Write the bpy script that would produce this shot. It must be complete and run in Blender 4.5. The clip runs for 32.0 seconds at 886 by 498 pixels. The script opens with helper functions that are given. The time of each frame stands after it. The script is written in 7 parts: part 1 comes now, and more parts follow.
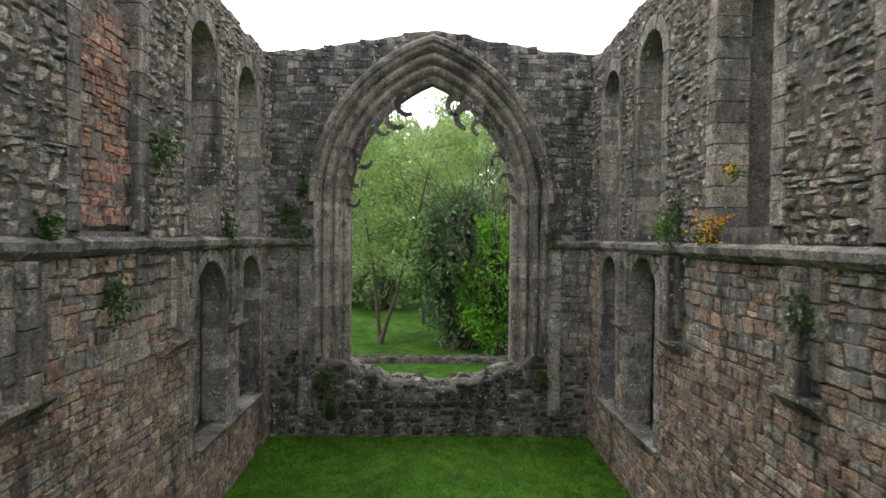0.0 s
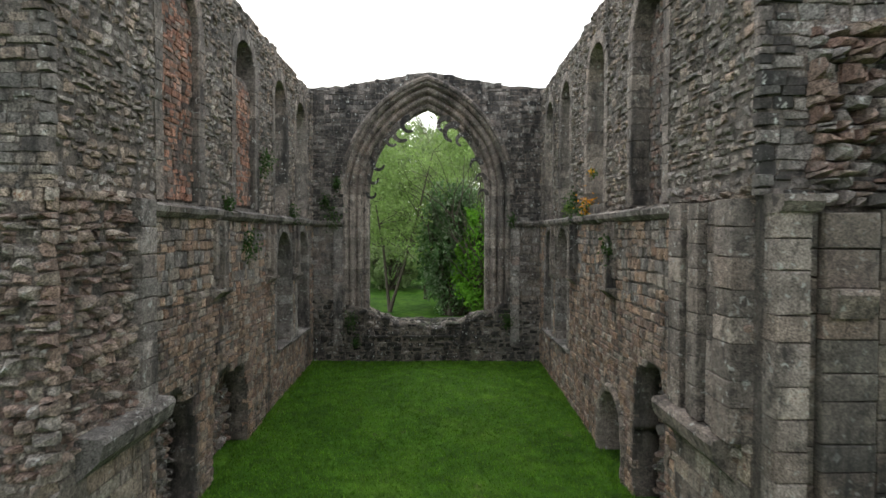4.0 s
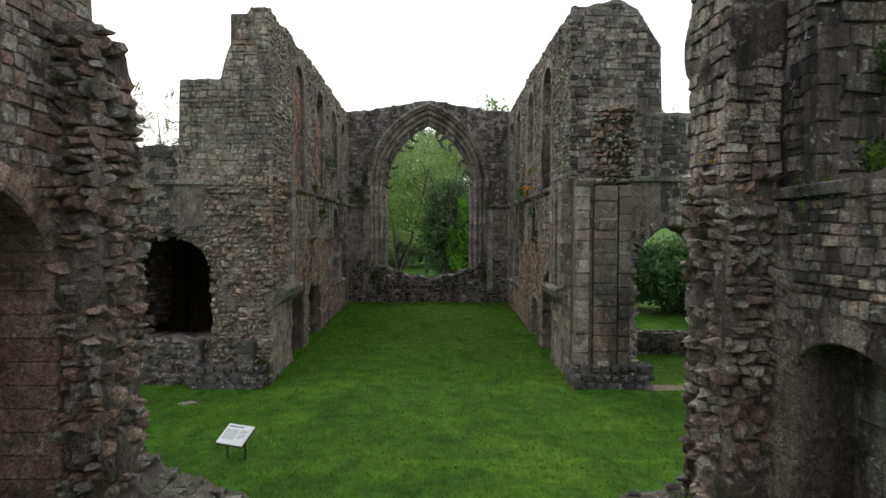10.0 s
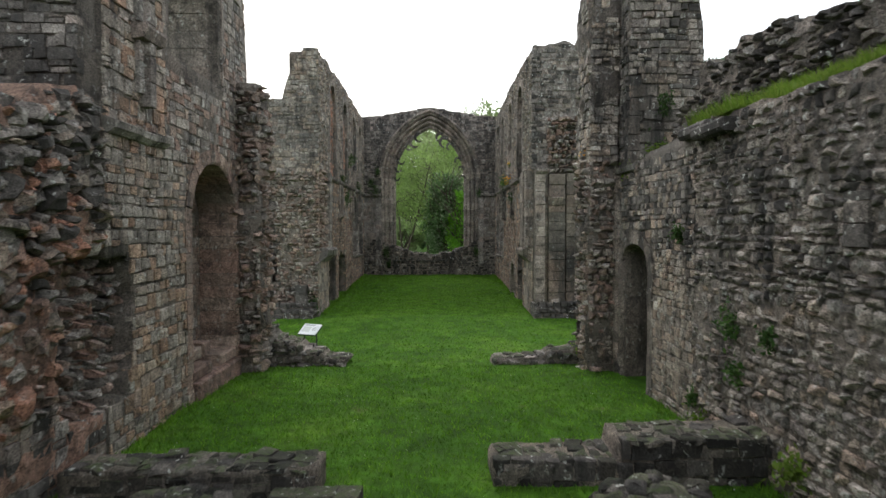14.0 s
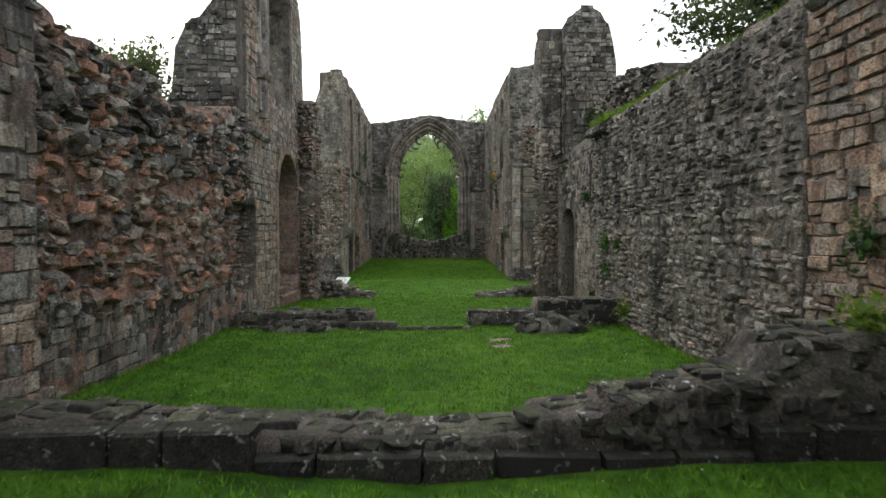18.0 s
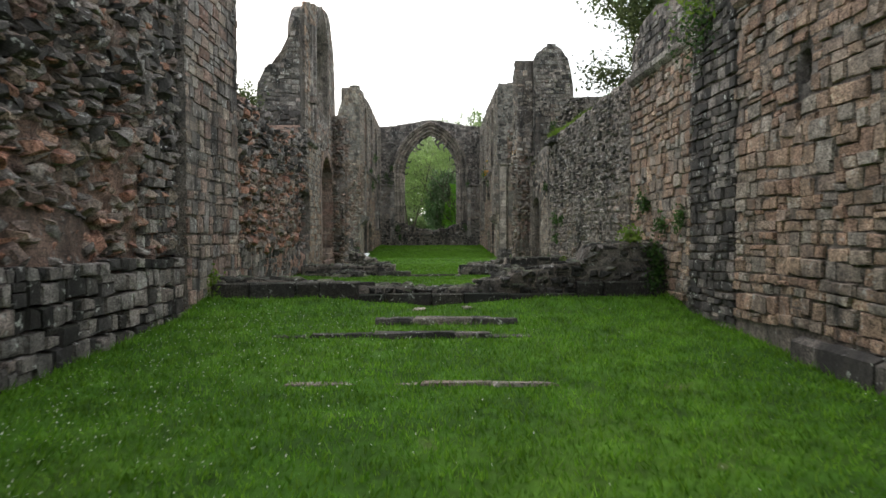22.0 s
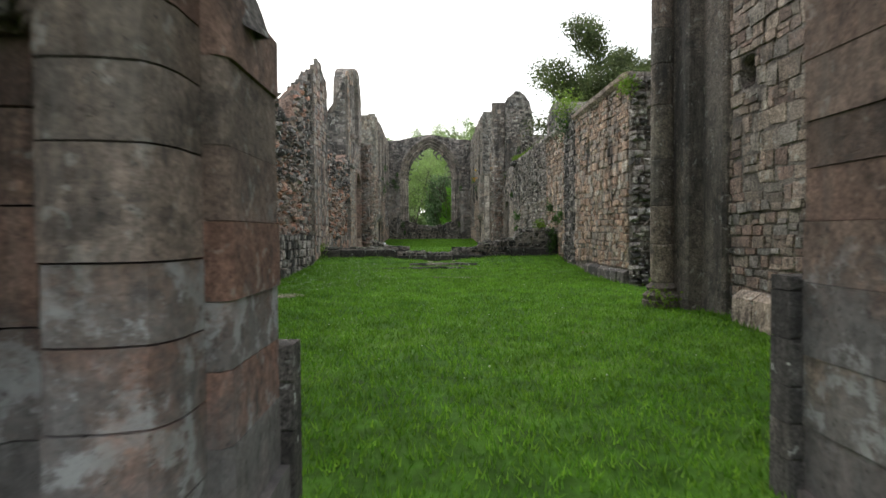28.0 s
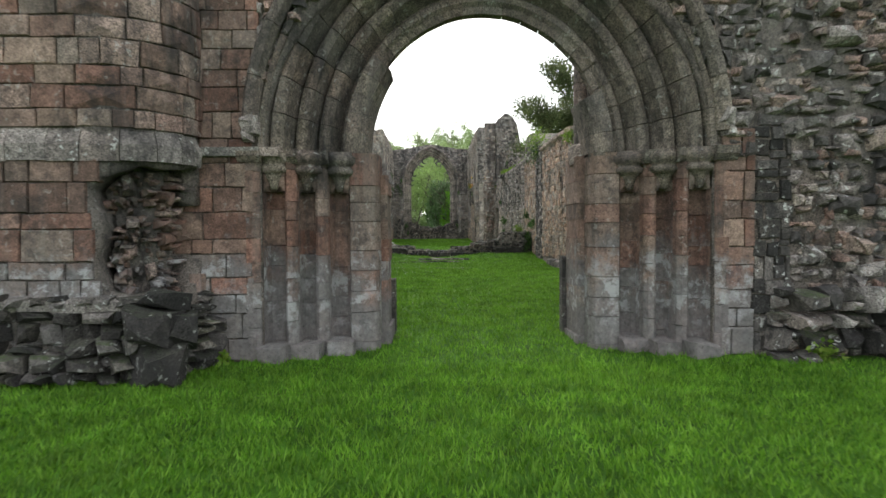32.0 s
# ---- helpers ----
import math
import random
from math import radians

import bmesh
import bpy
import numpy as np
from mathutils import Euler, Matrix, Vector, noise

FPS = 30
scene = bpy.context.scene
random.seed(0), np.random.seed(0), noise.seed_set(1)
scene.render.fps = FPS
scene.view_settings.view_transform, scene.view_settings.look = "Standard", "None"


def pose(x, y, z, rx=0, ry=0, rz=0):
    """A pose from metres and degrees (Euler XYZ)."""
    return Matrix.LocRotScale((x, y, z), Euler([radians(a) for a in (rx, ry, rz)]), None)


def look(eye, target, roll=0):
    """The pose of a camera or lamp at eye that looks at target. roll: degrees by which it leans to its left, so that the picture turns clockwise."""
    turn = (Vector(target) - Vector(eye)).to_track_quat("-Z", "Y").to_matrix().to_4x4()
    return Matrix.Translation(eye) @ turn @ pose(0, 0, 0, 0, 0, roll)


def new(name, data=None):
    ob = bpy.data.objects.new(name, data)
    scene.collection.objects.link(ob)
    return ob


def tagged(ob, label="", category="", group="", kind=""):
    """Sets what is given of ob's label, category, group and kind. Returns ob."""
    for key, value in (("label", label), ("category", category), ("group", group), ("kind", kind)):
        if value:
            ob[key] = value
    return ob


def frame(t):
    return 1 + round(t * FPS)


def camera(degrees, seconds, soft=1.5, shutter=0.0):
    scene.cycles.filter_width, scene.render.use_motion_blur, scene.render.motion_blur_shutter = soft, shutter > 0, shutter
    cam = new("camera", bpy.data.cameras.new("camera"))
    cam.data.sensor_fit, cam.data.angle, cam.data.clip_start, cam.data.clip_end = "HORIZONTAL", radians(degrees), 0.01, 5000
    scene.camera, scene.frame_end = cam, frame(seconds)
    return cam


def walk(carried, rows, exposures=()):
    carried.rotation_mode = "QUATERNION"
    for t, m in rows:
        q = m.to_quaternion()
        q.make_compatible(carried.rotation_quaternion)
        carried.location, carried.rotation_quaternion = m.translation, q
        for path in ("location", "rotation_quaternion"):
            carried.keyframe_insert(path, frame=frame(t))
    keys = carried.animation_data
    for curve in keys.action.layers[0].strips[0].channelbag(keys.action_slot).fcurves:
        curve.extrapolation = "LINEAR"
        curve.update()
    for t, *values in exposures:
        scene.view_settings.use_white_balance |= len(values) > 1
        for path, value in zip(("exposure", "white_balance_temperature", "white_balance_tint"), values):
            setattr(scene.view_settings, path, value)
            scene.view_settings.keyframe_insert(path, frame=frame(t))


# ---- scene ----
cam = camera(73.5, 32.0, shutter=0.5)
PATH = [
    (0, (-0.021, -16.323, 5.522), (0.022, -14.323, 5.481), 0.6),
    (0.5, (-0.005, -17.137, 5.509), (0.038, -15.138, 5.462), 0.6),
    (1, (-0.004, -17.958, 5.433), (0.04, -15.96, 5.385), 0.6),
    (1.5, (-0.034, -18.819, 5.359), (0.008, -16.82, 5.308), 0.6),
    (2, (-0.041, -19.666, 5.276), (-0.004, -17.667, 5.223), 0.4),
    (2.5, (-0.075, -20.501, 5.213), (-0.043, -18.502, 5.156), 0.2),
    (3, (-0.049, -21.332, 5.112), (-0.017, -19.333, 5.059), 0.2),
    (3.5, (0.148, -22.15, 5.027), (0.175, -20.151, 4.974), 0.3),
    (4, (0.363, -22.97, 4.93), (0.386, -20.97, 4.88), 0.2),
    (4.5, (0.424, -23.827, 4.845), (0.447, -21.827, 4.793), 0.2),
    (6.5, (0.525, -27.145, 4.557), (0.544, -25.146, 4.501), 0.1),
    (7, (0.516, -27.958, 4.467), (0.536, -25.959, 4.413), 0.2),
    (7.5, (0.464, -28.781, 4.383), (0.489, -26.782, 4.33), 0.2),
    (8, (0.472, -29.588, 4.267), (0.497, -27.589, 4.217), 0.3),
    (8.5, (0.458, -30.389, 4.178), (0.483, -28.39, 4.127), 0.3),
    (9, (0.47, -31.226, 4.088), (0.491, -29.227, 4.034), 0.2),
    (9.5, (0.439, -32.049, 3.93), (0.462, -30.05, 3.88), 0.2),
    (10, (0.446, -32.861, 3.844), (0.469, -30.862, 3.791), 0.2),
    (10.5, (0.446, -33.692, 3.738), (0.468, -31.693, 3.685), 0.1),
    (11, (0.473, -34.533, 3.632), (0.493, -32.534, 3.576), 0.1),
    (11.5, (0.455, -35.393, 3.51), (0.479, -33.394, 3.454), 0.1),
    (12, (0.439, -36.278, 3.415), (0.462, -34.279, 3.357), 0.0),
    (12.5, (0.458, -37.139, 3.284), (0.477, -35.14, 3.226), -0.0),
    (13, (0.44, -38.005, 3.165), (0.464, -36.006, 3.105), -0.0),
    (13.5, (0.465, -38.878, 3.036), (0.487, -36.879, 2.977), -0.1),
    (14, (0.453, -39.745, 2.924), (0.475, -37.746, 2.864), -0.0),
    (14.5, (0.421, -40.604, 2.804), (0.446, -38.605, 2.746), 0.0),
    (16.5, (0.405, -43.94, 2.19), (0.431, -41.941, 2.14), -0.1),
    (17, (0.45, -44.67, 1.985), (0.47, -42.671, 1.938), -0.35),
    (17.5, (0.419, -45.49, 1.84), (0.443, -43.49, 1.795), -0.25),
    (18, (0.371, -46.306, 1.694), (0.403, -44.306, 1.653), -0.1),
    (18.5, (0.373, -47.14, 1.59), (0.403, -45.141, 1.547), -0.1),
    (19, (0.357, -47.9, 1.496), (0.389, -45.901, 1.451), 0.0),
    (19.5, (0.332, -48.737, 1.388), (0.363, -46.737, 1.347), -0.1),
    (20, (0.316, -49.571, 1.294), (0.345, -47.572, 1.249), -0.2),
    (20.5, (0.285, -50.413, 1.2), (0.319, -48.414, 1.157), -0.1),
    (21, (0.312, -51.253, 1.121), (0.343, -49.254, 1.078), -0.0),
    (21.5, (0.326, -52.116, 1.073), (0.356, -50.117, 1.024), -0.0),
    (22, (0.333, -52.958, 0.998), (0.362, -50.958, 0.948), -0.1),
    (22.5, (0.34, -53.81, 0.911), (0.372, -51.811, 0.863), -0.1),
    (23, (0.335, -54.666, 0.834), (0.369, -52.667, 0.785), -0.1),
    (23.5, (0.352, -55.558, 0.792), (0.38, -53.559, 0.739), -0.3),
    (24, (0.308, -56.449, 0.737), (0.34, -54.45, 0.687), -0.2),
    (24.5, (0.298, -57.389, 0.714), (0.33, -55.39, 0.661), -0.3),
    (25, (0.299, -58.311, 0.668), (0.331, -56.312, 0.616), -0.4),
    (25.5, (0.286, -59.153, 0.604), (0.318, -57.154, 0.555), -0.4),
    (27.5, (0.195, -62.817, 0.627), (0.229, -60.818, 0.575), -0.4),
    (28, (0.116, -63.744, 0.677), (0.155, -61.745, 0.622), -0.4),
    (28.5, (0.074, -64.643, 0.71), (0.111, -62.644, 0.654), -0.5),
    (29, (0.03, -65.562, 0.745), (0.067, -63.563, 0.69), -0.6),
    (29.5, (-0.01, -66.435, 0.772), (0.028, -64.436, 0.716), -0.6),
    (30, (-0.025, -67.281, 0.772), (0.013, -65.282, 0.718), -0.4),
    (30.5, (-0.044, -68.08, 0.789), (-0.004, -66.081, 0.735), -0.4),
    (31, (-0.068, -68.862, 0.807), (-0.025, -66.863, 0.752), -0.3),
    (31.5, (-0.067, -69.631, 0.817), (-0.026, -67.633, 0.762), -0.4),
    (32, (-0.073, -70.397, 0.843), (-0.031, -68.398, 0.785), -0.4),
]
walk(cam, [(t, look(eye, target, roll)) for t, eye, target, roll in PATH], [(0, 0.5), (4, 0.22), (7, -0.48), (9, -0.35), (13, 0.06), (20, 0.07), (25, 0.2), (28, 0.33), (32, 0.45)])

# ---------------------------------------------------------------- light
world = bpy.data.worlds.new("overcast")
scene.world = world
world.use_nodes = True
wn, wl = world.node_tree.nodes, world.node_tree.links
wn.clear()
sky = wn.new("ShaderNodeTexSky")
sky.sky_type, sky.sun_disc = "NISHITA", False
sky.sun_elevation, sky.sun_rotation = radians(40), radians(-16)
sky.dust_density, sky.air_density = 4.0, 1.0
bg_sky, bg_cloud = wn.new("ShaderNodeBackground"), wn.new("ShaderNodeBackground")
bg_sky.inputs["Strength"].default_value = 0.05
bg_cloud.inputs["Color"].default_value = (0.95, 0.985, 1.0, 1)
bg_cloud.inputs["Strength"].default_value = 1.27
both = wn.new("ShaderNodeAddShader")
wout = wn.new("ShaderNodeOutputWorld")
wl.new(sky.outputs[0], bg_sky.inputs["Color"])
wl.new(bg_sky.outputs[0], both.inputs[0])
wl.new(bg_cloud.outputs[0], both.inputs[1])
wl.new(both.outputs[0], wout.inputs["Surface"])

sun_data = bpy.data.lights.new("sun", "SUN")
sun_data.energy, sun_data.angle, sun_data.color = 1.15, radians(34), (1.0, 0.97, 0.92)
sun = new("sun", sun_data)
sun.matrix_world = look((-14, 20, 45), (0, -30, 0))


# ---------------------------------------------------------------- materials
def nodes_of(name):
    m = bpy.data.materials.new(name)
    m.use_nodes = True
    n, l = m.node_tree.nodes, m.node_tree.links
    n.clear()
    out, bsdf = n.new("ShaderNodeOutputMaterial"), n.new("ShaderNodeBsdfPrincipled")
    l.new(bsdf.outputs[0], out.inputs["Surface"])
    return m, n, l, bsdf


def noise_tex(n, l, scale, detail=4.0, rough=0.6, vec=None, dim="3D"):
    t = n.new("ShaderNodeTexNoise")
    t.inputs["Scale"].default_value, t.inputs["Detail"].default_value, t.inputs["Roughness"].default_value = scale, detail, rough
    if vec is not None:
        l.new(vec, t.inputs["Vector"])
    return t.outputs["Fac"]


def ramp(n, l, fac, stops):
    r = n.new("ShaderNodeValToRGB")
    e = r.color_ramp.elements
    while len(e) < len(stops):
        e.new(0.5)
    for k, (p, c) in zip(e, stops):
        k.position, k.color = p, (*c, 1) if len(c) == 3 else c
    l.new(fac, r.inputs[0])
    return r.outputs[0]


def mix(n, l, fac, a, b, kind="MIX"):
    m = n.new("ShaderNodeMix")
    m.data_type, m.blend_type = "RGBA", kind
    for sock, v in ((m.inputs[0], fac), (m.inputs[6], a), (m.inputs[7], b)):
        if isinstance(v, (int, float)):
            sock.default_value = v
        elif isinstance(v, tuple):
            sock.default_value = (*v, 1)
        else:
            l.new(v, sock)
    return m.outputs[2]


def bump(n, l, bsdf, height, strength, dist):
    b = n.new("ShaderNodeBump")
    b.inputs["Strength"].default_value, b.inputs["Distance"].default_value = strength, dist
    l.new(height, b.inputs["Height"])
    l.new(b.outputs[0], bsdf.inputs["Normal"])


def grey(v):
    return (v, v, v)


def stone_mat(name, tones, dark=0.5, lichen=0.5, single=False, moss=0.0, relief=0.02, drab=0.45, washed=False):
    """Weathered sandstone. tones: colours from stone to stone; dark: black weathering; lichen: white spots; single: a piece that is its own object; washed: old limewash near the ground."""
    m, n, l, b = nodes_of(name)
    geo = n.new("ShaderNodeNewGeometry")
    pos = geo.outputs["Position"]
    pick = n.new("ShaderNodeObjectInfo").outputs["Random"] if single else geo.outputs["Random Per Island"]
    base = ramp(n, l, pick, [(i / (len(tones) - 1), c) for i, c in enumerate(tones)])
    # each stone is lighter or darker than its neighbours
    own = n.new("ShaderNodeMath")
    own.operation = "MULTIPLY"
    l.new(pick, own.inputs[0])
    own.inputs[1].default_value = 37.7
    part_of = n.new("ShaderNodeMath")
    part_of.operation = "FRACT"
    l.new(own.outputs[0], part_of.inputs[0])
    base = mix(n, l, 1.0, base, ramp(n, l, part_of.outputs[0], [(0.0, grey(0.66)), (0.35, grey(0.95)), (0.8, grey(1.12)), (1.0, grey(1.4))]), "MULTIPLY")
    grain = noise_tex(n, l, 11.0, 8, 0.75, pos)
    mottle = noise_tex(n, l, 3.2, 6, 0.7, pos)
    base = mix(n, l, 0.75, base, ramp(n, l, grain, [(0.30, grey(0.15)), (0.70, grey(0.85))]), "OVERLAY")
    base = mix(n, l, 0.6, base, ramp(n, l, mottle, [(0.32, grey(0.2)), (0.68, grey(0.85))]), "OVERLAY")
    speck = noise_tex(n, l, 42.0, 4, 0.7, pos)
    base = mix(n, l, 0.4 if washed else 0.85, base, ramp(n, l, speck, [(0.36, grey(0.08)), (0.64, grey(0.94))]), "OVERLAY")
    drift = noise_tex(n, l, 0.45, 3, 0.5, pos)
    base = mix(n, l, ramp(n, l, drift, [(0.40, grey(0)), (0.64, grey(drab))]), base, (0.215, 0.205, 0.19))
    # black weathering runs down the face and gathers in blotches
    runs = n.new("ShaderNodeMapping")
    runs.inputs["Scale"].default_value = (1.0, 1.0, 0.22)
    l.new(pos, runs.inputs["Vector"])
    soot = noise_tex(n, l, 1.1, 7, 0.72, runs.outputs[0])
    base = mix(n, l, ramp(n, l, soot, [(0.60 - 0.22 * dark, grey(0)), (0.72 - 0.16 * dark, grey(0.9))]), base, (0.034, 0.033, 0.033))
    # pale streaks where rain has washed the face
    rain = n.new("ShaderNodeMapping")
    rain.inputs["Scale"].default_value = (1.0, 1.0, 0.10)
    l.new(pos, rain.inputs["Vector"])
    streak = noise_tex(n, l, 3.1, 6, 0.7, rain.outputs[0])
    base = mix(n, l, ramp(n, l, streak, [(0.52, grey(0)), (0.66, grey((0.25 + 0.3 * lichen) * (0.25 if max(c[0] for c in tones) < 0.2 else 1.0)))]), base, (0.25, 0.228, 0.20))
    blot = noise_tex(n, l, 2.3, 8, 0.75, pos)
    base = mix(n, l, ramp(n, l, blot, [(0.53, grey(0)), (0.62, grey(0.4 + 0.6 * dark))]), base, (0.036, 0.035, 0.034))
    # grey-white lichen: small rosettes and thin crusts
    spots = n.new("ShaderNodeTexVoronoi")
    spots.inputs["Scale"].default_value = 6.2
    warp = n.new("ShaderNodeTexNoise")
    warp.inputs["Scale"].default_value, warp.inputs["Detail"].default_value = 7.0, 3.0
    l.new(pos, warp.inputs["Vector"])
    shift = n.new("ShaderNodeVectorMath")
    shift.operation = "MULTIPLY_ADD"
    l.new(warp.outputs["Color"], shift.inputs[0])
    shift.inputs[1].default_value = (0.3, 0.3, 0.5)
    l.new(pos, shift.inputs[2])
    l.new(shift.outputs[0], spots.inputs["Vector"])
    patch = noise_tex(n, l, 1.7, 4, 0.6, pos)
    dots = mix(n, l, 1.0, ramp(n, l, spots.outputs["Distance"], [(0.16, grey(1)), (0.26, grey(0))]), ramp(n, l, patch, [(0.40, grey(0)), (0.52, grey(lichen))]), "MULTIPLY")
    dots = mix(n, l, 1.0, dots, ramp(n, l, grain, [(0.40, grey(0)), (0.48, grey(1))]), "MULTIPLY")
    base = mix(n, l, dots, base, (0.60, 0.61, 0.57))
    crust = noise_tex(n, l, 5.0, 9, 0.8, pos)
    base = mix(n, l, ramp(n, l, crust, [(0.60, grey(0)), (0.68, grey(0.55 * lichen))]), base, (0.38, 0.38, 0.35))
    if washed:
        high = n.new("ShaderNodeSeparateXYZ")
        l.new(pos, high.inputs[0])
        edge = n.new("ShaderNodeMath")
        edge.operation = "MULTIPLY_ADD"
        l.new(mottle, edge.inputs[0])
        edge.inputs[1].default_value = 1.5
        lift = n.new("ShaderNodeMath")
        lift.operation = "MULTIPLY_ADD"
        l.new(part_of.outputs[0], lift.inputs[0])
        lift.inputs[1].default_value = 0.75
        l.new(high.outputs[2], lift.inputs[2])
        l.new(lift.outputs[0], edge.inputs[2])
        band = n.new("ShaderNodeMapRange")
        for k, v in zip(("From Min", "From Max", "To Min", "To Max"), (1.15, 1.75, 1.0, 0.0)):
            band.inputs[k].default_value = v
        l.new(edge.outputs[0], band.inputs["Value"])
        base = mix(n, l, mix(n, l, 1.0, band.outputs[0], grey(0.72), "MULTIPLY"), base, ramp(n, l, grain, [(0.3, (0.11, 0.108, 0.107)), (0.7, (0.29, 0.288, 0.285))]))
        coat = noise_tex(n, l, 3.4, 9, 0.74, pos)
        coat_in = n.new("ShaderNodeMapRange")
        for k, v in zip(("From Min", "From Max", "To Min", "To Max"), (0.5, 1.3, 0.0, 1.0)):
            coat_in.inputs[k].default_value = v
        l.new(edge.outputs[0], coat_in.inputs["Value"])
        patchy = mix(n, l, 1.0, ramp(n, l, coat, [(0.505, grey(0)), (0.56, grey(0.75))]), mix(n, l, 1.0, coat_in.outputs[0], band.outputs[0], "MULTIPLY"), "MULTIPLY")
        base = mix(n, l, patchy, base, (0.52, 0.53, 0.53))
    if moss:
        up = n.new("ShaderNodeSeparateXYZ")
        l.new(geo.outputs["Normal"], up.inputs[0])
        wet = mix(n, l, 1.0, ramp(n, l, up.outputs[2], [(0.5, grey(0)), (0.9, grey(1))]), ramp(n, l, grain, [(0.4, grey(0)), (0.6, grey(moss))]), "MULTIPLY")
        base = mix(n, l, wet, base, (0.06, 0.09, 0.03))
    # open pits and cracks
    pits = noise_tex(n, l, 23.0, 7, 0.8, pos)
    base = mix(n, l, ramp(n, l, pits, [(0.375 - 0.03 * washed, grey(0.85)), (0.44 - 0.03 * washed, grey(0))]), base, (0.03, 0.026, 0.023))
    l.new(base, b.inputs["Base Color"])
    b.inputs["Roughness"].default_value = 0.93
    b.inputs["Specular IOR Level"].default_value = 0.25
    fine = noise_tex(n, l, 17.0, 10, 0.78, pos)
    bump(n, l, b, fine, 1.0, relief * 1.8)
    return m


RED = [(0.25, 0.158, 0.128), (0.27, 0.182, 0.147), (0.315, 0.226, 0.182), (0.255, 0.17, 0.138), (0.33, 0.258, 0.21), (0.228, 0.15, 0.123)]
BUFF = [(0.28, 0.224, 0.182), (0.37, 0.297, 0.234), (0.335, 0.245, 0.194), (0.41, 0.352, 0.29), (0.30, 0.263, 0.228), (0.36, 0.268, 0.205)]
GREY = [(0.23, 0.204, 0.188), (0.305, 0.273, 0.25), (0.27, 0.23, 0.208), (0.355, 0.323, 0.29), (0.25, 0.234, 0.218), (0.315, 0.248, 0.213)]
SPECS = {
    "red": (RED, 0.34, 0.4, 0.0, 0.25),
    "tan": ([(0.35, 0.24, 0.175), (0.40, 0.285, 0.205), (0.30, 0.20, 0.145), (0.36, 0.225, 0.16)], 0.26, 0.4, 0.0, 0.1),
    "pale": ([(0.28, 0.25, 0.22), (0.36, 0.32, 0.28), (0.31, 0.265, 0.23), (0.40, 0.36, 0.315)], 0.3, 0.8, 0.0, 0.2),
    "brick": ([(0.36, 0.18, 0.125), (0.42, 0.23, 0.16), (0.31, 0.155, 0.11), (0.40, 0.25, 0.18)], 0.12, 0.25, 0.0, 0.0),
    "buff": (BUFF, 0.36, 0.55, 0.0, 0.25),
    "grey": (GREY, 0.5, 0.85, 0.0, 0.35),
    "black": ([(0.076, 0.069, 0.066), (0.11, 0.099, 0.092), (0.148, 0.129, 0.115), (0.088, 0.081, 0.077)], 0.75, 1.0, 0.0, 0.3),
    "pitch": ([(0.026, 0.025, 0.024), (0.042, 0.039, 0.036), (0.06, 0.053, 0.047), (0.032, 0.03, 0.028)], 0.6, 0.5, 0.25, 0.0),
    "mossy": ([(0.09, 0.083, 0.072), (0.14, 0.125, 0.105), (0.18, 0.155, 0.13), (0.12, 0.108, 0.096)], 0.7, 0.9, 0.9, 0.3),
    "dressed": ([(0.25, 0.21, 0.18), (0.32, 0.27, 0.23), (0.23, 0.195, 0.172), (0.29, 0.23, 0.19)], 0.55, 0.7, 0.0, 0.3),
    "portal": ([(0.185, 0.10, 0.074), (0.155, 0.088, 0.066), (0.215, 0.163, 0.127), (0.172, 0.088, 0.064), (0.185, 0.148, 0.122), (0.20, 0.125, 0.097), (0.135, 0.085, 0.066)], 0.33, 0.22, 0.0, 0.1),
    "archivolt": ([(0.165, 0.135, 0.108), (0.145, 0.11, 0.09), (0.20, 0.168, 0.13), (0.13, 0.114, 0.096), (0.17, 0.124, 0.097)], 0.46, 0.3, 0.0, 0.25),
}
STONE = {k: stone_mat("sandstone_" + k, *v[:3], False, v[3], 0.02, v[4], k == "portal") for k, v in SPECS.items()}
STONE_1 = {k: stone_mat("sandstone_piece_" + k, *v[:3], True, v[3], 0.02, v[4], k == "portal") for k, v in SPECS.items()}
RUBBLE = stone_mat("rubble_core", [(0.27, 0.155, 0.115), (0.30, 0.185, 0.14)], 0.4, 0.5, False, 0.2, 0.05, 0.3)
MORTAR = stone_mat("rubble_and_mortar", [(0.165, 0.14, 0.12), (0.20, 0.165, 0.14)], 0.45, 0.35, False, 0.25, 0.04)


def plain_mat(name, colour, rough=0.8, vary=0.3, scale=20.0, metal=0.0):
    m, n, l, b = nodes_of(name)
    geo = n.new("ShaderNodeNewGeometry")
    f = noise_tex(n, l, scale, 5, 0.6, geo.outputs["Position"])
    c = mix(n, l, vary, colour, ramp(n, l, f, [(0.25, grey(0.2)), (0.75, grey(0.9))]), "OVERLAY")
    l.new(c, b.inputs["Base Color"])
    b.inputs["Roughness"].default_value, b.inputs["Metallic"].default_value = rough, metal
    return m


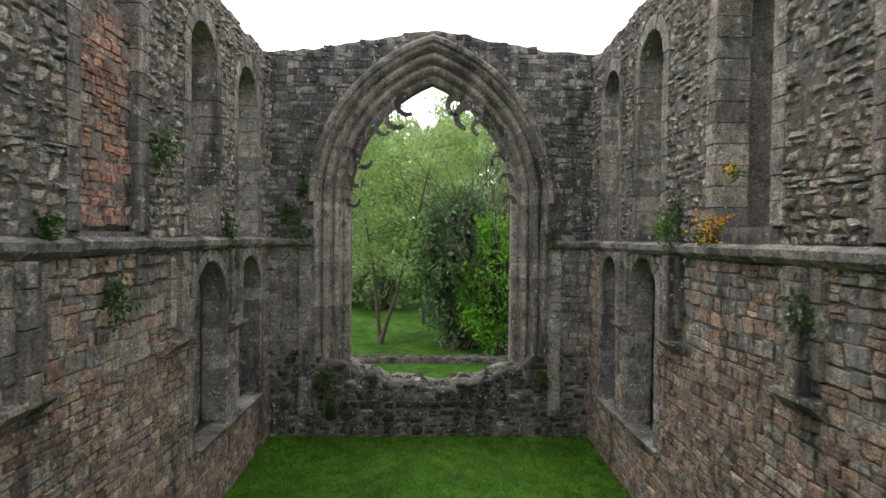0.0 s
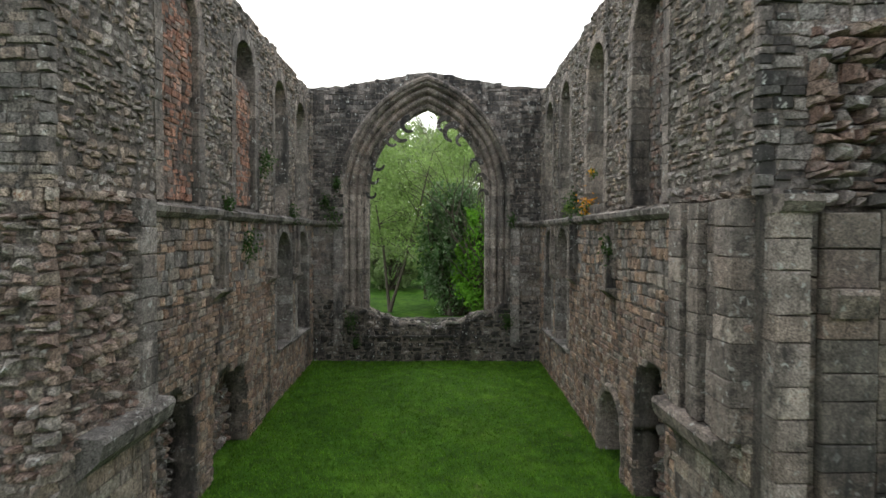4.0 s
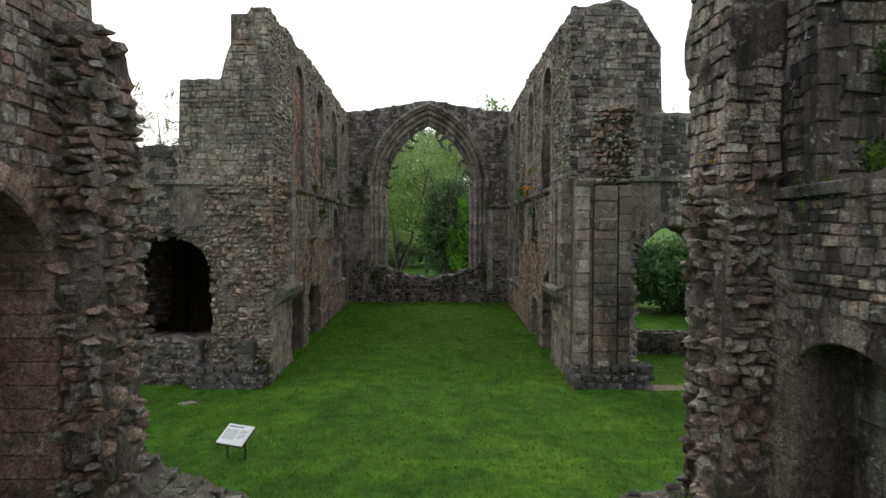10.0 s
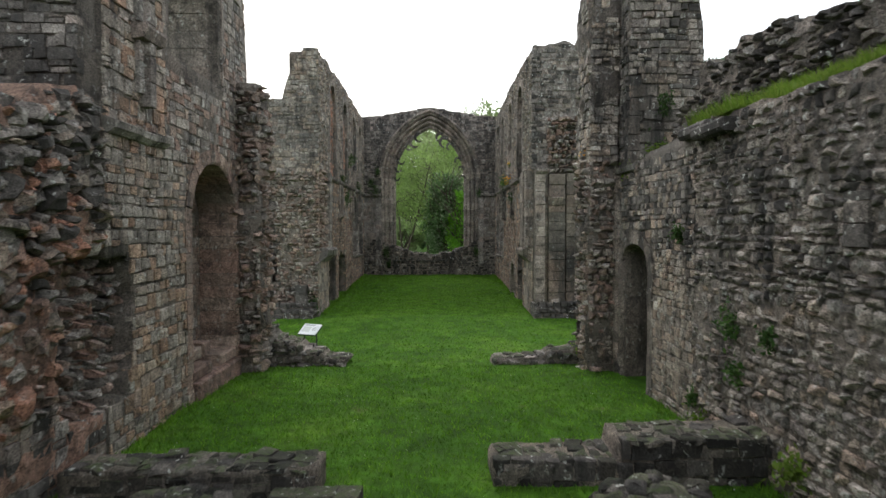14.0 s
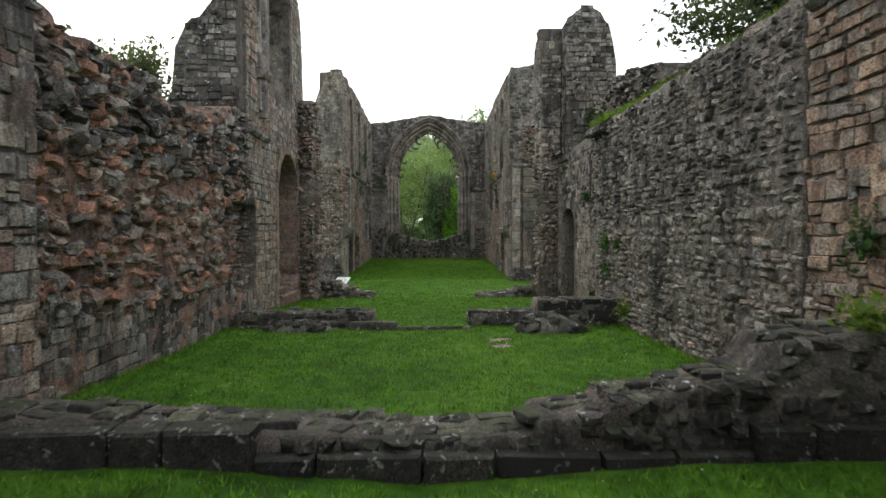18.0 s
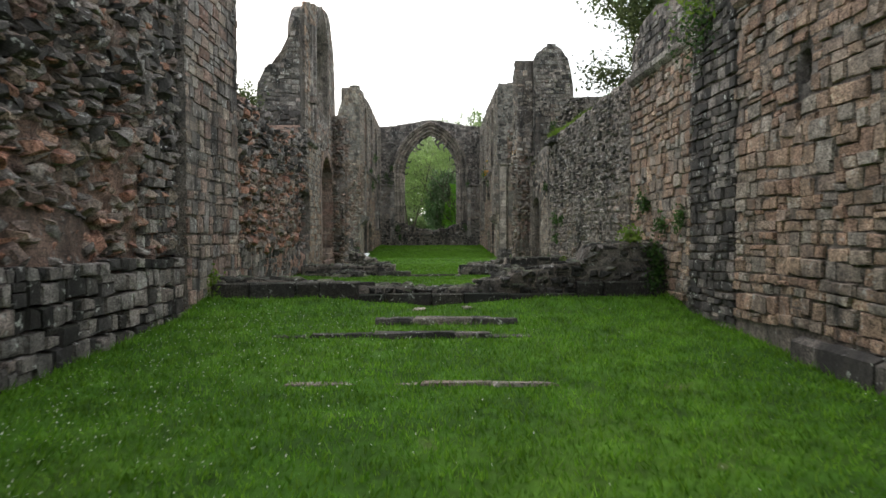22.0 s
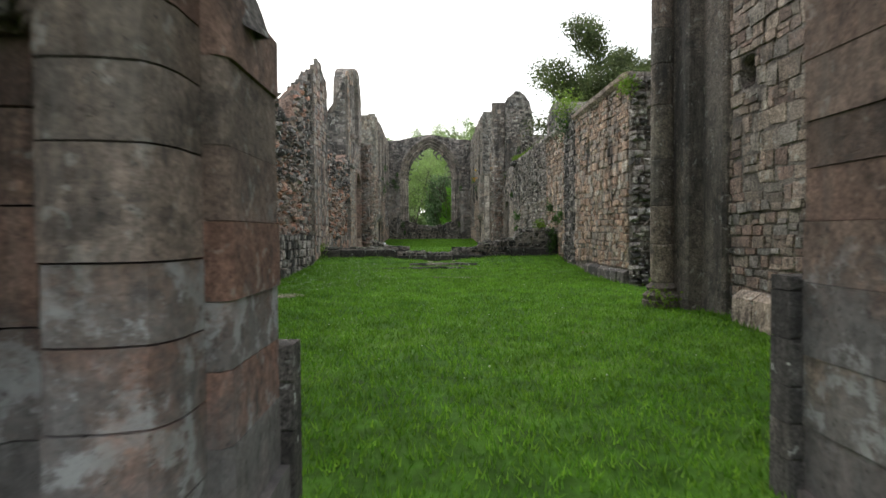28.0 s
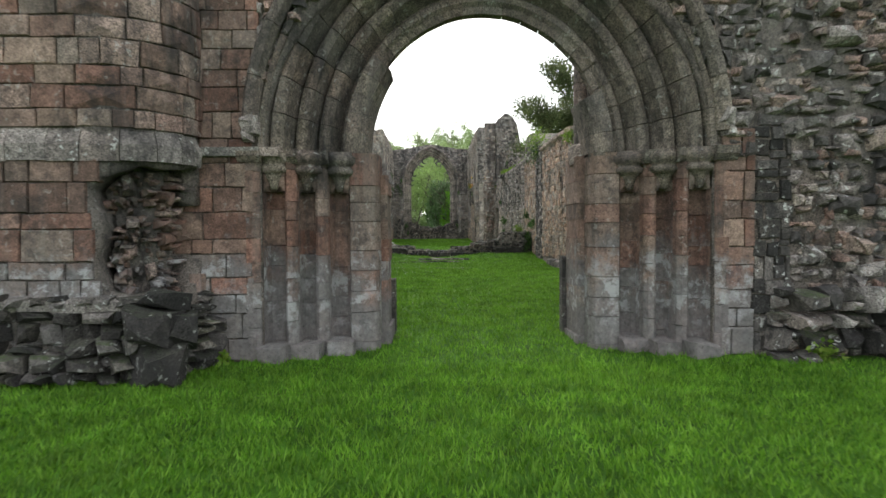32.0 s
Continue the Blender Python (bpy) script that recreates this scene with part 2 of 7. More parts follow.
def leaf_mat(name, tones, rough=0.55, patch=0.5):
    m, n, l, b = nodes_of(name)
    geo = n.new("ShaderNodeNewGeometry")
    c = ramp(n, l, geo.outputs["Random Per Island"], [(i / (len(tones) - 1), t) for i, t in enumerate(tones)])
    f = noise_tex(n, l, patch, 4, 0.65, geo.outputs["Position"])
    c = mix(n, l, 0.75, c, ramp(n, l, f, [(0.3, grey(0.2)), (0.7, grey(0.8))]), "OVERLAY")
    l.new(c, b.inputs["Base Color"])
    b.inputs["Roughness"].default_value = rough
    b.inputs["Specular IOR Level"].default_value = 0.3
    t = n.new("ShaderNodeBsdfTranslucent")
    l.new(c, t.inputs["Color"])
    s = n.new("ShaderNodeMixShader")
    s.inputs[0].default_value = 0.45
    l.new(b.outputs[0], s.inputs[1])
    l.new(t.outputs[0], s.inputs[2])
    l.new(s.outputs[0], n["Material Output"].inputs["Surface"])
    return m


def turf_mat():
    m, n, l, b = nodes_of("turf")
    geo = n.new("ShaderNodeNewGeometry")
    pos = geo.outputs["Position"]
    a = noise_tex(n, l, 0.55, 4, 0.6, pos)
    f = noise_tex(n, l, 7.0, 9, 0.78, pos)
    c = ramp(n, l, a, [(0.3, (0.030, 0.088, 0.006)), (0.52, (0.050, 0.130, 0.009)), (0.72, (0.086, 0.178, 0.016))])
    c = mix(n, l, 0.7, c, ramp(n, l, f, [(0.25, grey(0.15)), (0.75, grey(0.85))]), "OVERLAY")
    clump = noise_tex(n, l, 2.4, 7, 0.7, pos)
    c = mix(n, l, 0.6, c, ramp(n, l, clump, [(0.36, grey(0.16)), (0.62, grey(0.72))]), "OVERLAY")
    mud = noise_tex(n, l, 1.1, 3, 0.5, pos)
    c = mix(n, l, ramp(n, l, mud, [(0.70, grey(0)), (0.76, grey(0.5))]), c, (0.10, 0.085, 0.05))
    l.new(c, b.inputs["Base Color"])
    b.inputs["Roughness"].default_value = 0.9
    b.inputs["Specular IOR Level"].default_value = 0.15
    bump(n, l, b, f, 1.0, 0.05)
    return m


TURF = turf_mat()
BLADE = leaf_mat("grass_blade", [(0.055, 0.155, 0.010), (0.10, 0.235, 0.016), (0.18, 0.34, 0.035), (0.07, 0.18, 0.012)], 0.6, 2.2)


# ---------------------------------------------------------------- geometry helpers
def hashed(ix, iy, iz, seed):
    h = (ix * 374761393 + iy * 668265263 + iz * 2147483647 + seed * 1274126177) & 0xFFFFFFFF
    h = ((h ^ (h >> 13)) * 1274126177) & 0xFFFFFFFF
    return ((h ^ (h >> 16)) & 0xFFFF) / 65535.0


def vnoise(x, y, z=0.0, seed=0):
    """Smooth value noise from 0 to 1 on arrays."""
    x, y, z = np.broadcast_arrays(np.asarray(x, float), np.asarray(y, float), np.asarray(z, float))
    ix, iy, iz = (np.floor(a).astype(np.int64) for a in (x, y, z))
    fx, fy, fz = x - ix, y - iy, z - iz
    fx, fy, fz = (a * a * (3 - 2 * a) for a in (fx, fy, fz))
    out = 0
    for a in (0, 1):
        for b in (0, 1):
            for c in (0, 1):
                w = (fx if a else 1 - fx) * (fy if b else 1 - fy) * (fz if c else 1 - fz)
                out = out + w * hashed(ix + a, iy + b, iz + c, seed)
    return out


def fbm(x, y, z=0.0, seed=0):
    return (vnoise(x, y, z, seed) + 0.5 * vnoise(x * 2.1, y * 2.1, np.asarray(z) * 2.1, seed + 1) + 0.25 * vnoise(x * 4.3, y * 4.3, np.asarray(z) * 4.3, seed + 2)) / 1.75


class Shape:
    """Vertices and faces gathered for one mesh."""

    def __init__(self):
        self.v, self.f, self.n = [], [], 0

    def add(self, verts, faces):
        self.v.append(np.asarray(verts, float).reshape(-1, 3))
        self.f.extend([tuple(int(i) + self.n for i in f) for f in faces])
        self.n += len(self.v[-1])

    def mesh(self, name, material, smooth=False):
        me = bpy.data.meshes.new(name)
        me.from_pydata(np.concatenate(self.v).tolist() if self.v else [], [], self.f)
        me.materials.append(material)
        if smooth:
            me.polygons.foreach_set("use_smooth", [True] * len(me.polygons))
        me.update()
        return me


def part(name, shape, material, parent=None, label="", smooth=False, kind=""):
    ob = new(name, shape.mesh(name, material, smooth) if isinstance(shape, Shape) else shape)
    ob.parent = parent
    return tagged(ob, label, kind=kind)


def thing(name, at=(0, 0, 0), label="", category="", group="", kind=""):
    ob = new(name)
    ob.location = at
    ob.empty_display_size = 0.2
    return tagged(ob, label, category, group, kind)


class Face:
    """A wall face. N looks to +x, S to -x, W to -y; u runs along it, d comes out of it, v is the height. The plan's own x or y is side * u."""

    bent = False

    def __init__(self, way, plane):
        self.way, self.plane = way, plane
        self.side = 1 if way in "SE" else -1

    def at(self, u, d, v):
        u, d, v = np.broadcast_arrays(np.asarray(u, float), np.asarray(d, float), np.asarray(v, float))
        if self.way == "N":
            return np.stack([self.plane + d, -u, v], -1)
        if self.way == "S":
            return np.stack([self.plane - d, u, v], -1)
        if self.way == "E":
            return np.stack([u, self.plane + d, v], -1)
        return np.stack([-u, self.plane - d, v], -1)

    def matrix(self):
        o, x, y = self.at(0, 0, 0), self.at(1, 0, 0), self.at(0, 1, 0)
        m = Matrix.Identity(4)
        for i in range(3):
            m[i][0], m[i][1], m[i][2], m[i][3] = x[i] - o[i], y[i] - o[i], float(i == 2), o[i]
        return m


class Bend(Face):
    """A face to the west that turns back in a quarter circle of radius r where its plan coordinate passes s0."""
    bent = True

    def __init__(self, plane, s0, r):
        self.way, self.plane, self.side = "W", plane, -1
        self.s0, self.r = s0, r

    def at(self, u, d, v):
        u, d, v = np.broadcast_arrays(np.asarray(u, float), np.asarray(d, float), np.asarray(v, float))
        a = np.maximum(-u - self.s0, 0.0) / self.r
        return np.stack([np.minimum(-u, self.s0) + (self.r + d) * np.sin(a), self.plane + self.r - (self.r + d) * np.cos(a), v], -1)


# signed distances in a wall's own plan coordinate s and height v: below 0 is inside
def arch(c, half, low, spring, rise=None, pointed=False):
    rise = half if rise is None else rise

    def f(s, v):
        a = np.abs(s - c)
        box = np.maximum(a - half, low - v)
        if pointed:
            r = (half * half + rise * rise) / (2 * half)
            head = np.hypot(a + r - half, v - spring) - r
        else:
            head = (np.hypot(a / half, (v - spring) / rise) - 1) * min(half, rise)
        return np.where(v < spring, box, np.maximum(head, low - v))
    return f


def torn(sdf, amp, seed):
    """The same opening with a ragged edge."""
    return lambda s, v: sdf(s, v) + amp * 2 * (fbm(s * 2.4, v * 2.4, 0.0, seed) - 0.5) + amp * 0.6 * (vnoise(s * 9, v * 9, 0.0, seed + 3) - 0.5)


def gash(c, half, low, top, seed=0, rough=0.35):
    """A ragged hole."""
    def f(s, v):
        mid, hh = (low + top) / 2, (top - low) / 2
        q = np.maximum(np.abs(s - c) / half, np.abs(v - mid) / hh)
        e = 0.5 * q + 0.5 * np.hypot((s - c) / half, (v - mid) / hh)
        return (e - 1) * min(half, hh) + rough * (fbm(s * 2.2, v * 2.2, 0.0, seed) - 0.5)
    return f


def ragged(points, seed=0, amp=0.22, step=0.0):
    """The top of a ruined wall over the plan coordinate: a line through points, broken up."""
    xs, zs = zip(*sorted(points))

    def top(s):
        t = np.interp(s, xs, zs) + amp * 2 * (fbm(s * 1.9, 7.3, 0.0, seed) - 0.5) + amp * 0.7 * (vnoise(np.floor(s / 0.33) * 3.1, 1.0, 0.0, seed + 5) - 0.5)
        return t
    return top


def solid(s0, s1, top, low=-1.4, holes=(), ends=0.0, seed=3):
    def f(s, v):
        e = ends * (fbm(v * 1.7, 2.0, 0.0, seed) - 0.5) * 2 if ends else 0.0
        d = np.maximum(np.maximum(s0 + e - s, s - s1 + e), np.maximum(v - top(s), low - v))
        for h in holes:
            d = np.maximum(d, -h(s, v))
        return d
    return f


def core(shape, face, sdf, s0, s1, v0, v1, d0, d1, cell=0.16, rough=0.05, seed=0, front_top=None, back_top=None):
    """A slab of wall from depth d0 (front) back to d1, cut to the signed distance, with an uneven front."""
    nu, nv = max(2, int((s1 - s0) / cell) + 2), max(2, int((v1 - v0) / cell) + 2)
    su, sv = s0 - cell / 2 + cell * np.arange(nu + 1), v0 - cell / 2 + cell * np.arange(nv + 1)
    S, V = np.meshgrid(su, sv, indexing="ij")
    cs, cv = np.meshgrid(su[:-1] + cell / 2, sv[:-1] + cell / 2, indexing="ij")
    inside = sdf(cs, cv) < 0
    pad = np.zeros((nu + 2, nv + 2), bool)
    pad[1:-1, 1:-1] = inside
    count = pad[:-1, :-1].astype(int) + pad[1:, :-1] + pad[:-1, 1:] + pad[1:, 1:]
    edge = (count > 0) & (count < 4)
    P, Q = S.copy(), V.copy()
    for _ in range(3):
        e = 0.01
        g0, gs, gv = sdf(P, Q), sdf(P + e, Q), sdf(P, Q + e)
        ds, dv = (gs - g0) / e, (gv - g0) / e
        n2 = np.maximum(ds * ds + dv * dv, 0.25)
        P = np.where(edge, P - (g0 * ds / n2).clip(-cell * 0.7, cell * 0.7), P)
        Q = np.where(edge, Q - (g0 * dv / n2).clip(-cell * 0.7, cell * 0.7), Q)
        P, Q = P.clip(S - cell * 0.75, S + cell * 0.75), Q.clip(V - cell * 0.75, V + cell * 0.75)
    front = d0 + rough * 2 * (fbm(P * 1.3, Q * 1.3, face.plane * 3.7, seed) - 0.5) + rough * (vnoise(P * 5, Q * 5, face.plane, seed + 9) - 0.5)
    back = np.full_like(P, d1) + rough * (fbm(P * 1.3, Q * 1.3, face.plane * 3.7, seed + 30) - 0.5)
    QF = Q if front_top is None else np.minimum(Q, front_top(P))
    QB = Q if back_top is None else np.minimum(Q, back_top(P))
    used = count > 0
    ids = np.cumsum(used.ravel()).reshape(used.shape) - 1
    k = int(used.sum())
    U = face.side * P
    verts = np.concatenate([face.at(U[used], front[used], QF[used]), face.at(U[used], back[used], QB[used])])
    a, b, c, d = ids[:-1, :-1][inside], ids[1:, :-1][inside], ids[1:, 1:][inside], ids[:-1, 1:][inside]
    quads = [np.stack([a, b, c, d], 1), np.stack([d, c, b, a], 1) + k]
    for sl_in, sl_out, p, q in ((pad[1:-1, 1:-1], pad[:-2, 1:-1], (0, 0), (0, 1)), (pad[1:-1, 1:-1], pad[2:, 1:-1], (1, 1), (1, 0)),
                                (pad[1:-1, 1:-1], pad[1:-1, :-2], (1, 0), (0, 0)), (pad[1:-1, 1:-1], pad[1:-1, 2:], (0, 1), (1, 1))):
        rim = sl_in & ~sl_out
        i, j = np.nonzero(rim)
        m, o = ids[i + p[0], j + p[1]], ids[i + q[0], j + q[1]]
        quads.append(np.stack([m, o, o + k, m + k], 1))
    quads = np.concatenate(quads)
    if face.side > 0:
        quads = quads[:, ::-1]
    shape.add(verts, quads.tolist())


# stones: a handful of worn blocks, reused at many sizes
def worn_block(seed, chamfer=0.10, wild=0.10, mid=0.28, swell=0.12):
    r = np.random.RandomState(seed)
    v, skew = [], r.uniform(-wild, wild, (4, 2)) * 0.5
    for d, inset in ((-0.5, 0.0), (mid, 0.01), (0.5, chamfer)):
        for k, (su, sv) in enumerate(((-1, -1), (1, -1), (1, 1), (-1, 1))):
            j = r.uniform(-wild, wild, 3) * (0.25 if d < 0.45 else 0.5) * (d > 0)
            q = skew[k] * (d > 0) - np.abs(skew[k]) * np.array((su, sv)) * 0.3 * (d > 0)
            v.append(((0.5 - inset * r.uniform(0.4, 1.8)) * su + j[0] * 0.4 + q[0], d + j[1] * 0.5, (0.5 - inset * r.uniform(0.4, 1.8)) * sv + j[2] * 0.4 + q[1]))
    v.append((r.uniform(-0.15, 0.15), 0.5 + r.uniform(-0.3, 1.0) * swell, r.uniform(-0.15, 0.15)))
    f = []
    for k in (0, 4):
        for i in range(4):
            f.append((k + 4 + i, k + 4 + (i + 1) % 4, k + (i + 1) % 4, k + i))
    f += [(8 + (i + 1) % 4, 8 + i, 12) for i in range(4)]
    return np.array(v), f


BLOCKS = {"coursed": [worn_block(s, 0.055, 0.16, 0.3, 0.06) for s in range(16)], "rubble": [worn_block(50 + s, 0.19, 0.36, 0.1, 0.22) for s in range(16)], "ashlar": [worn_block(90 + s, 0.03, 0.02, 0.38, 0.03) for s in range(8)], "pier": [worn_block(120 + s, 0.035, 0.02, 0.46, 0.012) for s in range(8)]}
BLOCK_MESH = {}


def block_mesh(style, k, tone):
    key = (style, k, tone)
    if key not in BLOCK_MESH:
        s = Shape()
        s.add(*BLOCKS[style][k])
        BLOCK_MESH[key] = s.mesh("worn_stone", STONE_1[tone])
    return BLOCK_MESH[key]


def courses(sdf, s0, s1, v0, v1, height, length, seed, gap=0.008, spread=0.38, neat=False):
    """Stones laid in wavering courses over a face: (s, v, width, height) of each, clipped to the wall."""
    r = np.random.RandomState(seed)
    if not neat:
        height, length = height * 0.84, length * 0.86
    out, v, row_no = [], v0, 0
    t = np.linspace(0.04, 0.96, 7)
    while v < v1:
        h = height * r.uniform(1 - spread, 1 + spread)
        s, lo, hi = s0 - r.uniform(0, length), [], []
        while s < s1:
            w = length * (min(1.6, max(0.45, r.lognormal(-0.15, 0.36))) if neat else min(1.3, max(0.42, r.lognormal(-0.2, 0.34))))
            lo.append(max(s, s0))
            hi.append(min(s + w, s1 + 0.03))
            s += w
        lo, hi = np.array(lo), np.array(hi)
        wob = height * (0.08 if neat else 0.6) * (vnoise((lo + hi) * 0.35, row_no * 0.3, 0.0, seed) - 0.5)
        ps = lo[:, None] + (hi - lo)[:, None] * t
        inside = (sdf(ps, (v + wob + h * 0.2)[:, None] + 0 * ps) < 0.01) & (sdf(ps, (v + wob + h * 0.8)[:, None] + 0 * ps) < 0.03)
        for i in range(len(lo)):
            ok = np.nonzero(inside[i])[0]
            if len(ok) < 3:
                continue
            a, b = lo[i] + (hi[i] - lo[i]) * (ok[0] / 7), lo[i] + (hi[i] - lo[i]) * ((ok[-1] + 1) / 7)
            if b - a < 0.07:
                continue
            m, w, z = (a + b) / 2, b - a - gap * r.uniform(0.5, 1.8), v + wob[i]
            if h > 0.12 and r.rand() < (0.0 if neat else 0.17):
                k = r.uniform(0.35, 0.65)
                out.append((m, z + h * k / 2, w, h * k - gap))
                out.append((m, z + h * (1 + k) / 2, w * r.uniform(0.9, 1.0), h * (1 - k) - gap))
            else:
                out.append((m, z + h / 2 + r.uniform(-0.07, 0.07) * h * (not neat), w, h * (1 if neat else r.uniform(0.86, 1.08)) - gap))
        v += h
        row_no += 1
    return out


def scatter(sdf, s0, s1, v0, v1, each, seed, lo=0.1, hi=0.42):
    """Rubble with no courses: stones of all sizes thrown over a face, small ones by far the most."""
    r = np.random.RandomState(seed)
    n = int((s1 - s0) * (v1 - v0) * each)
    s, v = r.uniform(s0, s1, n), r.uniform(v0, v1, n)
    w = lo + (hi - lo) * r.rand(n) ** 2.2
    keep = sdf(s, v + w * 0.2) < -0.02
    h = w * r.uniform(0.4, 0.85, n)
    return [(a, b, c, d) for a, b, c, d in zip(s[keep], v[keep], w[keep], h[keep])]


def lay(face, stones, parent, tone, style="coursed", proud=0.03, wild=0.02, base=0.0, near=None, seed=0, limit=94, tilt=2.2, skip=0.0):
    """Set stones on a face: those in the stretch near=(s0, s1, v0, v1) as pieces of their own, the rest joined."""
    r = np.random.RandomState(seed + 11)
    made, M = 0, face.matrix()
    tones = tone if isinstance(tone, (list, tuple)) else [tone]
    shapes = {t: Shape() for t in tones}
    if style == "coursed" and proud < 0.1:
        proud, wild = proud * 0.55, wild * 0.7
    turn = max(7, tilt) if style == "rubble" else 1.2
    for s, v, w, h in stones:
        k, t = r.randint(len(BLOCKS[style])), tones[r.randint(len(tones))]
        out = proud + wild * r.uniform(-1, 1.0)
        a, ax, az = (radians(r.uniform(-q, q)) for q in (tilt, turn, turn))
        if r.rand() < skip:
            continue
        thick = 0.12 + out
        mid = base + out - thick / 2
        if near and made < limit and near[0] < s < near[1] and near[2] < v < near[3] and not face.bent:
            ob = new("stone", block_mesh(style, k, t))
            ob.parent = parent
            ob.matrix_basis = M @ pose(face.side * s, mid, v) @ Matrix.Rotation(a, 4, "Y") @ Matrix.Rotation(ax, 4, "X") @ Matrix.Rotation(az, 4, "Z") @ Matrix.Diagonal((w, thick, h, 1))
            made += 1
        else:
            p = BLOCKS[style][k][0] * (w, thick, h)
            rot = np.array(Matrix.Rotation(a, 3, "Y") @ Matrix.Rotation(ax, 3, "X") @ Matrix.Rotation(az, 3, "Z"))
            p = p @ rot.T
            f = BLOCKS[style][k][1]
            if near and made < limit and near[0] < s < near[1] and near[2] < v < near[3]:
                one = Shape()
                one.add(face.at(face.side * s + p[:, 0], mid + p[:, 1], v + p[:, 2]), f)
                part("stone", one, STONE_1[t], parent)
                made += 1
                continue
            shapes[t].add(face.at(face.side * s + p[:, 0], mid + p[:, 1], v + p[:, 2]), f)
    for t, sh in shapes.items():
        if sh.n:
            part("stonework", sh, STONE[t], parent, "", kind="stuff")


# ---------------------------------------------------------------- ground
GROUND = [(-400, -6.0), (-120, -2.2), (-70, -1.0), (-62, -0.92), (-54, -0.74), (-50, -0.66), (-46.6, -0.63), (-44, -0.5), (-41, -0.4), (-34, -0.45), (-30, -0.47), (-25, -0.53), (-21, -0.62), (-16, -0.55), (-9, -0.35), (-5, -0.1), (0, 0.0), (12, 0.1), (40, 1.0), (400, 12.0)]


def ground_z(x, y):
    xs, zs = zip(*GROUND)
    z = np.interp(y, xs, zs)
    z = z + 0.2 * np.exp(-((np.asarray(y) + 41.6) / 0.7) ** 2) * np.minimum(1.0, np.abs(np.asarray(x) - 0.3) / 2.2)
    return z + 0.05 * (fbm(np.asarray(x) * 0.7, np.asarray(y) * 0.7, 0.0, 4) - 0.5) + 0.03 * (vnoise(np.asarray(x) * 3, np.asarray(y) * 3, 0.0, 8) - 0.5)


def build_ground():
    xs = np.concatenate([[-600, -300, -150, -80, -50, -35], np.arange(-24, 24.1, 0.3), [35, 50, 80, 150, 300, 600]])
    ys = np.concatenate([[-600, -300, -180, -110, -90], np.arange(-80, 24.1, 0.3), [30, 40, 60, 90, 150, 300, 600]])
    X, Y = np.meshgrid(xs, ys, indexing="ij")
    Z = ground_z(X, Y)
    nx, ny = X.shape
    i = np.arange(nx * ny).reshape(nx, ny)
    q = np.stack([i[:-1, :-1], i[1:, :-1], i[1:, 1:], i[:-1, 1:]], -1).reshape(-1, 4)
    s = Shape()
    s.add(np.stack([X, Y, Z], -1).reshape(-1, 3), q.tolist())
    ob = part("ground", s, TURF, smooth=True)
    tagged(ob, "mown green lawn, slightly uneven, inside the ruined church", "lawn", kind="structure")


build_ground()


# ---------------------------------------------------------------- walls
def masonry(name, label, way, plane, s0, s1, top, thick, holes=(), recesses=(), recess=0.6, low=-1.4, ends=0.0, seed=1, rough=0.018, fall=0.0, fill=None, bend=None, inset=0.006):
    """A wall of two leaves: recesses cut the front leaf only; fall: how far the top slopes down to the back. Returns the object, its face and the signed distance of the front."""
    face = bend or Face(way, plane)
    front = solid(s0, s1, top, low, tuple(holes) + tuple(recesses), ends, seed)
    rear = solid(s0, s1, top, low, holes, ends, seed)
    sh = Shape()
    ss = np.linspace(s0, s1, 60)
    high = float(np.max(top(ss))) + 0.3
    if recesses:
        mid = (lambda s: top(s) - fall) if fall else None
        end = (lambda s: top(s) - fall * 1.25) if fall else None
        core(sh, face, front, s0 - 0.3, s1 + 0.3, low, high, -inset, -recess, rough=rough, seed=seed, back_top=mid)
        core(sh, face, rear, s0 - 0.3, s1 + 0.3, low, high, -recess - 0.004, -thick, rough=rough, seed=seed + 40, front_top=mid, back_top=end)
    else:
        core(sh, face, rear, s0 - 0.3, s1 + 0.3, low, high, -inset, -thick, rough=rough, seed=seed, back_top=(lambda s: top(s) - fall) if fall else None)
    ob = part(name, sh, fill or MORTAR, None, "", True)
    tagged(ob, label, "wall", kind="structure")
    return ob, face, front


# swept mouldings and rings of arch stones
def arch_point(c, half, spring, rise, pointed, r, f):
    """A point of the curve r outside an arch, f from 0 (at the spring) to 1 (at the top), for the half with the larger coordinate."""
    if pointed:
        R = (half * half + rise * rise) / (2 * half)
        a = f * math.acos((R - half) / (R + r))
        return c + half - R + (R + r) * math.cos(a), spring + (R + r) * math.sin(a)
    a = f * math.pi / 2
    return c + (half + r) * math.cos(a), spring + (rise + r) * math.sin(a)


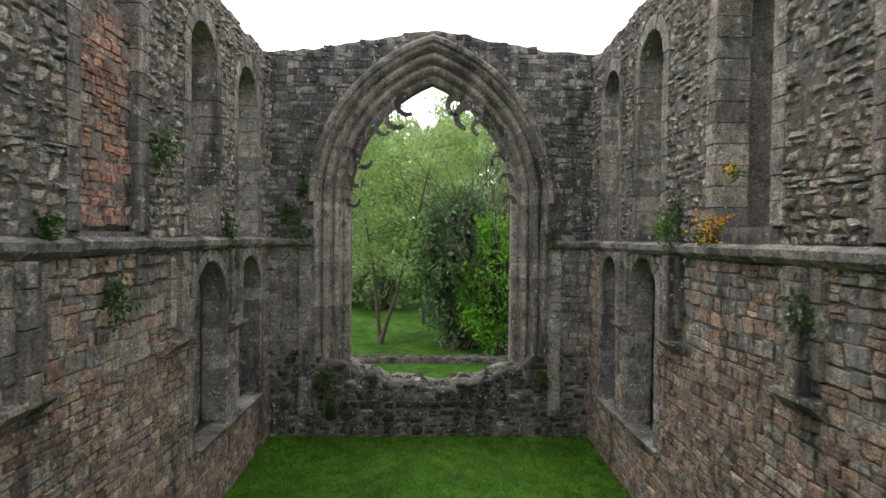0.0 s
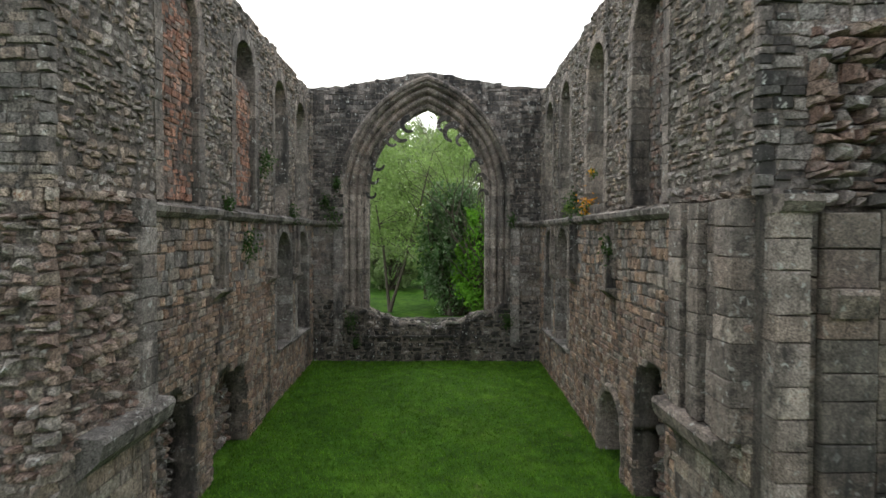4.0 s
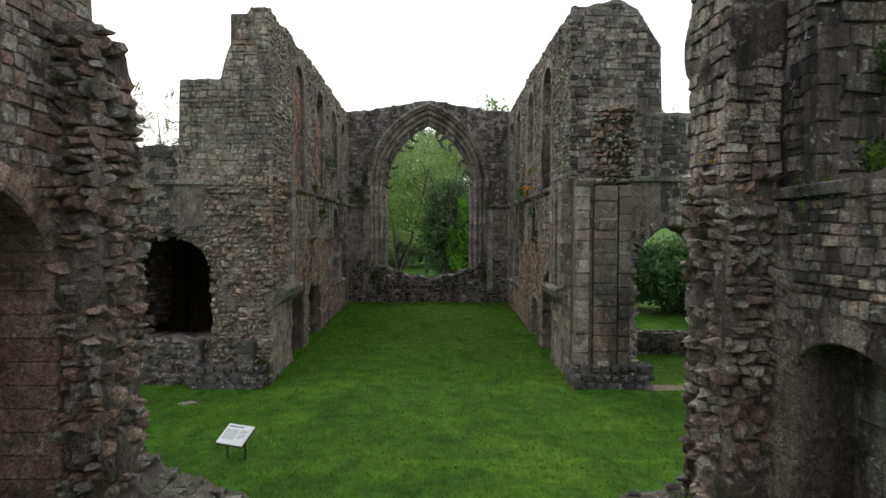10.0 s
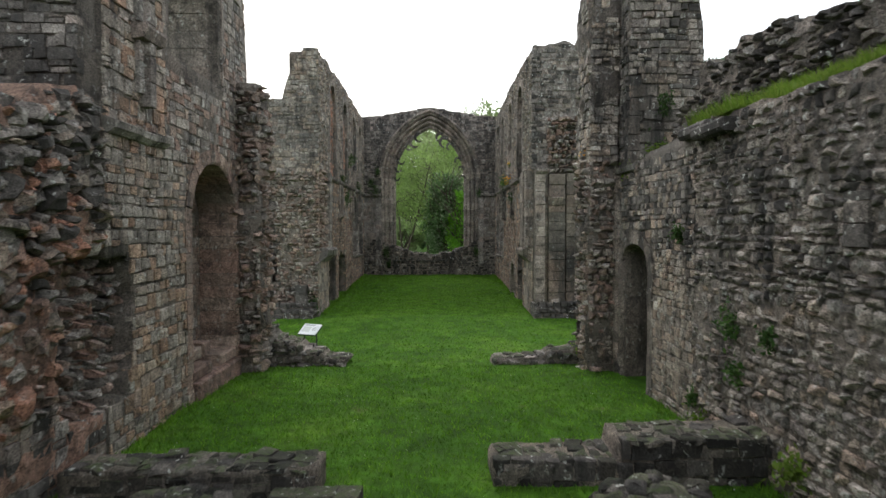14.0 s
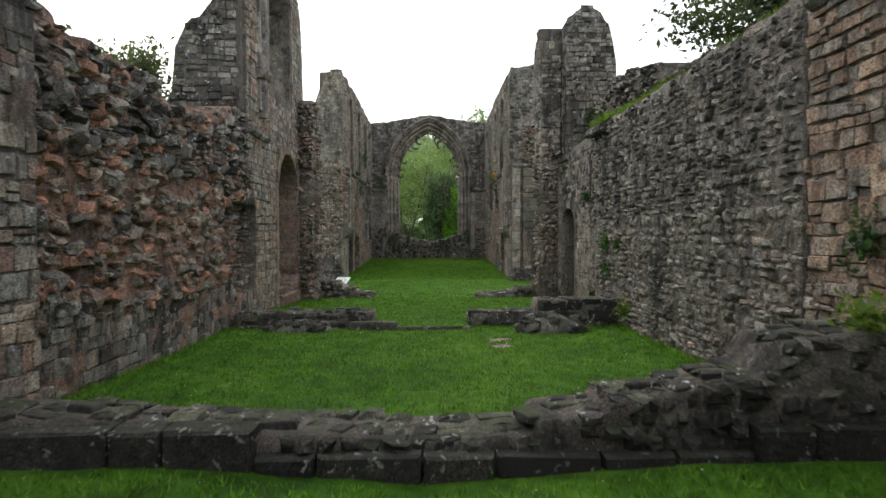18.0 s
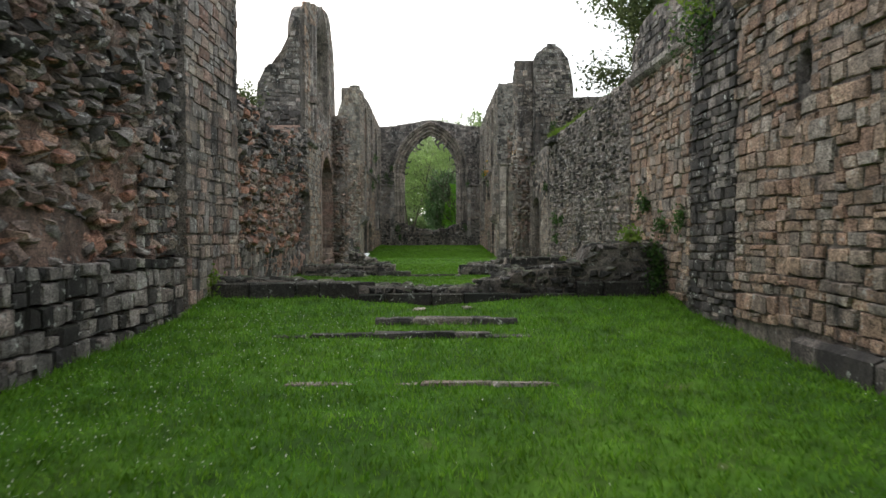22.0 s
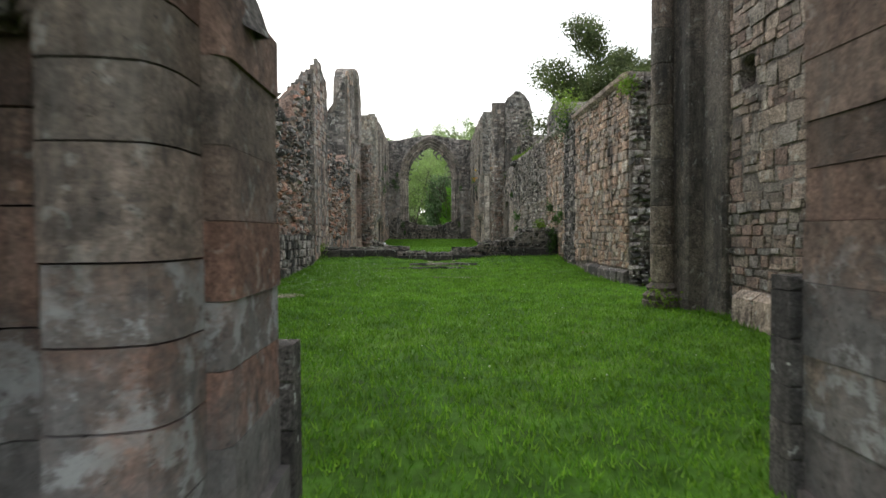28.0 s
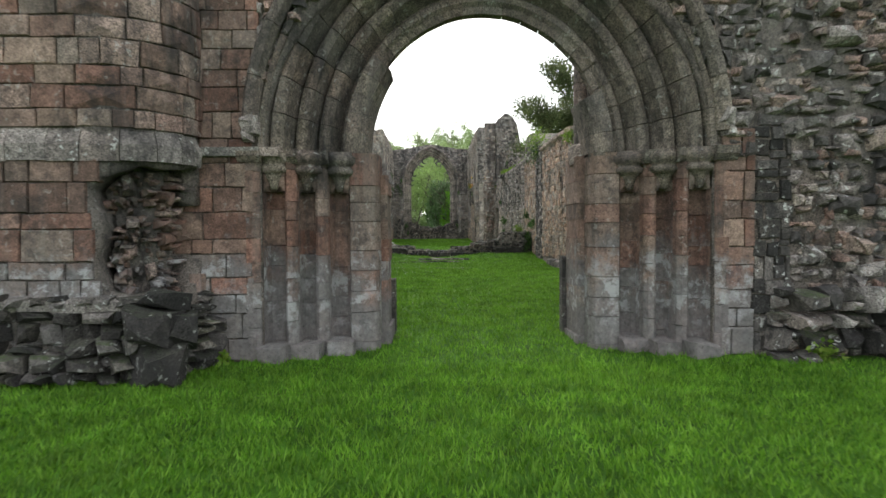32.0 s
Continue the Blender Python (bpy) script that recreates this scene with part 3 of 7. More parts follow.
def arch_ring(face, parent, tone, profile, c, half, low, spring, rise=None, pointed=False, step=0.36, name="voussoir", jambs=True, head=True, gap=0.008, seed=0, wear=0.012, side=(1, -1), f_to=1.0):
    """Stones with one profile [(r, d), ...] (outwards from the opening, out of the wall) up both jambs and round the head."""
    rise = half if rise is None else rise
    rnd = np.random.RandomState(seed)
    k = len(profile)
    for sgn in side:
        spans = []
        if jambs:
            n = max(1, round((spring - low) / step))
            spans += [("j", low + (spring - low) * i / n, low + (spring - low) * (i + 1) / n) for i in range(n)]
        if head:
            n = max(2, round(1.3 * math.hypot(half, rise) / step))
            spans += [("h", i / n, (i + 1) / n) for i in range(n) if (i + 1) / n <= f_to + 1e-6]
        for kind, a, b in spans:
            rings, m = [], 1 if kind == "j" else 3
            length = (b - a) if kind == "j" else (b - a) * math.hypot(half, rise) * 1.2
            e = gap / max(length, 0.05) * (b - a)
            push = rnd.uniform(-wear, wear)
            for q in range(m + 1):
                t = a + e + (b - a - (2 if b < 0.999 or kind == "j" else 1) * e) * q / m
                for r, d in profile:
                    if kind == "j":
                        s, v = c + half + r, t
                    else:
                        s, v = arch_point(c, half, spring, rise, pointed, r, t)
                    rings.append((face.side * (c + sgn * (s - c)), d + push + rnd.uniform(-wear, wear) * 0.3, v))
            rings = np.array(rings)
            f = []
            for q in range(m):
                for i in range(k):
                    j = (i + 1) % k
                    f.append((q * k + i, q * k + j, (q + 1) * k + j, (q + 1) * k + i))
            f += [tuple(range(k))[::-1], tuple(m * k + i for i in range(k))]
            if sgn * face.side < 0:
                f = [g[::-1] for g in f]
            sh = Shape()
            sh.add(face.at(rings[:, 0], rings[:, 1], rings[:, 2]), f)
            part(name if kind == "h" else "jamb_stone", sh, STONE_1[tone], parent)


BLOCK_RING = [(-0.02, -0.5), (0.27, -0.5), (0.27, 0.03), (0.0, 0.035), (-0.02, 0.015)]


def boxed(shape, face, s0, s1, v0, v1, d0, d1, chamfer=0.02):
    """A bevelled block against a face."""
    c = min(chamfer, (s1 - s0) / 4, (v1 - v0) / 4)
    ring = lambda i, d: [(s0 + i, d, v0 + i), (s1 - i, d, v0 + i), (s1 - i, d, v1 - i), (s0 + i, d, v1 - i)]
    p = np.array(ring(0, d0) + ring(0, d1 - c) + ring(c, d1))
    f = [(k + 4 + i, k + 4 + (i + 1) % 4, k + (i + 1) % 4, k + i) for k in (0, 4) for i in range(4)] + [(11, 10, 9, 8), (0, 1, 2, 3)]
    if face.side < 0:
        f = [g[::-1] for g in f]
    shape.add(face.at(face.side * p[:, 0], p[:, 1], p[:, 2]), f)


def pilaster(face, parent, tone, s0, s1, v0, v1, depth, course=0.33, seed=0, name="block", style="pier"):
    """A strip of squared blocks standing out of a face, block over block."""
    r = np.random.RandomState(seed)
    v, M = v0, face.matrix()
    while v < v1 - 0.05:
        h = min(course * r.uniform(0.7, 1.3), v1 - v)
        t = depth + 0.15 + r.uniform(-0.012, 0.012)
        ob = new(name, block_mesh(style, r.randint(len(BLOCKS[style])), tone))
        ob.parent = parent
        ob.matrix_basis = M @ pose(face.side * (s0 + s1) / 2, depth - t / 2, v + h / 2) @ Matrix.Diagonal((s1 - s0 + r.uniform(-0.015, 0.01), t, h - 0.006, 1))
        v += h


def moulding(face, parent, tone, s0, s1, v, profile, step=0.7, name="string_stone", seed=0, skip=0.0):
    """A horizontal run of moulded stones. profile: (v offset, d)."""
    r = np.random.RandomState(seed)
    s, k = s0, len(profile)
    while s < s1 - 0.05:
        e = min(s + step * r.uniform(0.6, 1.4), s1)
        if r.rand() >= skip:
            w, dv = r.uniform(-0.02, 0.02), r.uniform(-0.012, 0.012)
            p = np.array([(q, d + (w if d > 0 else 0), v + o + dv) for q in (s + 0.006, e - 0.006) for o, d in profile])
            f = [(i, (i + 1) % k, k + (i + 1) % k, k + i) for i in range(k)] + [tuple(range(k))[::-1], tuple(range(k, 2 * k))]
            if face.side < 0:
                f = [g[::-1] for g in f]
            sh = Shape()
            sh.add(face.at(face.side * p[:, 0], p[:, 1], p[:, 2]), f)
            part(name, sh, STONE_1[tone], parent)
        s = e


STRING = [(-0.14, -0.1), (-0.13, 0.06), (-0.05, 0.15), (0.05, 0.17), (0.11, 0.02), (0.11, -0.1)]


def grown(sdf, by):
    return lambda s, v: sdf(s, v) + by


# east wall with the great window
east_top = ragged([(-6, 10.4), (-3.4, 10.6), (-1.2, 10.95), (0, 11.2), (1.2, 10.95), (3.2, 10.65), (6, 10.5)], 1, 0.08)
HEAD = dict(c=0.0, half=2.32, low=1.9, spring=6.45, rise=3.45, pointed=True)
_gw = arch(0.0, 3.18, 0.0, 6.45, 4.38, True)
great_window = lambda s, v: np.maximum(_gw(s, v), 1.35 + 0.1 * s * s + 0.25 * (fbm(s * 2.5, 3.0, 0.0, 6) - 0.5) - v)
wall_east, f_east, d_east = masonry("wall_east", "dark weathered sandstone east wall round a great pointed window", "W", 0.0, -6.2, 6.2, east_top, 1.3, [great_window], seed=2)

# presbytery
N_WIN = [arch(-11.8, 0.8, 5.5, 8.9), arch(-8.08, 0.75, 5.55, 8.95), arch(-4.8, 0.66, 5.5, 8.92), arch(-2.05, 0.75, 5.5, 8.75)]
S_WIN = [arch(-11.6, 0.84, 5.5, 8.9), arch(-7.95, 0.78, 5.7, 8.98), arch(-4.4, 0.66, 5.45, 9.05), arch(-1.85, 0.62, 5.45, 9.0)]
N_LOW = [arch(-4.4, 0.9, 1.45, 4.1), arch(-1.85, 0.88, 1.45, 4.15)]
S_LOW = [arch(-1.85, 0.62, 1.45, 4.5), arch(-4.12, 0.8, 1.45, 4.35)]
N_GASH = [gash(-12.1, 0.85, -1.2, 1.9, 3), gash(-9.2, 1.15, -1.3, 1.85, 4)]
S_GASH = [gash(-11.85, 0.85, -1.0, 2.5, 5)]
S_DOOR = [arch(-9.45, 0.85, -1.4, 0.45)]
top_n = ragged([(-15.8, 10.0), (-15.2, 10.25), (-13.5, 10.4), (-8.4, 10.5), (-6, 10.4), (0, 10.3)], 11, 0.14)
top_s = ragged([(-15.8, 10.3), (-14.6, 10.5), (-8, 10.6), (-5, 10.5), (0, 10.4)], 12, 0.14)
wall_presb_n, f_pn, d_pn = masonry("wall_presbytery_north", "coursed red and grey sandstone wall with round-headed windows", "N", -4.4, -15.68, 0.0, top_n, 1.05, [N_WIN[2], N_WIN[3]], [N_WIN[0], N_WIN[1]] + N_LOW + N_GASH, 0.55, seed=5)
wall_presb_s, f_ps, d_ps = masonry("wall_presbytery_south", "coursed red and grey sandstone wall with tall round-headed windows", "S", 4.4, -15.68, 0.0, top_s, 1.4, [S_WIN[1], S_WIN[2], S_WIN[3]], [S_WIN[0]] + S_LOW + S_GASH + S_DOOR, 0.55, seed=6)

# transept east walls
ARCH_TN = torn(arch(-7.36, 1.38, 0.75, 2.4, 1.35), 0.07, 71)
ARCH_TS = torn(arch(7.4, 1.2, -1.4, 2.7, 1.4), 0.1, 72)
top_tn = ragged([(-16, 6.0), (-8, 6.35), (-6.95, 6.3), (-6.9, 8.2), (-5.75, 8.22), (-5.65, 8.7), (-5.4, 9.3), (-5.1, 9.95), (-4.85, 10.25), (-4.4, 10.3)], 13, 0.12)
top_ts = ragged([(4.4, 10.3), (5.0, 10.5), (5.7, 10.6), (6.25, 10.25), (6.6, 9.7), (6.9, 9.3), (6.95, 7.4), (9, 7.3), (14, 6.2)], 14, 0.1)
wall_tr_n, f_tn, d_tn = masonry("wall_transept_north", "rubble-faced transept wall with a round chapel arch", "W", -15.7, -15.5, -4.44, top_tn, 1.5, [ARCH_TN], seed=7)
wall_tr_s, f_ts, d_ts = masonry("wall_transept_south", "grey sandstone transept wall with a broken arch", "W", -15.7, 4.44, 14, top_ts, 1.5, [ARCH_TS], seed=8)

# nave
top_nt = ragged([(-31.2, 9.4), (-30.0, 9.8), (-27.5, 10.6), (-26.0, 10.85), (-25.4, 10.35), (-24.8, 9.6), (-24.5, 8.0), (-24.3, 6.2)], 15, 0.08)
N_ARCH = arch(-26.65, 1.33, -0.15, 3.1, 1.3, True)
N_LIGHT = arch(-27.6, 1.2, 6.15, 8.5, 1.8, True)
wall_nave_n1, f_n1, d_n1 = masonry("wall_nave_north_east", "red sandstone nave wall with a tall arched recess", "N", -4.4, -31.0, -24.2, top_nt, 1.25, [N_LIGHT], [N_ARCH, gash(-31.25, 0.95, 0.2, 2.7, 21, 0.5)], 0.9, seed=9, fall=1.8)
top_n2 = ragged([(-40, 4.6), (-38.5, 4.3), (-36.3, 4.5), (-35.2, 4.1), (-31, 4.9)], 16, 0.2)
wall_nave_n2, f_n2, d_n2 = masonry("wall_nave_north_middle", "nave wall robbed of its facing down to rough rubble", "N", -4.45, -39.6, -31.0, top_n2, 1.3, [], [gash(-31.25, 0.95, 0.2, 2.7, 21, 0.5)], 0.9, seed=10, rough=0.14, fill=RUBBLE)
top_n3 = ragged([(-42.7, 6.5), (-41.6, 7.05), (-41, 7.1), (-40, 6.75), (-39.3, 6.3)], 17, 0.08)
wall_nave_n3, f_n3, d_n3 = masonry("wall_nave_north_pier", "squared ashlar pier rising above the nave wall", "N", -4.05, -42.4, -39.6, top_n3, 1.3, seed=12, fall=1.9)
top_n4 = ragged([(-52, 5.3), (-49.4, 4.7), (-48.9, 4.25), (-47.8, 4.75), (-47.1, 4.7), (-46.2, 4.2), (-45.7, 4.0), (-45, 4.6), (-43.7, 5.75), (-42.4, 6.5)], 18, 0.1)
wall_nave_n4, f_n4, d_n4 = masonry("wall_nave_north_west", "nave wall with torn rubble core above squared footing stones", "N", -4.3, -51.0, -42.4, top_n4, 1.2, seed=13, rough=0.16, fall=1.2, fill=RUBBLE)
wall_nave_n5, f_n5, d_n5 = masonry("wall_tower_north", "tall tower wall of squared sandstone", "N", -4.6, -60.6, -51.0, ragged([(-61, 7.5), (-51, 7.2)], 19), 1.8, seed=14)

top_s1 = ragged([(-29.7, 4.7), (-28, 4.62), (-26.6, 4.5), (-25.3, 4.25), (-24, 4.2)], 20, 0.1)
DOOR_S = arch(-26.5, 0.9, -1.4, 2.1, 0.55)
wall_nave_s1, f_s1, d_s1 = masonry("wall_nave_south_east", "dark ruined nave wall with a narrow round-headed doorway", "S", 4.9, -29.6, -24.3, top_s1, 1.15, [], [DOOR_S], 0.65, seed=15, fall=0.3)
top_s2 = ragged([(-39.1, 4.75), (-38.3, 4.65), (-35.4, 4.65), (-33.5, 4.65), (-31, 4.7), (-29.6, 4.75)], 21, 0.1)
wall_nave_s2, f_s2, d_s2 = masonry("wall_nave_south_middle", "dark weathered sandstone nave wall with a ragged grassy top", "S", 4.9, -39.1, -29.6, top_s2, 1.6, seed=16)
top_s3 = ragged([(-49.4, 4.5), (-44.0, 4.5), (-43, 4.95), (-41.9, 5.45), (-40.5, 5.75), (-39.8, 5.7), (-39.0, 5.1)], 22, 0.08)
wall_nave_s3, f_s3, d_s3 = masonry("wall_nave_south_west", "buff and pink squared sandstone wall with a string course", "S", 4.95, -49.4, -39.1, top_s3, 1.8, [], [gash(-45.6, 0.14, 2.85, 3.3, 40, 0.02)], 0.35, seed=17)
wall_nave_s5, f_s5, d_s5 = masonry("wall_tower_south", "tall tower wall of squared pinkish sandstone", "S", 5.0, -60.6, -53.2, ragged([(-61, 7.8), (-53, 7.4)], 23), 1.8, [], [gash(-54.65, 0.24, 2.85, 3.4, 41, 0.05)], 0.4, seed=18)

# west front
top_w = ragged([(-12, 6.5), (0, 7.5), (12, 6.5)], 24, 0.2)
PORTAL = arch(0.74, 3.12, -1.6, 1.75, 3.14)
wall_west, f_w, d_w = masonry("wall_west", "red sandstone west front round a moulded doorway", "W", -62.25, -12, 12, top_w, 1.8, [PORTAL], seed=19, fill=MORTAR, inset=0.03)

# ---------------------------------------------------------------- stonework: east wall
clear = lambda holes, by=0.24: [grown(h, -by) for h in holes]


def face_sdf(s0, s1, top, holes=(), low=-1.0):
    return solid(s0, s1, top, low, holes)


east_stones = face_sdf(-4.8, 4.8, east_top, [grown(great_window, -0.03)])
lay(f_east, courses(east_stones, -4.8, 4.8, -0.3, 2.3, 0.22, 0.42, 1), wall_east, ["black", "pitch", "black", "grey"], style="rubble", tilt=3, proud=0.025, wild=0.03, near=(-3.3, 3.3, 0, 2.3), seed=1)
lay(f_east, courses(east_stones, -4.8, 4.8, 2.3, 5.4, 0.30, 0.55, 2), wall_east, ["grey", "dressed", "grey"], proud=0.02, wild=0.012, near=(-4.8, -3.0, 2.3, 5.4), seed=2)
lay(f_east, courses(east_stones, -4.8, 4.8, 5.4, 11.4, 0.19, 0.36, 3), wall_east, ["black", "grey", "black"], proud=0.03, wild=0.03, near=(-4.8, 4.8, 8.6, 11.4), seed=3, limit=250)
GREAT = [(0.0, -1.15), (0.0, -0.72), (0.07, -0.64), (0.13, -0.62), (0.19, -0.66), (0.23, -0.58), (0.27, -0.46), (0.33, -0.40), (0.40, -0.41), (0.45, -0.48), (0.49, -0.40), (0.52, -0.26), (0.58, -0.19), (0.66, -0.18), (0.72, -0.25), (0.75, -0.14), (0.79, -0.02), (0.84, 0.02), (0.9, 0.02), (0.9, -1.15)]
arch_ring(f_east, wall_east, "dressed", [(0.04, -1.1), (0.04, -0.88), (0.86, -0.18), (0.86, -1.1)], step=2.5, gap=0.0, wear=0.0, name="arch_core", **HEAD)
arch_ring(f_east, wall_east, "dressed", GREAT, step=0.42, seed=4, wear=0.005, gap=0.003, **HEAD)
HOOD = [(0.88, -0.05), (0.88, 0.06), (0.92, 0.13), (1.0, 0.16), (1.07, 0.10), (1.1, -0.05)]
arch_ring(f_east, wall_east, "dressed", HOOD, step=0.6, seed=5, jambs=False, name="hood_stone", **HEAD)
moulding(f_east, wall_east, "grey", -4.4, -3.25, 5.35, STRING, seed=6)
moulding(f_east, wall_east, "grey", 3.25, 4.4, 5.35, STRING, seed=7)
moulding(f_east, wall_east, "black", -2.4, 2.4, 0.95, [(-0.08, -0.1), (-0.05, 0.08), (0.03, 0.10), (0.08, -0.1)], seed=8, skip=0.35)
for k, (s0, s1) in enumerate([(-4.75, -4.45), (-3.6, -3.25), (3.25, 3.6), (4.45, 4.75)]):
    pilaster(f_east, wall_east, "grey", s0, s1, 0.6, 5.2, 0.10, 0.34, 20 + k)


def cusp(parent, at, turn, size):
    """A broken hook of window tracery, in the plane of the window."""
    sh, n = Shape(), 9
    pts = []
    for i in range(n):
        a = radians(-20 + 215 * i / (n - 1))
        w = 0.5 * (1 - 0.7 * i / (n - 1))
        for side in (-1, 1):
            rr = 0.55 + side * w * 0.5
            pts.append((math.cos(a) * rr - 0.55, math.sin(a) * rr))
    v, f = [], []
    for d in (-0.78, -0.62):
        for p, q in pts:
            c, s = math.cos(turn), math.sin(turn)
            v.append((at[0] + size * (p * c - q * s), -d, at[1] + size * (p * s + q * c)))
    m = len(pts)
    for i in range(0, m - 2, 2):
        f += [(i, i + 1, i + 3, i + 2), (m + i + 2, m + i + 3, m + i + 1, m + i), (i + 1, m + i + 1, m + i + 3, i + 3), (i + 2, m + i + 2, m + i, i)]
    f += [(0, m, m + 1, 1), (m - 2, m - 1, 2 * m - 1, 2 * m - 2)]
    sh.add(v, f)
    part("cusp", sh, STONE_1["black"], parent)


for sgn in (-1, 1):
    for f, size in ((0.02, 0.30), (0.16, 0.34), (0.30, 0.40), (0.58, 0.42), (0.70, 0.60), (0.80, 0.50)):
        p = arch_point(0.0, 2.32, 6.45, 3.45, True, 0.06, f)
        a = f * math.acos((3.725 - 2.32) / 3.725)
        cusp(wall_east, (sgn * p[0], p[1]), (a if sgn > 0 else math.pi - a) + (0.35 if f > 0.5 else 0.0) * sgn, size)

# broken stones left along the torn sill
r = np.random.RandomState(95)
for k in range(60):
    x, y, w = r.uniform(-2.35, 2.35), r.uniform(0.0, 1.1), r.uniform(0.14, 0.36)
    z = float(1.35 + 0.1 * x * x + 0.25 * (fbm(np.array(x * 2.5), 3.0, 0.0, 6) - 0.5))
    st = new("sill_stone", block_mesh("rubble", r.randint(16), ("black", "grey", "mossy")[r.randint(3)]))
    st.parent = wall_east
    st.matrix_basis = pose(x, y, z + 0.0, 90 + r.uniform(-12, 12), r.uniform(-12, 12), r.uniform(-40, 40)) @ Matrix.Diagonal((w, r.uniform(0.07, 0.15), w * 0.8, 1))

# ---------------------------------------------------------------- stonework: presbytery
def blocking(parent, face, hole, s0, s1, v0, v1, front, tone, seed):
    """A window walled up with smaller stones."""
    sh = Shape()
    core(sh, face, hole, s0, s1, v0, v1, front, -0.56, rough=0.03, seed=seed)
    part("blocking", sh, MORTAR, parent, "rough stone blocking", True)
    lay(face, courses(grown(hole, 0.03), s0, s1, v0, v1, 0.15, 0.26, seed), parent, tone, proud=0.02, wild=0.03, base=front, near=None, seed=seed)


n_clear = face_sdf(-15.5, 0.0, top_n, clear(N_WIN) + clear(N_LOW, 0.2) + clear(N_GASH, 0.02))
s_clear = face_sdf(-15.5, 0.0, top_s, clear(S_WIN) + clear(S_LOW, 0.2) + clear(S_GASH, 0.02) + clear(S_DOOR, 0.2))
for face, ob, cl, tone_low, sd in ((f_pn, wall_presb_n, n_clear, ["tan", "red", "buff"], 30), (f_ps, wall_presb_s, s_clear, ["tan", "buff", "red"], 40)):
    lay(face, courses(cl, -13.2, 0.0, -0.7, 3.6, 0.20, 0.36, sd), ob, tone_low, proud=0.03, wild=0.025, near=(-10.5, -5, 1.8, 3.6), seed=sd)
    lay(face, courses(cl, -13.2, 0.0, 3.6, 5.25, 0.25, 0.42, sd + 1), ob, ["buff", "tan", "grey"], proud=0.03, wild=0.025, near=(-10.5, -5, 3.6, 5.3), seed=sd + 1, limit=90)
    lay(face, courses(cl, -15.5, 0.0, 5.45, 10.9, 0.17, 0.34, sd + 2), ob, ["pale", "buff", "grey", "buff"] if face is f_pn else ["pale", "grey", "buff"], style="rubble", tilt=3, proud=0.02, wild=0.025, near=(-10.5, -6.5, 5.4, 9.5), seed=sd + 2, limit=180)
    lay(face, courses(cl, -15.5, -13.2, 1.9, 5.5, 0.17, 0.28, sd + 3, spread=0.4), ob, ["red", "red", "buff"], style="rubble", proud=0.07, wild=0.09, tilt=9, near=None, seed=sd + 3)
    lay(face, courses(cl, -15.5, -13.2, -0.8, 1.9, 0.36, 0.6, sd + 4, neat=True), ob, ["buff", "dressed"], style="ashlar", proud=0.03, wild=0.006, near=(-16, -13, -1, 2), seed=sd + 4)
    moulding(face, ob, "grey", -13.3, 0.0, 5.36, STRING, seed=sd + 5)
    lay(face, courses(lambda s, v: np.minimum.reduce([h(s, v) for h in (N_LOW if face is f_pn else S_LOW)]), -5.4, -0.8, 1.45, 5.2, 0.27, 0.45, sd + 6), ob, ["grey", "red"], proud=0.02, wild=0.015, base=-0.55, seed=sd + 6)

for face, ob, holes, s0, s1, sd in ((f_pn, wall_presb_n, N_GASH, -13.2, -7.9, 57), (f_ps, wall_presb_s, S_GASH, -12.8, -10.9, 58)):
    lay(face, courses(lambda s, v: np.minimum.reduce([h(s, v) for h in holes]), s0, s1, -0.8, 2.6, 0.17, 0.26, sd), ob, ["red", "grey"], style="rubble", base=-0.55, proud=0.08, wild=0.09, tilt=9, seed=sd)
W_C = dict(step=0.34, wear=0.01)
for face, ob, wins, sd in ((f_pn, wall_presb_n, ((-11.8, 0.8, 5.5, 8.9), (-8.08, 0.75, 5.55, 8.95), (-4.8, 0.66, 5.5, 8.92), (-2.05, 0.75, 5.5, 8.75)), 60), (f_ps, wall_presb_s, ((-11.6, 0.84, 5.5, 8.9), (-7.95, 0.78, 5.7, 8.98), (-4.4, 0.66, 5.45, 9.05), (-1.85, 0.62, 5.45, 9.0)), 70)):
    for i, (c, h, lo, sp) in enumerate(wins):
        arch_ring(face, ob, "dressed", BLOCK_RING, c, h, lo, sp, seed=sd + i, **W_C)
for face, ob, wins, sd in ((f_pn, wall_presb_n, ((-4.4, 0.9, 1.45, 4.1), (-1.85, 0.88, 1.45, 4.15)), 80), (f_ps, wall_presb_s, ((-1.85, 0.62, 1.45, 4.5), (-4.12, 0.8, 1.45, 4.35)), 85)):
    for i, (c, h, lo, sp) in enumerate(wins):
        arch_ring(face, ob, "grey", [(-0.02, -0.5), (0.22, -0.5), (0.22, 0.03), (0.0, 0.04), (-0.02, 0.01)], c, h, lo, sp, seed=sd + i, step=0.3)
    moulding(face, ob, "grey", -5.2, -0.9, 1.41, [(-0.1, -0.3), (-0.06, 0.08), (0.04, 0.12), (0.08, -0.3)], seed=sd + 3)
arch_ring(f_ps, wall_presb_s, "dressed", [(-0.02, -0.5), (0.2, -0.5), (0.2, 0.03), (0.14, 0.08), (0.02, 0.06), (-0.02, 0.0)], -9.45, 0.85, -0.6, 0.45, seed=90, step=0.3)
lay(f_ps, courses(S_DOOR[0], -10.4, -8.5, -0.6, 1.4, 0.25, 0.4, 91), wall_presb_s, "grey", base=-0.55, proud=0.02, wild=0.01, seed=91)

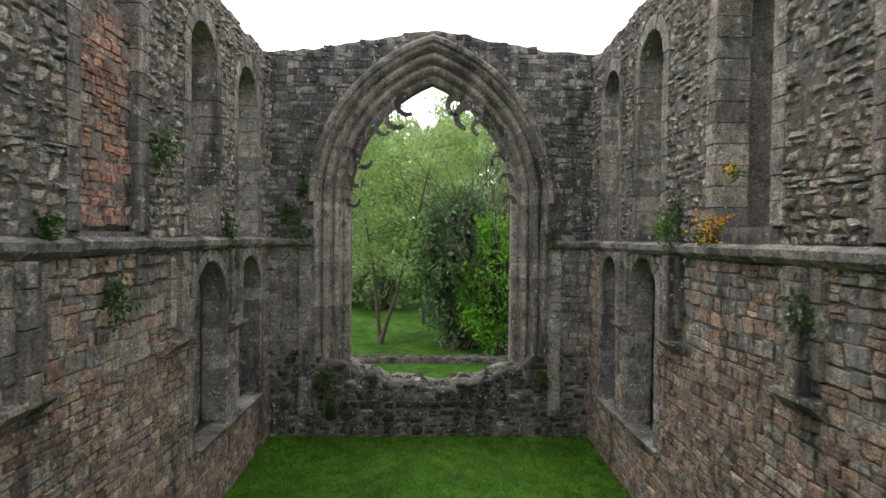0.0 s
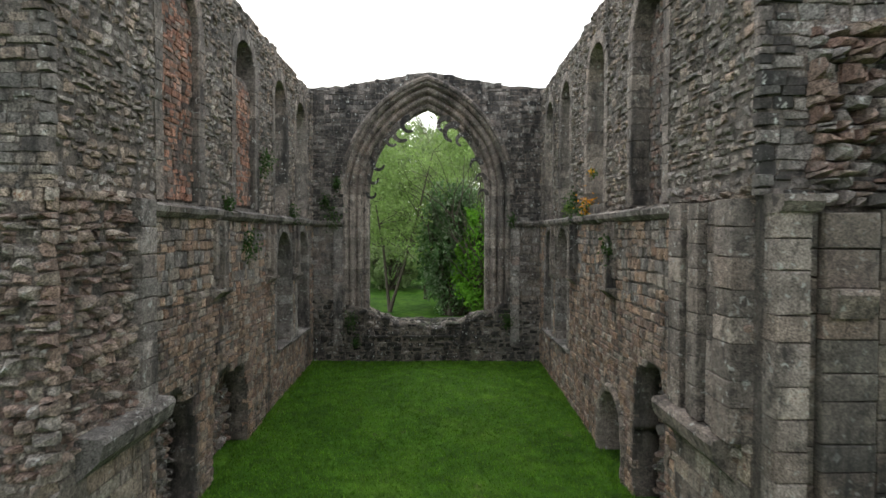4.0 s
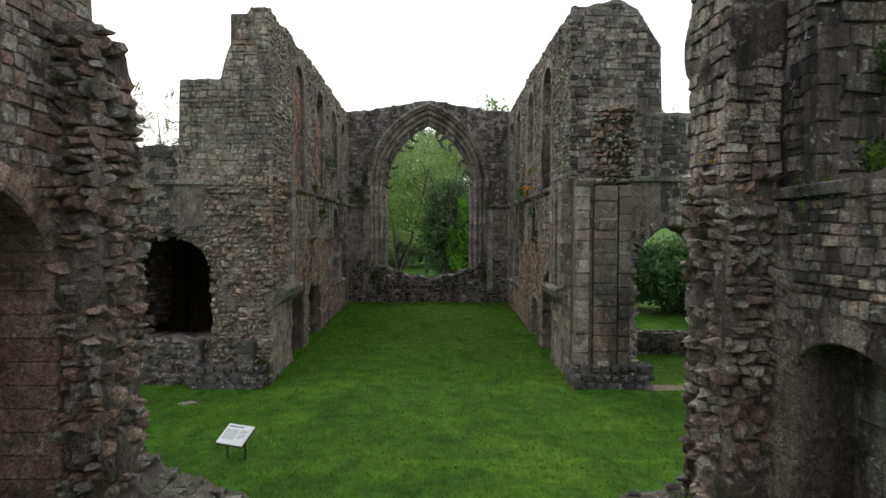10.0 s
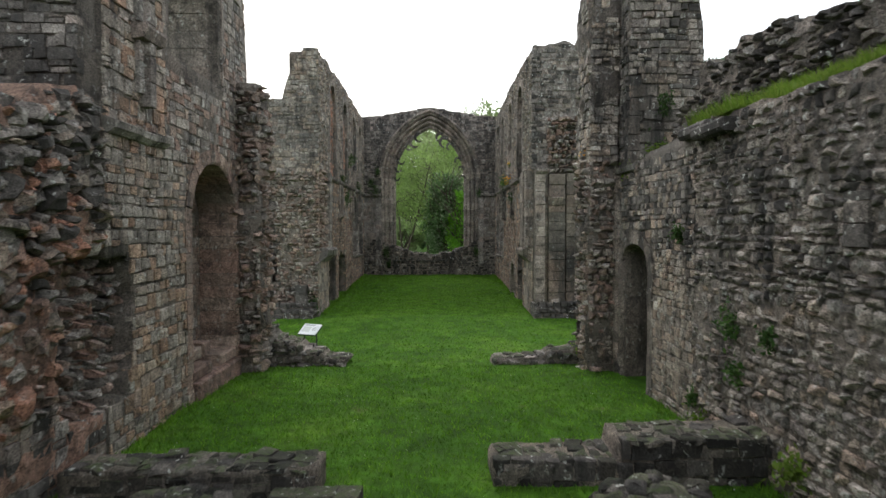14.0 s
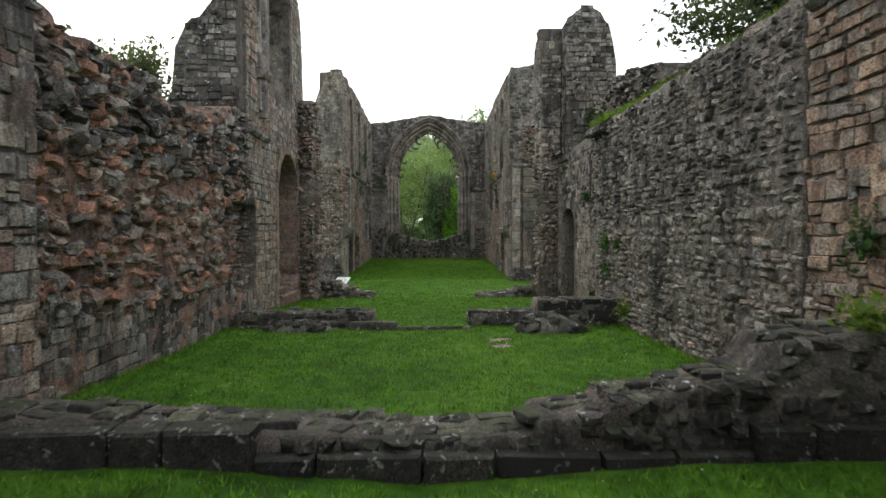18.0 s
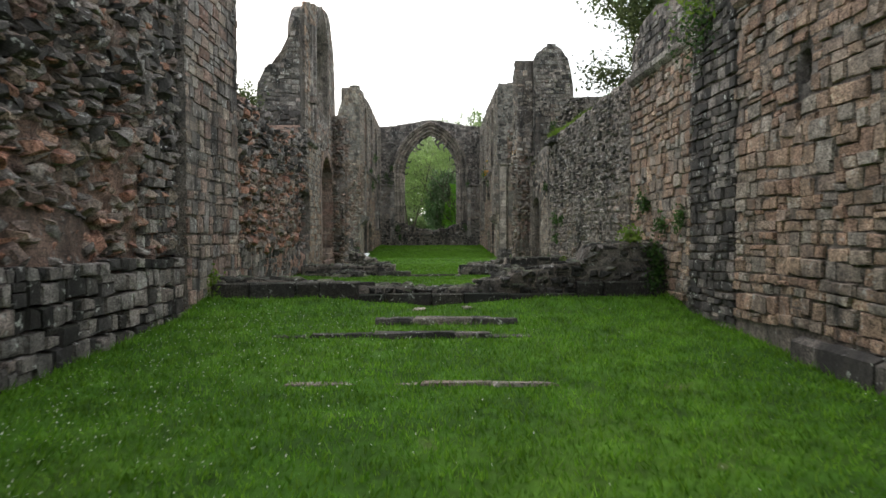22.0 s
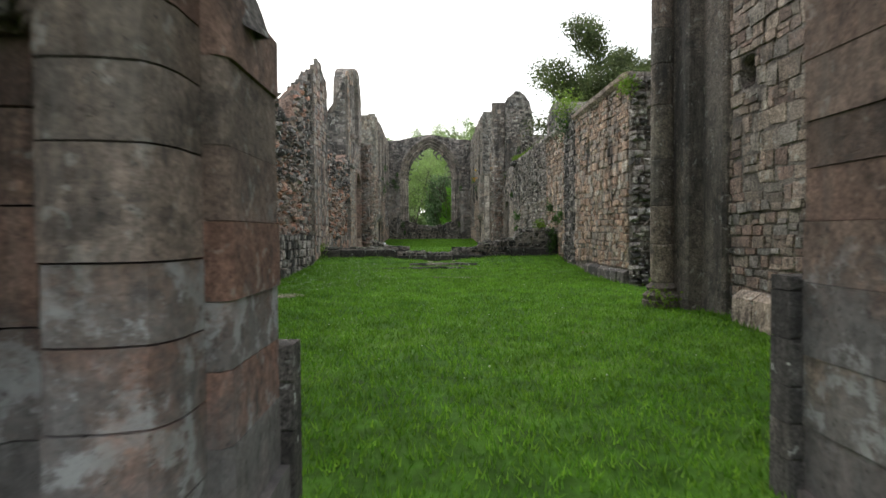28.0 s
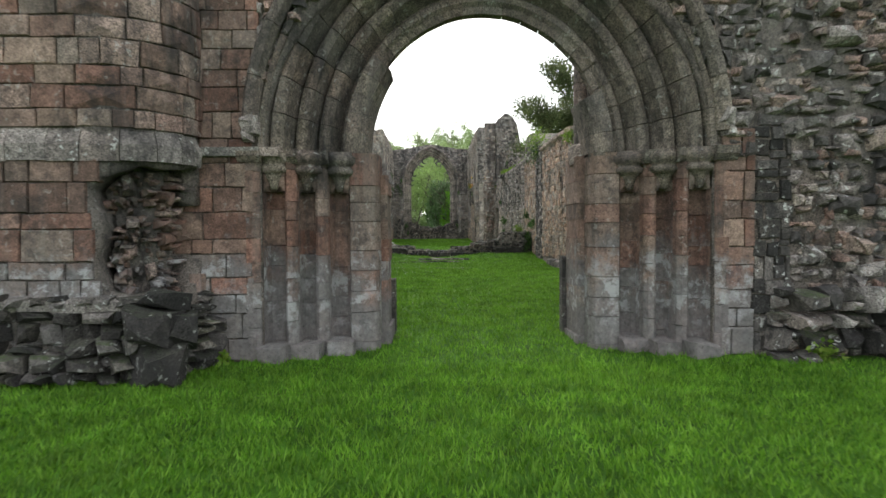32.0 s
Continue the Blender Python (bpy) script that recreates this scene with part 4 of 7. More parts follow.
blocking(wall_presb_n, f_pn, arch(-11.8, 0.8, 5.5, 8.9), -12.7, -10.9, 5.4, 9.8, -0.12, ["brick", "brick", "red"], 100)
blocking(wall_presb_n, f_pn, arch(-8.08, 0.75, 5.55, 8.4, 0.4), -8.9, -7.3, 5.5, 8.9, -0.12, ["brick", "brick", "red"], 101)
blocking(wall_presb_s, f_ps, arch(-11.6, 0.84, 5.5, 8.9), -12.5, -10.7, 5.4, 9.8, -0.35, ["grey", "red"], 102)

# hanging shafts below the string course, each on a sloping foot
for face, ob, places, sd in ((f_pn, wall_presb_n, ((-9.95, 3.7), (-6.05, 3.7), (-3.05, 3.6)), 110), (f_ps, wall_presb_s, ((-9.5, 3.7), (-5.75, 3.7), (-3.0, 3.6)), 120)):
    for i, (c, lo) in enumerate(places):
        for o, w, d in ((-0.26, 0.2, 0.10), (0.0, 0.27, 0.19), (0.26, 0.2, 0.10)):
            pilaster(face, ob, "dressed", c + o - w / 2, c + o + w / 2, lo + (0.25 if o else 0.0), 5.22, d, 0.4, sd + i * 3, "shaft_stone")
        moulding(face, ob, "dressed", c - 0.42, c + 0.42, lo - 0.06, [(-0.16, -0.1), (-0.14, 0.02), (0.02, 0.2), (0.08, 0.2), (0.1, -0.1)], 2.0, "foot_stone", sd + i)
# west ends of the presbytery walls: corbelled responds
for face, ob, sd, tone in ((f_pn, wall_presb_n, 130, "grey"), (f_ps, wall_presb_s, 140, "dressed")):
    pilaster(face, ob, tone, -13.75, -13.25, 2.2, 5.5, 0.22, 0.38, sd, "shaft_stone")
    moulding(face, ob, tone, -15.2, -13.0, 2.0, [(-0.45, -0.1), (-0.4, 0.02), (-0.1, 0.34), (0.12, 0.4), (0.2, 0.36), (0.24, -0.1)], 0.6, "corbel_stone", sd + 1)
for i, (s0, s1, d) in enumerate(((-15.5, -15.0, 0.30), (-14.95, -14.6, 0.20), (-14.5, -14.15, 0.28), (-14.1, -13.8, 0.15))):
    pilaster(f_ps, wall_presb_s, "dressed", s0, s1, 2.25, 5.4, d, 0.38, 150 + i, "shaft_stone")

# ---------------------------------------------------------------- stonework: transepts
tn = face_sdf(-15.5, -4.3, top_tn, [ARCH_TN])
ts = face_sdf(4.3, 14.0, top_ts, clear([arch(7.4, 1.2, -1.4, 2.7, 1.4)], 0.24))
lay(f_tn, courses(tn, -7.0, -4.3, 5.3, 10.4, 0.18, 0.38, 160), wall_tr_n, ["grey", "pale", "buff"], proud=0.03, wild=0.03, near=(-7, -4.3, 5.3, 9), seed=160, limit=150)
lay(f_tn, courses(tn, -6.2, -4.3, -0.6, 5.3, 0.16, 0.26, 161, spread=0.4), wall_tr_n, ["red", "pale", "buff"], style="rubble", proud=0.07, wild=0.09, tilt=9, near=(-6.2, -4.3, 0.5, 4), seed=161, limit=150)
lay(f_tn, courses(tn, -15.5, -7.0, 4.0, 6.8, 0.18, 0.36, 162), wall_tr_n, ["black", "black", "grey"], proud=0.04, wild=0.05, seed=162)
lay(f_tn, courses(tn, -15.5, -6.2, -0.8, 4.0, 0.2, 0.38, 163), wall_tr_n, ["grey", "red", "black"], proud=0.04, wild=0.04, seed=163)
# thin broken stones standing on end round the torn chapel arch
lay(f_tn, scatter(lambda x, v: np.abs(ARCH_TN(x, v) - 0.14) - 0.16, -9.2, -5.8, 0.8, 4.2, 60, 164, 0.1, 0.3), wall_tr_n, ["grey", "black", "red"], style="rubble", proud=0.04, wild=0.06, tilt=30, near=(-9, -6, 0.8, 4.2), seed=164, limit=60)
jamb_tn = Face("S", -5.92)
lay(jamb_tn, courses(face_sdf(-15.6, -14.3, lambda x: 2.6 + 0 * x), -15.6, -14.3, 0.75, 2.6, 0.16, 0.26, 166), wall_tr_n, ["red", "grey"], style="rubble", proud=0.05, wild=0.06, tilt=10, seed=166)
jamb_far = Face("N", -8.85)
lay(jamb_far, courses(face_sdf(-15.6, -12.0, lambda x: 3.4 + 0 * x), -15.6, -12.0, 0.75, 3.4, 0.17, 0.28, 167), wall_tr_n, ["red", "grey", "black"], style="rubble", proud=0.08, wild=0.1, tilt=10, seed=167)
# rough dwarf wall closing the foot of the arch
parapet, f_par, d_par = masonry("chapel_parapet", "rough low rubble wall across the foot of the chapel arch", "W", -15.85, -10.5, -6.3, ragged([(-10.5, 0.85), (-6.3, 0.8)], 73, 0.1), 0.5, seed=74, rough=0.05)
lay(f_par, courses(d_par, -10.5, -6.3, -0.8, 0.95, 0.19, 0.3, 168), parapet, ["grey", "black", "grey"], style="rubble", proud=0.03, wild=0.04, tilt=5, near=(-9.5, -6.3, -0.6, 1), seed=168, limit=60)
moulding(f_tn, wall_tr_n, "grey", -9.5, -4.9, 5.3, [(-0.1, -0.1), (-0.08, 0.08), (0.04, 0.1), (0.09, -0.1)], seed=165, skip=0.25)
lay(f_ts, courses(ts, 4.3, 6.95, 5.4, 10.4, 0.19, 0.38, 170), wall_tr_s, ["black", "grey", "grey"], proud=0.03, wild=0.035, near=(4.3, 7, 5.4, 9), seed=170, limit=150)
lay(f_ts, courses(ts, 4.9, 6.1, 5.3, 7.4, 0.2, 0.3, 171, spread=0.4), wall_tr_s, ["red", "grey"], style="rubble", proud=0.2, wild=0.14, tilt=6, seed=171)
lay(f_ts, courses(ts, 6.95, 14, 3.8, 7.8, 0.2, 0.4, 172), wall_tr_s, ["black", "black", "grey"], proud=0.03, wild=0.03, seed=172)
lay(f_ts, courses(ts, 6.1, 14, -0.8, 3.8, 0.22, 0.42, 173), wall_tr_s, ["black", "red", "grey"], proud=0.03, wild=0.02, seed=173)
arch_ring(f_ts, wall_tr_s, "grey", [(-0.03, -0.9), (0.26, -0.9), (0.26, 0.0), (0.04, 0.02), (-0.03, -0.02)], 7.4, 1.2, -0.5, 2.7, 1.4, seed=174, step=0.17, wear=0.09, jambs=False)
for fc, sd in ((Face("S", 8.62), 178), (Face("N", 6.18), 179)):
    lay(fc, courses(face_sdf(-15.7, -14.2, lambda x: 2.9 + 0 * x), -15.7, -14.2, -0.7, 2.9, 0.17, 0.28, sd), wall_tr_s, ["red", "grey", "black"], style="rubble", proud=0.1, wild=0.1, tilt=10, near=(-16, -14, -1, 3), seed=sd, limit=45)
moulding(f_ts, wall_tr_s, "grey", 6.0, 12, 5.45, [(-0.1, -0.1), (-0.08, 0.1), (0.04, 0.12), (0.09, -0.1)], seed=175)
for i, (s0, s1, d, t) in enumerate(((4.42, 4.82, 0.30, "dressed"), (4.94, 5.62, 0.34, "archivolt"), (5.66, 6.02, 0.26, "archivolt"), (4.83, 4.93, 0.23, "archivolt"))):
    pilaster(f_ts, wall_tr_s, t, s0, s1, 0.05, 5.25, d, 0.42, 176 + i, "shaft_stone")
moulding(f_ts, wall_tr_s, "dressed", 4.4, 4.9, 5.32, [(-0.14, -0.1), (-0.1, 0.34), (0.02, 0.42), (0.1, 0.4), (0.14, -0.1)], 2.0, "cap_stone", 180)
moulding(f_ts, wall_tr_s, "dressed", 5.02, 5.5, 4.1, [(-0.2, -0.1), (-0.14, 0.4), (0.14, 0.5), (0.2, 0.48), (0.22, -0.1)], 2.0, "corbel_stone", 181)
moulding(f_ts, wall_tr_s, "dressed", 5.06, 5.4, 0.0, [(-0.3, -0.1), (-0.3, 0.46), (0.1, 0.46), (0.2, 0.42), (0.2, -0.1)], 2.0, "corbel_stone", 182)
for i, (z, d) in enumerate(((-0.45, 0.62), (-0.2, 0.5))):
    lay(f_ts, courses(lambda s, v: np.full_like(s, -1.0), 4.3, 6.6, z - 0.12, z + 0.1, 0.24, 0.4, 183 + i, spread=0.05), wall_tr_s, "black", style="coursed", proud=d, wild=0.03, base=0.0, near=(4, 7, -1, 1), seed=183 + i)
    lay(f_tn, courses(lambda s, v: np.full_like(s, -1.0), -6.5, -4.4, z - 0.12, z + 0.1, 0.24, 0.4, 186 + i, spread=0.05), wall_tr_n, "black", style="coursed", proud=d, wild=0.03, base=0.0, near=(-7, -4, -1, 1), seed=186 + i)
pilaster(f_tn, wall_tr_n, "black", -5.2, -4.75, -0.5, 0.75, 0.35, 0.4, 190)


def plug(parent, face, s0, s1, v0, v1, d):
    """A solid block behind loose facing stones, so that they bear on it."""
    sh = Shape()
    boxed(sh, face, s0, s1, v0, v1, -0.2, d)
    part("footing", sh, MORTAR, parent)


plug(wall_tr_s, f_ts, 4.35, 6.55, -0.9, -0.34, 0.55)
plug(wall_tr_s, f_ts, 4.4, 6.4, -0.9, -0.1, 0.42)
plug(wall_tr_n, f_tn, -6.45, -4.45, -0.9, -0.34, 0.55)
plug(wall_tr_n, f_tn, -6.4, -4.5, -0.9, -0.1, 0.42)

# ---------------------------------------------------------------- stonework: nave, north side
HOLE_N1 = HOLE_N2 = gash(-31.25, 0.95, 0.2, 2.7, 21, 0.5)
for fc, parent_wall, lo, hi in ((f_n1, wall_nave_n1, -30.99, -30.0), (f_n2, wall_nave_n2, -32.4, -31.01)):
    sh = Shape()
    core(sh, fc, lambda s, v: np.maximum(HOLE_N1(s, v), np.maximum(lo - s, s - hi)), lo, hi, 0.0, 2.9, -0.42, -0.9, cell=0.1, rough=0.22, seed=77)
    part("rubble_fill", sh, RUBBLE, parent_wall, "torn rubble core of the wall", True)
n1 = face_sdf(-31.0, -24.4, top_nt, clear([N_ARCH, N_LIGHT], 0.26) + clear([HOLE_N1], 0.02))
lay(f_n1, courses(n1, -31.0, -28.2, -0.7, 4.4, 0.24, 0.36, 200), wall_nave_n1, ["tan", "buff", "pale"], proud=0.035, wild=0.02, near=(-31, -28, -0.7, 4.4), seed=200)
lay(f_n1, courses(n1, -28.2, -25.0, -0.7, 4.4, 0.19, 0.28, 201), wall_nave_n1, ["tan", "red", "tan", "buff"], proud=0.035, wild=0.025, near=(-28.2, -25, 0, 4.4), seed=201, limit=150)
lay(f_n1, courses(n1, -31.0, -29.0, 4.55, 10.8, 0.25, 0.38, 202), wall_nave_n1, ["tan", "pale", "buff"], proud=0.03, wild=0.02, near=(-31, -29, 4.5, 8), seed=202, limit=100)
lay(f_n1, courses(n1, -29.0, -24.4, 4.4, 10.8, 0.22, 0.38, 203), wall_nave_n1, ["pale", "grey", "red"], proud=0.02, wild=0.02, seed=203)
stub_n, f_stn, d_stn = masonry("pier_stub_north", "torn rubble end of the nave wall where a pier was lost", "N", -3.85, -25.25, -24.2, ragged([(-25.3, 6.6), (-24.7, 6.3), (-24.2, 5.6)], 36, 0.15), 0.6, seed=37, ends=0.12, rough=0.16)
for fc, lo, hi, tn in ((f_stn, -25.25, -24.2, ["red", "grey", "red"]), (Face("W", -25.25), -4.5, -3.85, ["red", "grey"])):
    lay(fc, courses(d_stn if fc is f_stn else face_sdf(-4.5, -3.85, lambda s: 6.3 + 0 * s), lo, hi, -0.7, 6.6, 0.18, 0.28, 204, spread=0.45), stub_n, tn, style="rubble", proud=0.06, wild=0.12, tilt=12, near=(-26, -24, 0, 6), seed=204, limit=70)
lay(f_n1, courses(N_ARCH, -28.1, -25.2, 0.3, 4.4, 0.27, 0.4, 205), wall_nave_n1, ["red", "red", "grey"], base=-0.9, proud=0.02, wild=0.02, seed=205)
arch_ring(f_n1, wall_nave_n1, "red", [(-0.02, -0.88), (0.28, -0.88), (0.28, 0.03), (0.03, 0.04), (-0.02, 0.01)], -26.65, 1.33, -0.5, 3.1, 1.3, True, seed=206, step=0.3)
arch_ring(f_n1, wall_nave_n1, "dressed", [(-0.02, -1.1), (0.3, -1.1), (0.3, 0.02), (0.2, 0.03), (0.14, -0.1), (0.1, -0.16), (0.04, -0.14), (-0.02, -0.25)], -27.6, 1.2, 6.2, 8.5, 1.8, True, seed=207, step=0.36)
lay(f_n1, courses(HOLE_N1, -31.0, -30.0, 0.0, 2.8, 0.15, 0.22, 208), wall_nave_n1, ["red", "grey"], style="rubble", base=-0.42, proud=0.15, wild=0.15, tilt=12, seed=208)
lay(f_n2, courses(HOLE_N2, -32.4, -31.0, 0.0, 2.8, 0.15, 0.22, 209), wall_nave_n2, ["red", "grey"], style="rubble", base=-0.42, proud=0.15, wild=0.15, tilt=12, seed=209)
moulding(f_n1, wall_nave_n1, "grey", -31.0, -29.1, 4.5, STRING, seed=209)
for i, (o, w, d) in enumerate(((-0.17, 0.16, 0.1), (0.0, 0.2, 0.2), (0.17, 0.16, 0.1))):
    pilaster(f_n1, wall_nave_n1, "grey", -29.85 + o - w / 2, -29.85 + o + w / 2, 4.95 + (0.2 if o else 0.0), 6.0, d, 0.35, 210 + i, "shaft_stone")
    pilaster(f_n1, wall_nave_n1, "grey", -29.85 + o - w / 2, -29.85 + o + w / 2, 6.3, 9.0, d, 0.5, 215 + i, "shaft_stone")
moulding(f_n1, wall_nave_n1, "grey", -30.2, -29.5, 6.12, [(-0.14, -0.1), (-0.1, 0.22), (0.06, 0.3), (0.12, 0.28), (0.14, -0.1)], 2.0, "cap_stone", 219)
# sill stones inside the arched recess
for i, (s0, s1, v0, v1, d) in enumerate(((-27.95, -25.35, -0.7, -0.12, 0.12), (-27.95, -26.9, -0.12, 0.12, 0.0), (-26.4, -25.35, -0.12, 0.14, 0.0), (-27.2, -26.7, 0.12, 0.4, -0.3), (-26.5, -26.1, 0.1, 0.42, -0.35))):
    sh = Shape()
    boxed(sh, f_n1, s0, s1, v0, v1, -0.85, d, 0.04)
    part("sill_block", sh, STONE_1["red"], wall_nave_n1)

# west face of the tall piece
tt = ragged([(-6.5, 4.6), (-6.1, 5.3), (-6.0, 6.4), (-5.65, 7.05), (-5.1, 7.3), (-4.9, 8.0), (-4.65, 8.9), (-4.45, 9.3)], 31, 0.1)
wall_n_cross, f_nx, d_nx = masonry("wall_nave_north_return", "dark rubble return wall rising beside the nave", "W", -31.45, -6.5, -4.48, tt, 1.2, [lambda s, v: np.maximum(-5.45 - s, v - 3.0)], seed=32, low=-1.2)
lay(f_nx, courses(d_nx, -6.5, -4.48, 4.0, 10.4, 0.19, 0.34, 220), wall_n_cross, ["black", "black", "grey"], proud=0.04, wild=0.05, near=(-6.9, -4.5, 4.4, 10), seed=220, limit=150)

n2 = face_sdf(-39.6, -31.0, top_n2, clear([HOLE_N2], 0.02))
lay(f_n2, courses(n2, -39.6, -31.0, -0.8, 0.55, 0.3, 0.4, 221), wall_nave_n2, ["black", "grey", "dressed"], proud=0.07, wild=0.02, near=(-39.6, -31, -1, 0.6), seed=221)
lay(f_n2, scatter(n2, -39.6, -31.0, 0.55, 4.8, 44, 222, 0.1, 0.36), wall_nave_n2, ["red", "brick", "grey", "buff"], style="rubble", proud=0.06, wild=0.10, tilt=26, near=(-38, -33.5, 0.6, 3.4), seed=222)
lay(f_n2, scatter(n2, -39.6, -31.0, 2.9, 4.9, 30, 223), wall_nave_n2, ["black", "black", "grey"], style="rubble", proud=0.12, wild=0.1, tilt=22, seed=223)

lay(f_n3, courses(d_n3, -42.4, -39.6, -0.8, 7.2, 0.31, 0.46, 225), wall_nave_n3, ["red", "buff", "grey"], style="coursed", proud=0.03, wild=0.02, near=(-42.4, -39.6, -0.8, 6), seed=225, limit=190)
face_p3 = Face("W", -42.4)
lay(face_p3, courses(face_sdf(-5.3, -4.1, ragged([(-5.4, 5.1), (-5.1, 5.7), (-4.86, 6.05), (-4.4, 6.4), (-4.0, 6.7)], 33, 0.1)), -5.3, -4.1, 4.0, 7.0, 0.2, 0.32, 226), wall_nave_n3, ["black", "grey"], proud=0.05, wild=0.04, seed=226)

n4 = face_sdf(-51.0, -42.4, top_n4)
lay(f_n4, courses(n4, -51.0, -42.4, -0.9, 0.62, 0.3, 0.34, 230), wall_nave_n4, ["black", "grey", "pitch", "grey"], proud=0.24, wild=0.03, near=(-51, -42.4, -1, 0.7), seed=230, limit=160)
lay(f_n4, scatter(n4, -51.0, -42.4, 0.6, 5.9, 44, 231, 0.1, 0.38), wall_nave_n4, ["red", "brick", "buff", "red", "grey"], style="rubble", proud=0.07, wild=0.12, tilt=28, near=(-48.5, -43.6, 0.7, 3.6), seed=231)
lay(f_n4, scatter(n4, -51.0, -42.4, 2.3, 6.9, 22, 232), wall_nave_n4, ["black", "grey", "black"], style="rubble", proud=0.14, wild=0.1, tilt=22, seed=232)
lay(f_n4, courses(n4, -43.6, -42.4, 0.6, 6.8, 0.26, 0.4, 233), wall_nave_n4, ["black", "grey"], proud=0.11, wild=0.05, near=(-43.6, -42.4, 0.6, 6), seed=233, limit=70)
lay(f_n5, courses(d_n5, -60.5, -51.0, -1.0, 7.6, 0.34, 0.5, 234), wall_nave_n5, ["red", "buff", "grey"], proud=0.03, wild=0.01, seed=234)

# ---------------------------------------------------------------- stonework: nave, south side
s1 = face_sdf(-29.6, -24.4, top_s1, clear([DOOR_S], 0.24))
lay(f_s1, courses(s1, -29.6, -25.3, -0.7, 2.4, 0.19, 0.31, 240), wall_nave_s1, ["buff", "pale", "buff"], proud=0.03, wild=0.02, near=(-29.6, -25, -0.7, 2.4), seed=240, limit=150)
lay(f_s1, courses(s1, -29.6, -25.3, 2.4, 4.35, 0.17, 0.29, 241), wall_nave_s1, ["grey", "black", "buff"], proud=0.03, wild=0.03, near=(-29.6, -25, 2.4, 4.4), seed=241, limit=120)
stub_s, f_sts, d_sts = masonry("pier_stub_south", "torn rubble end of the nave wall where a pier was lost", "S", 4.2, -25.2, -24.1, ragged([(-25.3, 9.1), (-24.6, 9.0), (-24.1, 8.4)], 38, 0.15), 0.75, seed=39, ends=0.12, rough=0.16)
for fc, lo, hi, sdf_, tn in ((f_sts, -25.2, -24.1, d_sts, ["red", "buff", "pale"]), (Face("W", -25.2), 4.2, 4.9, face_sdf(4.2, 4.9, lambda s: 8.6 + 0 * s), ["pale", "red"])):
    lay(fc, courses(sdf_, lo, hi, -0.7, 4.6, 0.18, 0.28, 243, spread=0.45), stub_s, tn, style="rubble", proud=0.06, wild=0.12, tilt=12, near=(-26, 5, 0, 6), seed=243, limit=70)
    lay(fc, courses(sdf_, lo, hi, 4.6, 8.6, 0.24, 0.34, 244), stub_s, ["pale", "buff", "grey"], proud=0.06, wild=0.05, tilt=3, near=None, seed=244)
pilaster(f_s1, wall_nave_s1, "dressed", -25.42, -25.05, -0.6, 4.3, 0.1, 0.34, 245, "jamb_stone")
arch_ring(f_s1, wall_nave_s1, "dressed", BLOCK_RING, -26.5, 0.9, -0.7, 2.1, 0.55, seed=246, step=0.33)
lay(f_s1, courses(DOOR_S, -27.4, -25.6, -0.7, 2.7, 0.36, 0.5, 247, neat=True), wall_nave_s1, ["dressed", "grey"], style="ashlar", base=-0.65, proud=0.02, wild=0.01, seed=247)
moulding(f_s1, wall_nave_s1, "grey", -26.6, -25.0, 4.38, [(-0.1, -0.1), (-0.08, 0.1), (0.04, 0.14), (0.09, -0.1)], seed=248)
# tall pier of the crossing: its west face stands up behind the nave wall
tp = ragged([(4.9, 8.9), (5.0, 9.25), (5.5, 9.6), (6.1, 9.45), (6.45, 9.0), (6.6, 8.3), (6.75, 7.3)], 34, 0.1)
pier_s, f_tp, d_tp = masonry("wall_crossing_south", "tall pale ruined crossing pier of squared sandstone", "W", -25.8, 4.95, 6.7, tp, 1.45, seed=35, low=-1.2)
tp_stones = face_sdf(4.95, 6.7, tp)
lay(f_tp, courses(tp_stones, 4.95, 6.7, 4.1, 6.9, 0.27, 0.42, 242), pier_s, ["pale", "buff", "pale", "grey"], proud=0.04, wild=0.025, near=(4.9, 6.7, 4.1, 7), seed=242, limit=110)
lay(f_tp, courses(tp_stones, 4.95, 6.7, 6.9, 9.7, 0.21, 0.36, 249), pier_s, ["black", "grey", "pale", "grey"], proud=0.05, wild=0.05, near=(4.9, 6.7, 6.9, 9.7), seed=249, limit=70)
pilaster(f_tp, pier_s, "dressed", 4.93, 5.2, 4.15, 5.75, 0.09, 0.34, 236, "quoin")
lay(Face("S", 4.95), courses(face_sdf(-25.8, -25.2, lambda x: 8.9 + 0 * x), -25.8, -25.2, 4.1, 9.0, 0.24, 0.34, 237), pier_s, ["grey", "black"], proud=0.04, wild=0.03, seed=237)
back_block, f_bb, d_bb = masonry("wall_crossing_return", "low dark rubble return behind the crossing pier", "W", -26.2, 6.6, 8.0, ragged([(6.6, 6.85), (7.3, 6.8), (8.0, 6.2)], 75, 0.1), 0.8, seed=76, low=-1.2)
lay(f_bb, courses(d_bb, 6.6, 8.0, 4.0, 7.0, 0.2, 0.34, 238), back_block, ["black", "black", "grey"], style="rubble", proud=0.05, wild=0.05, tilt=5, seed=238)

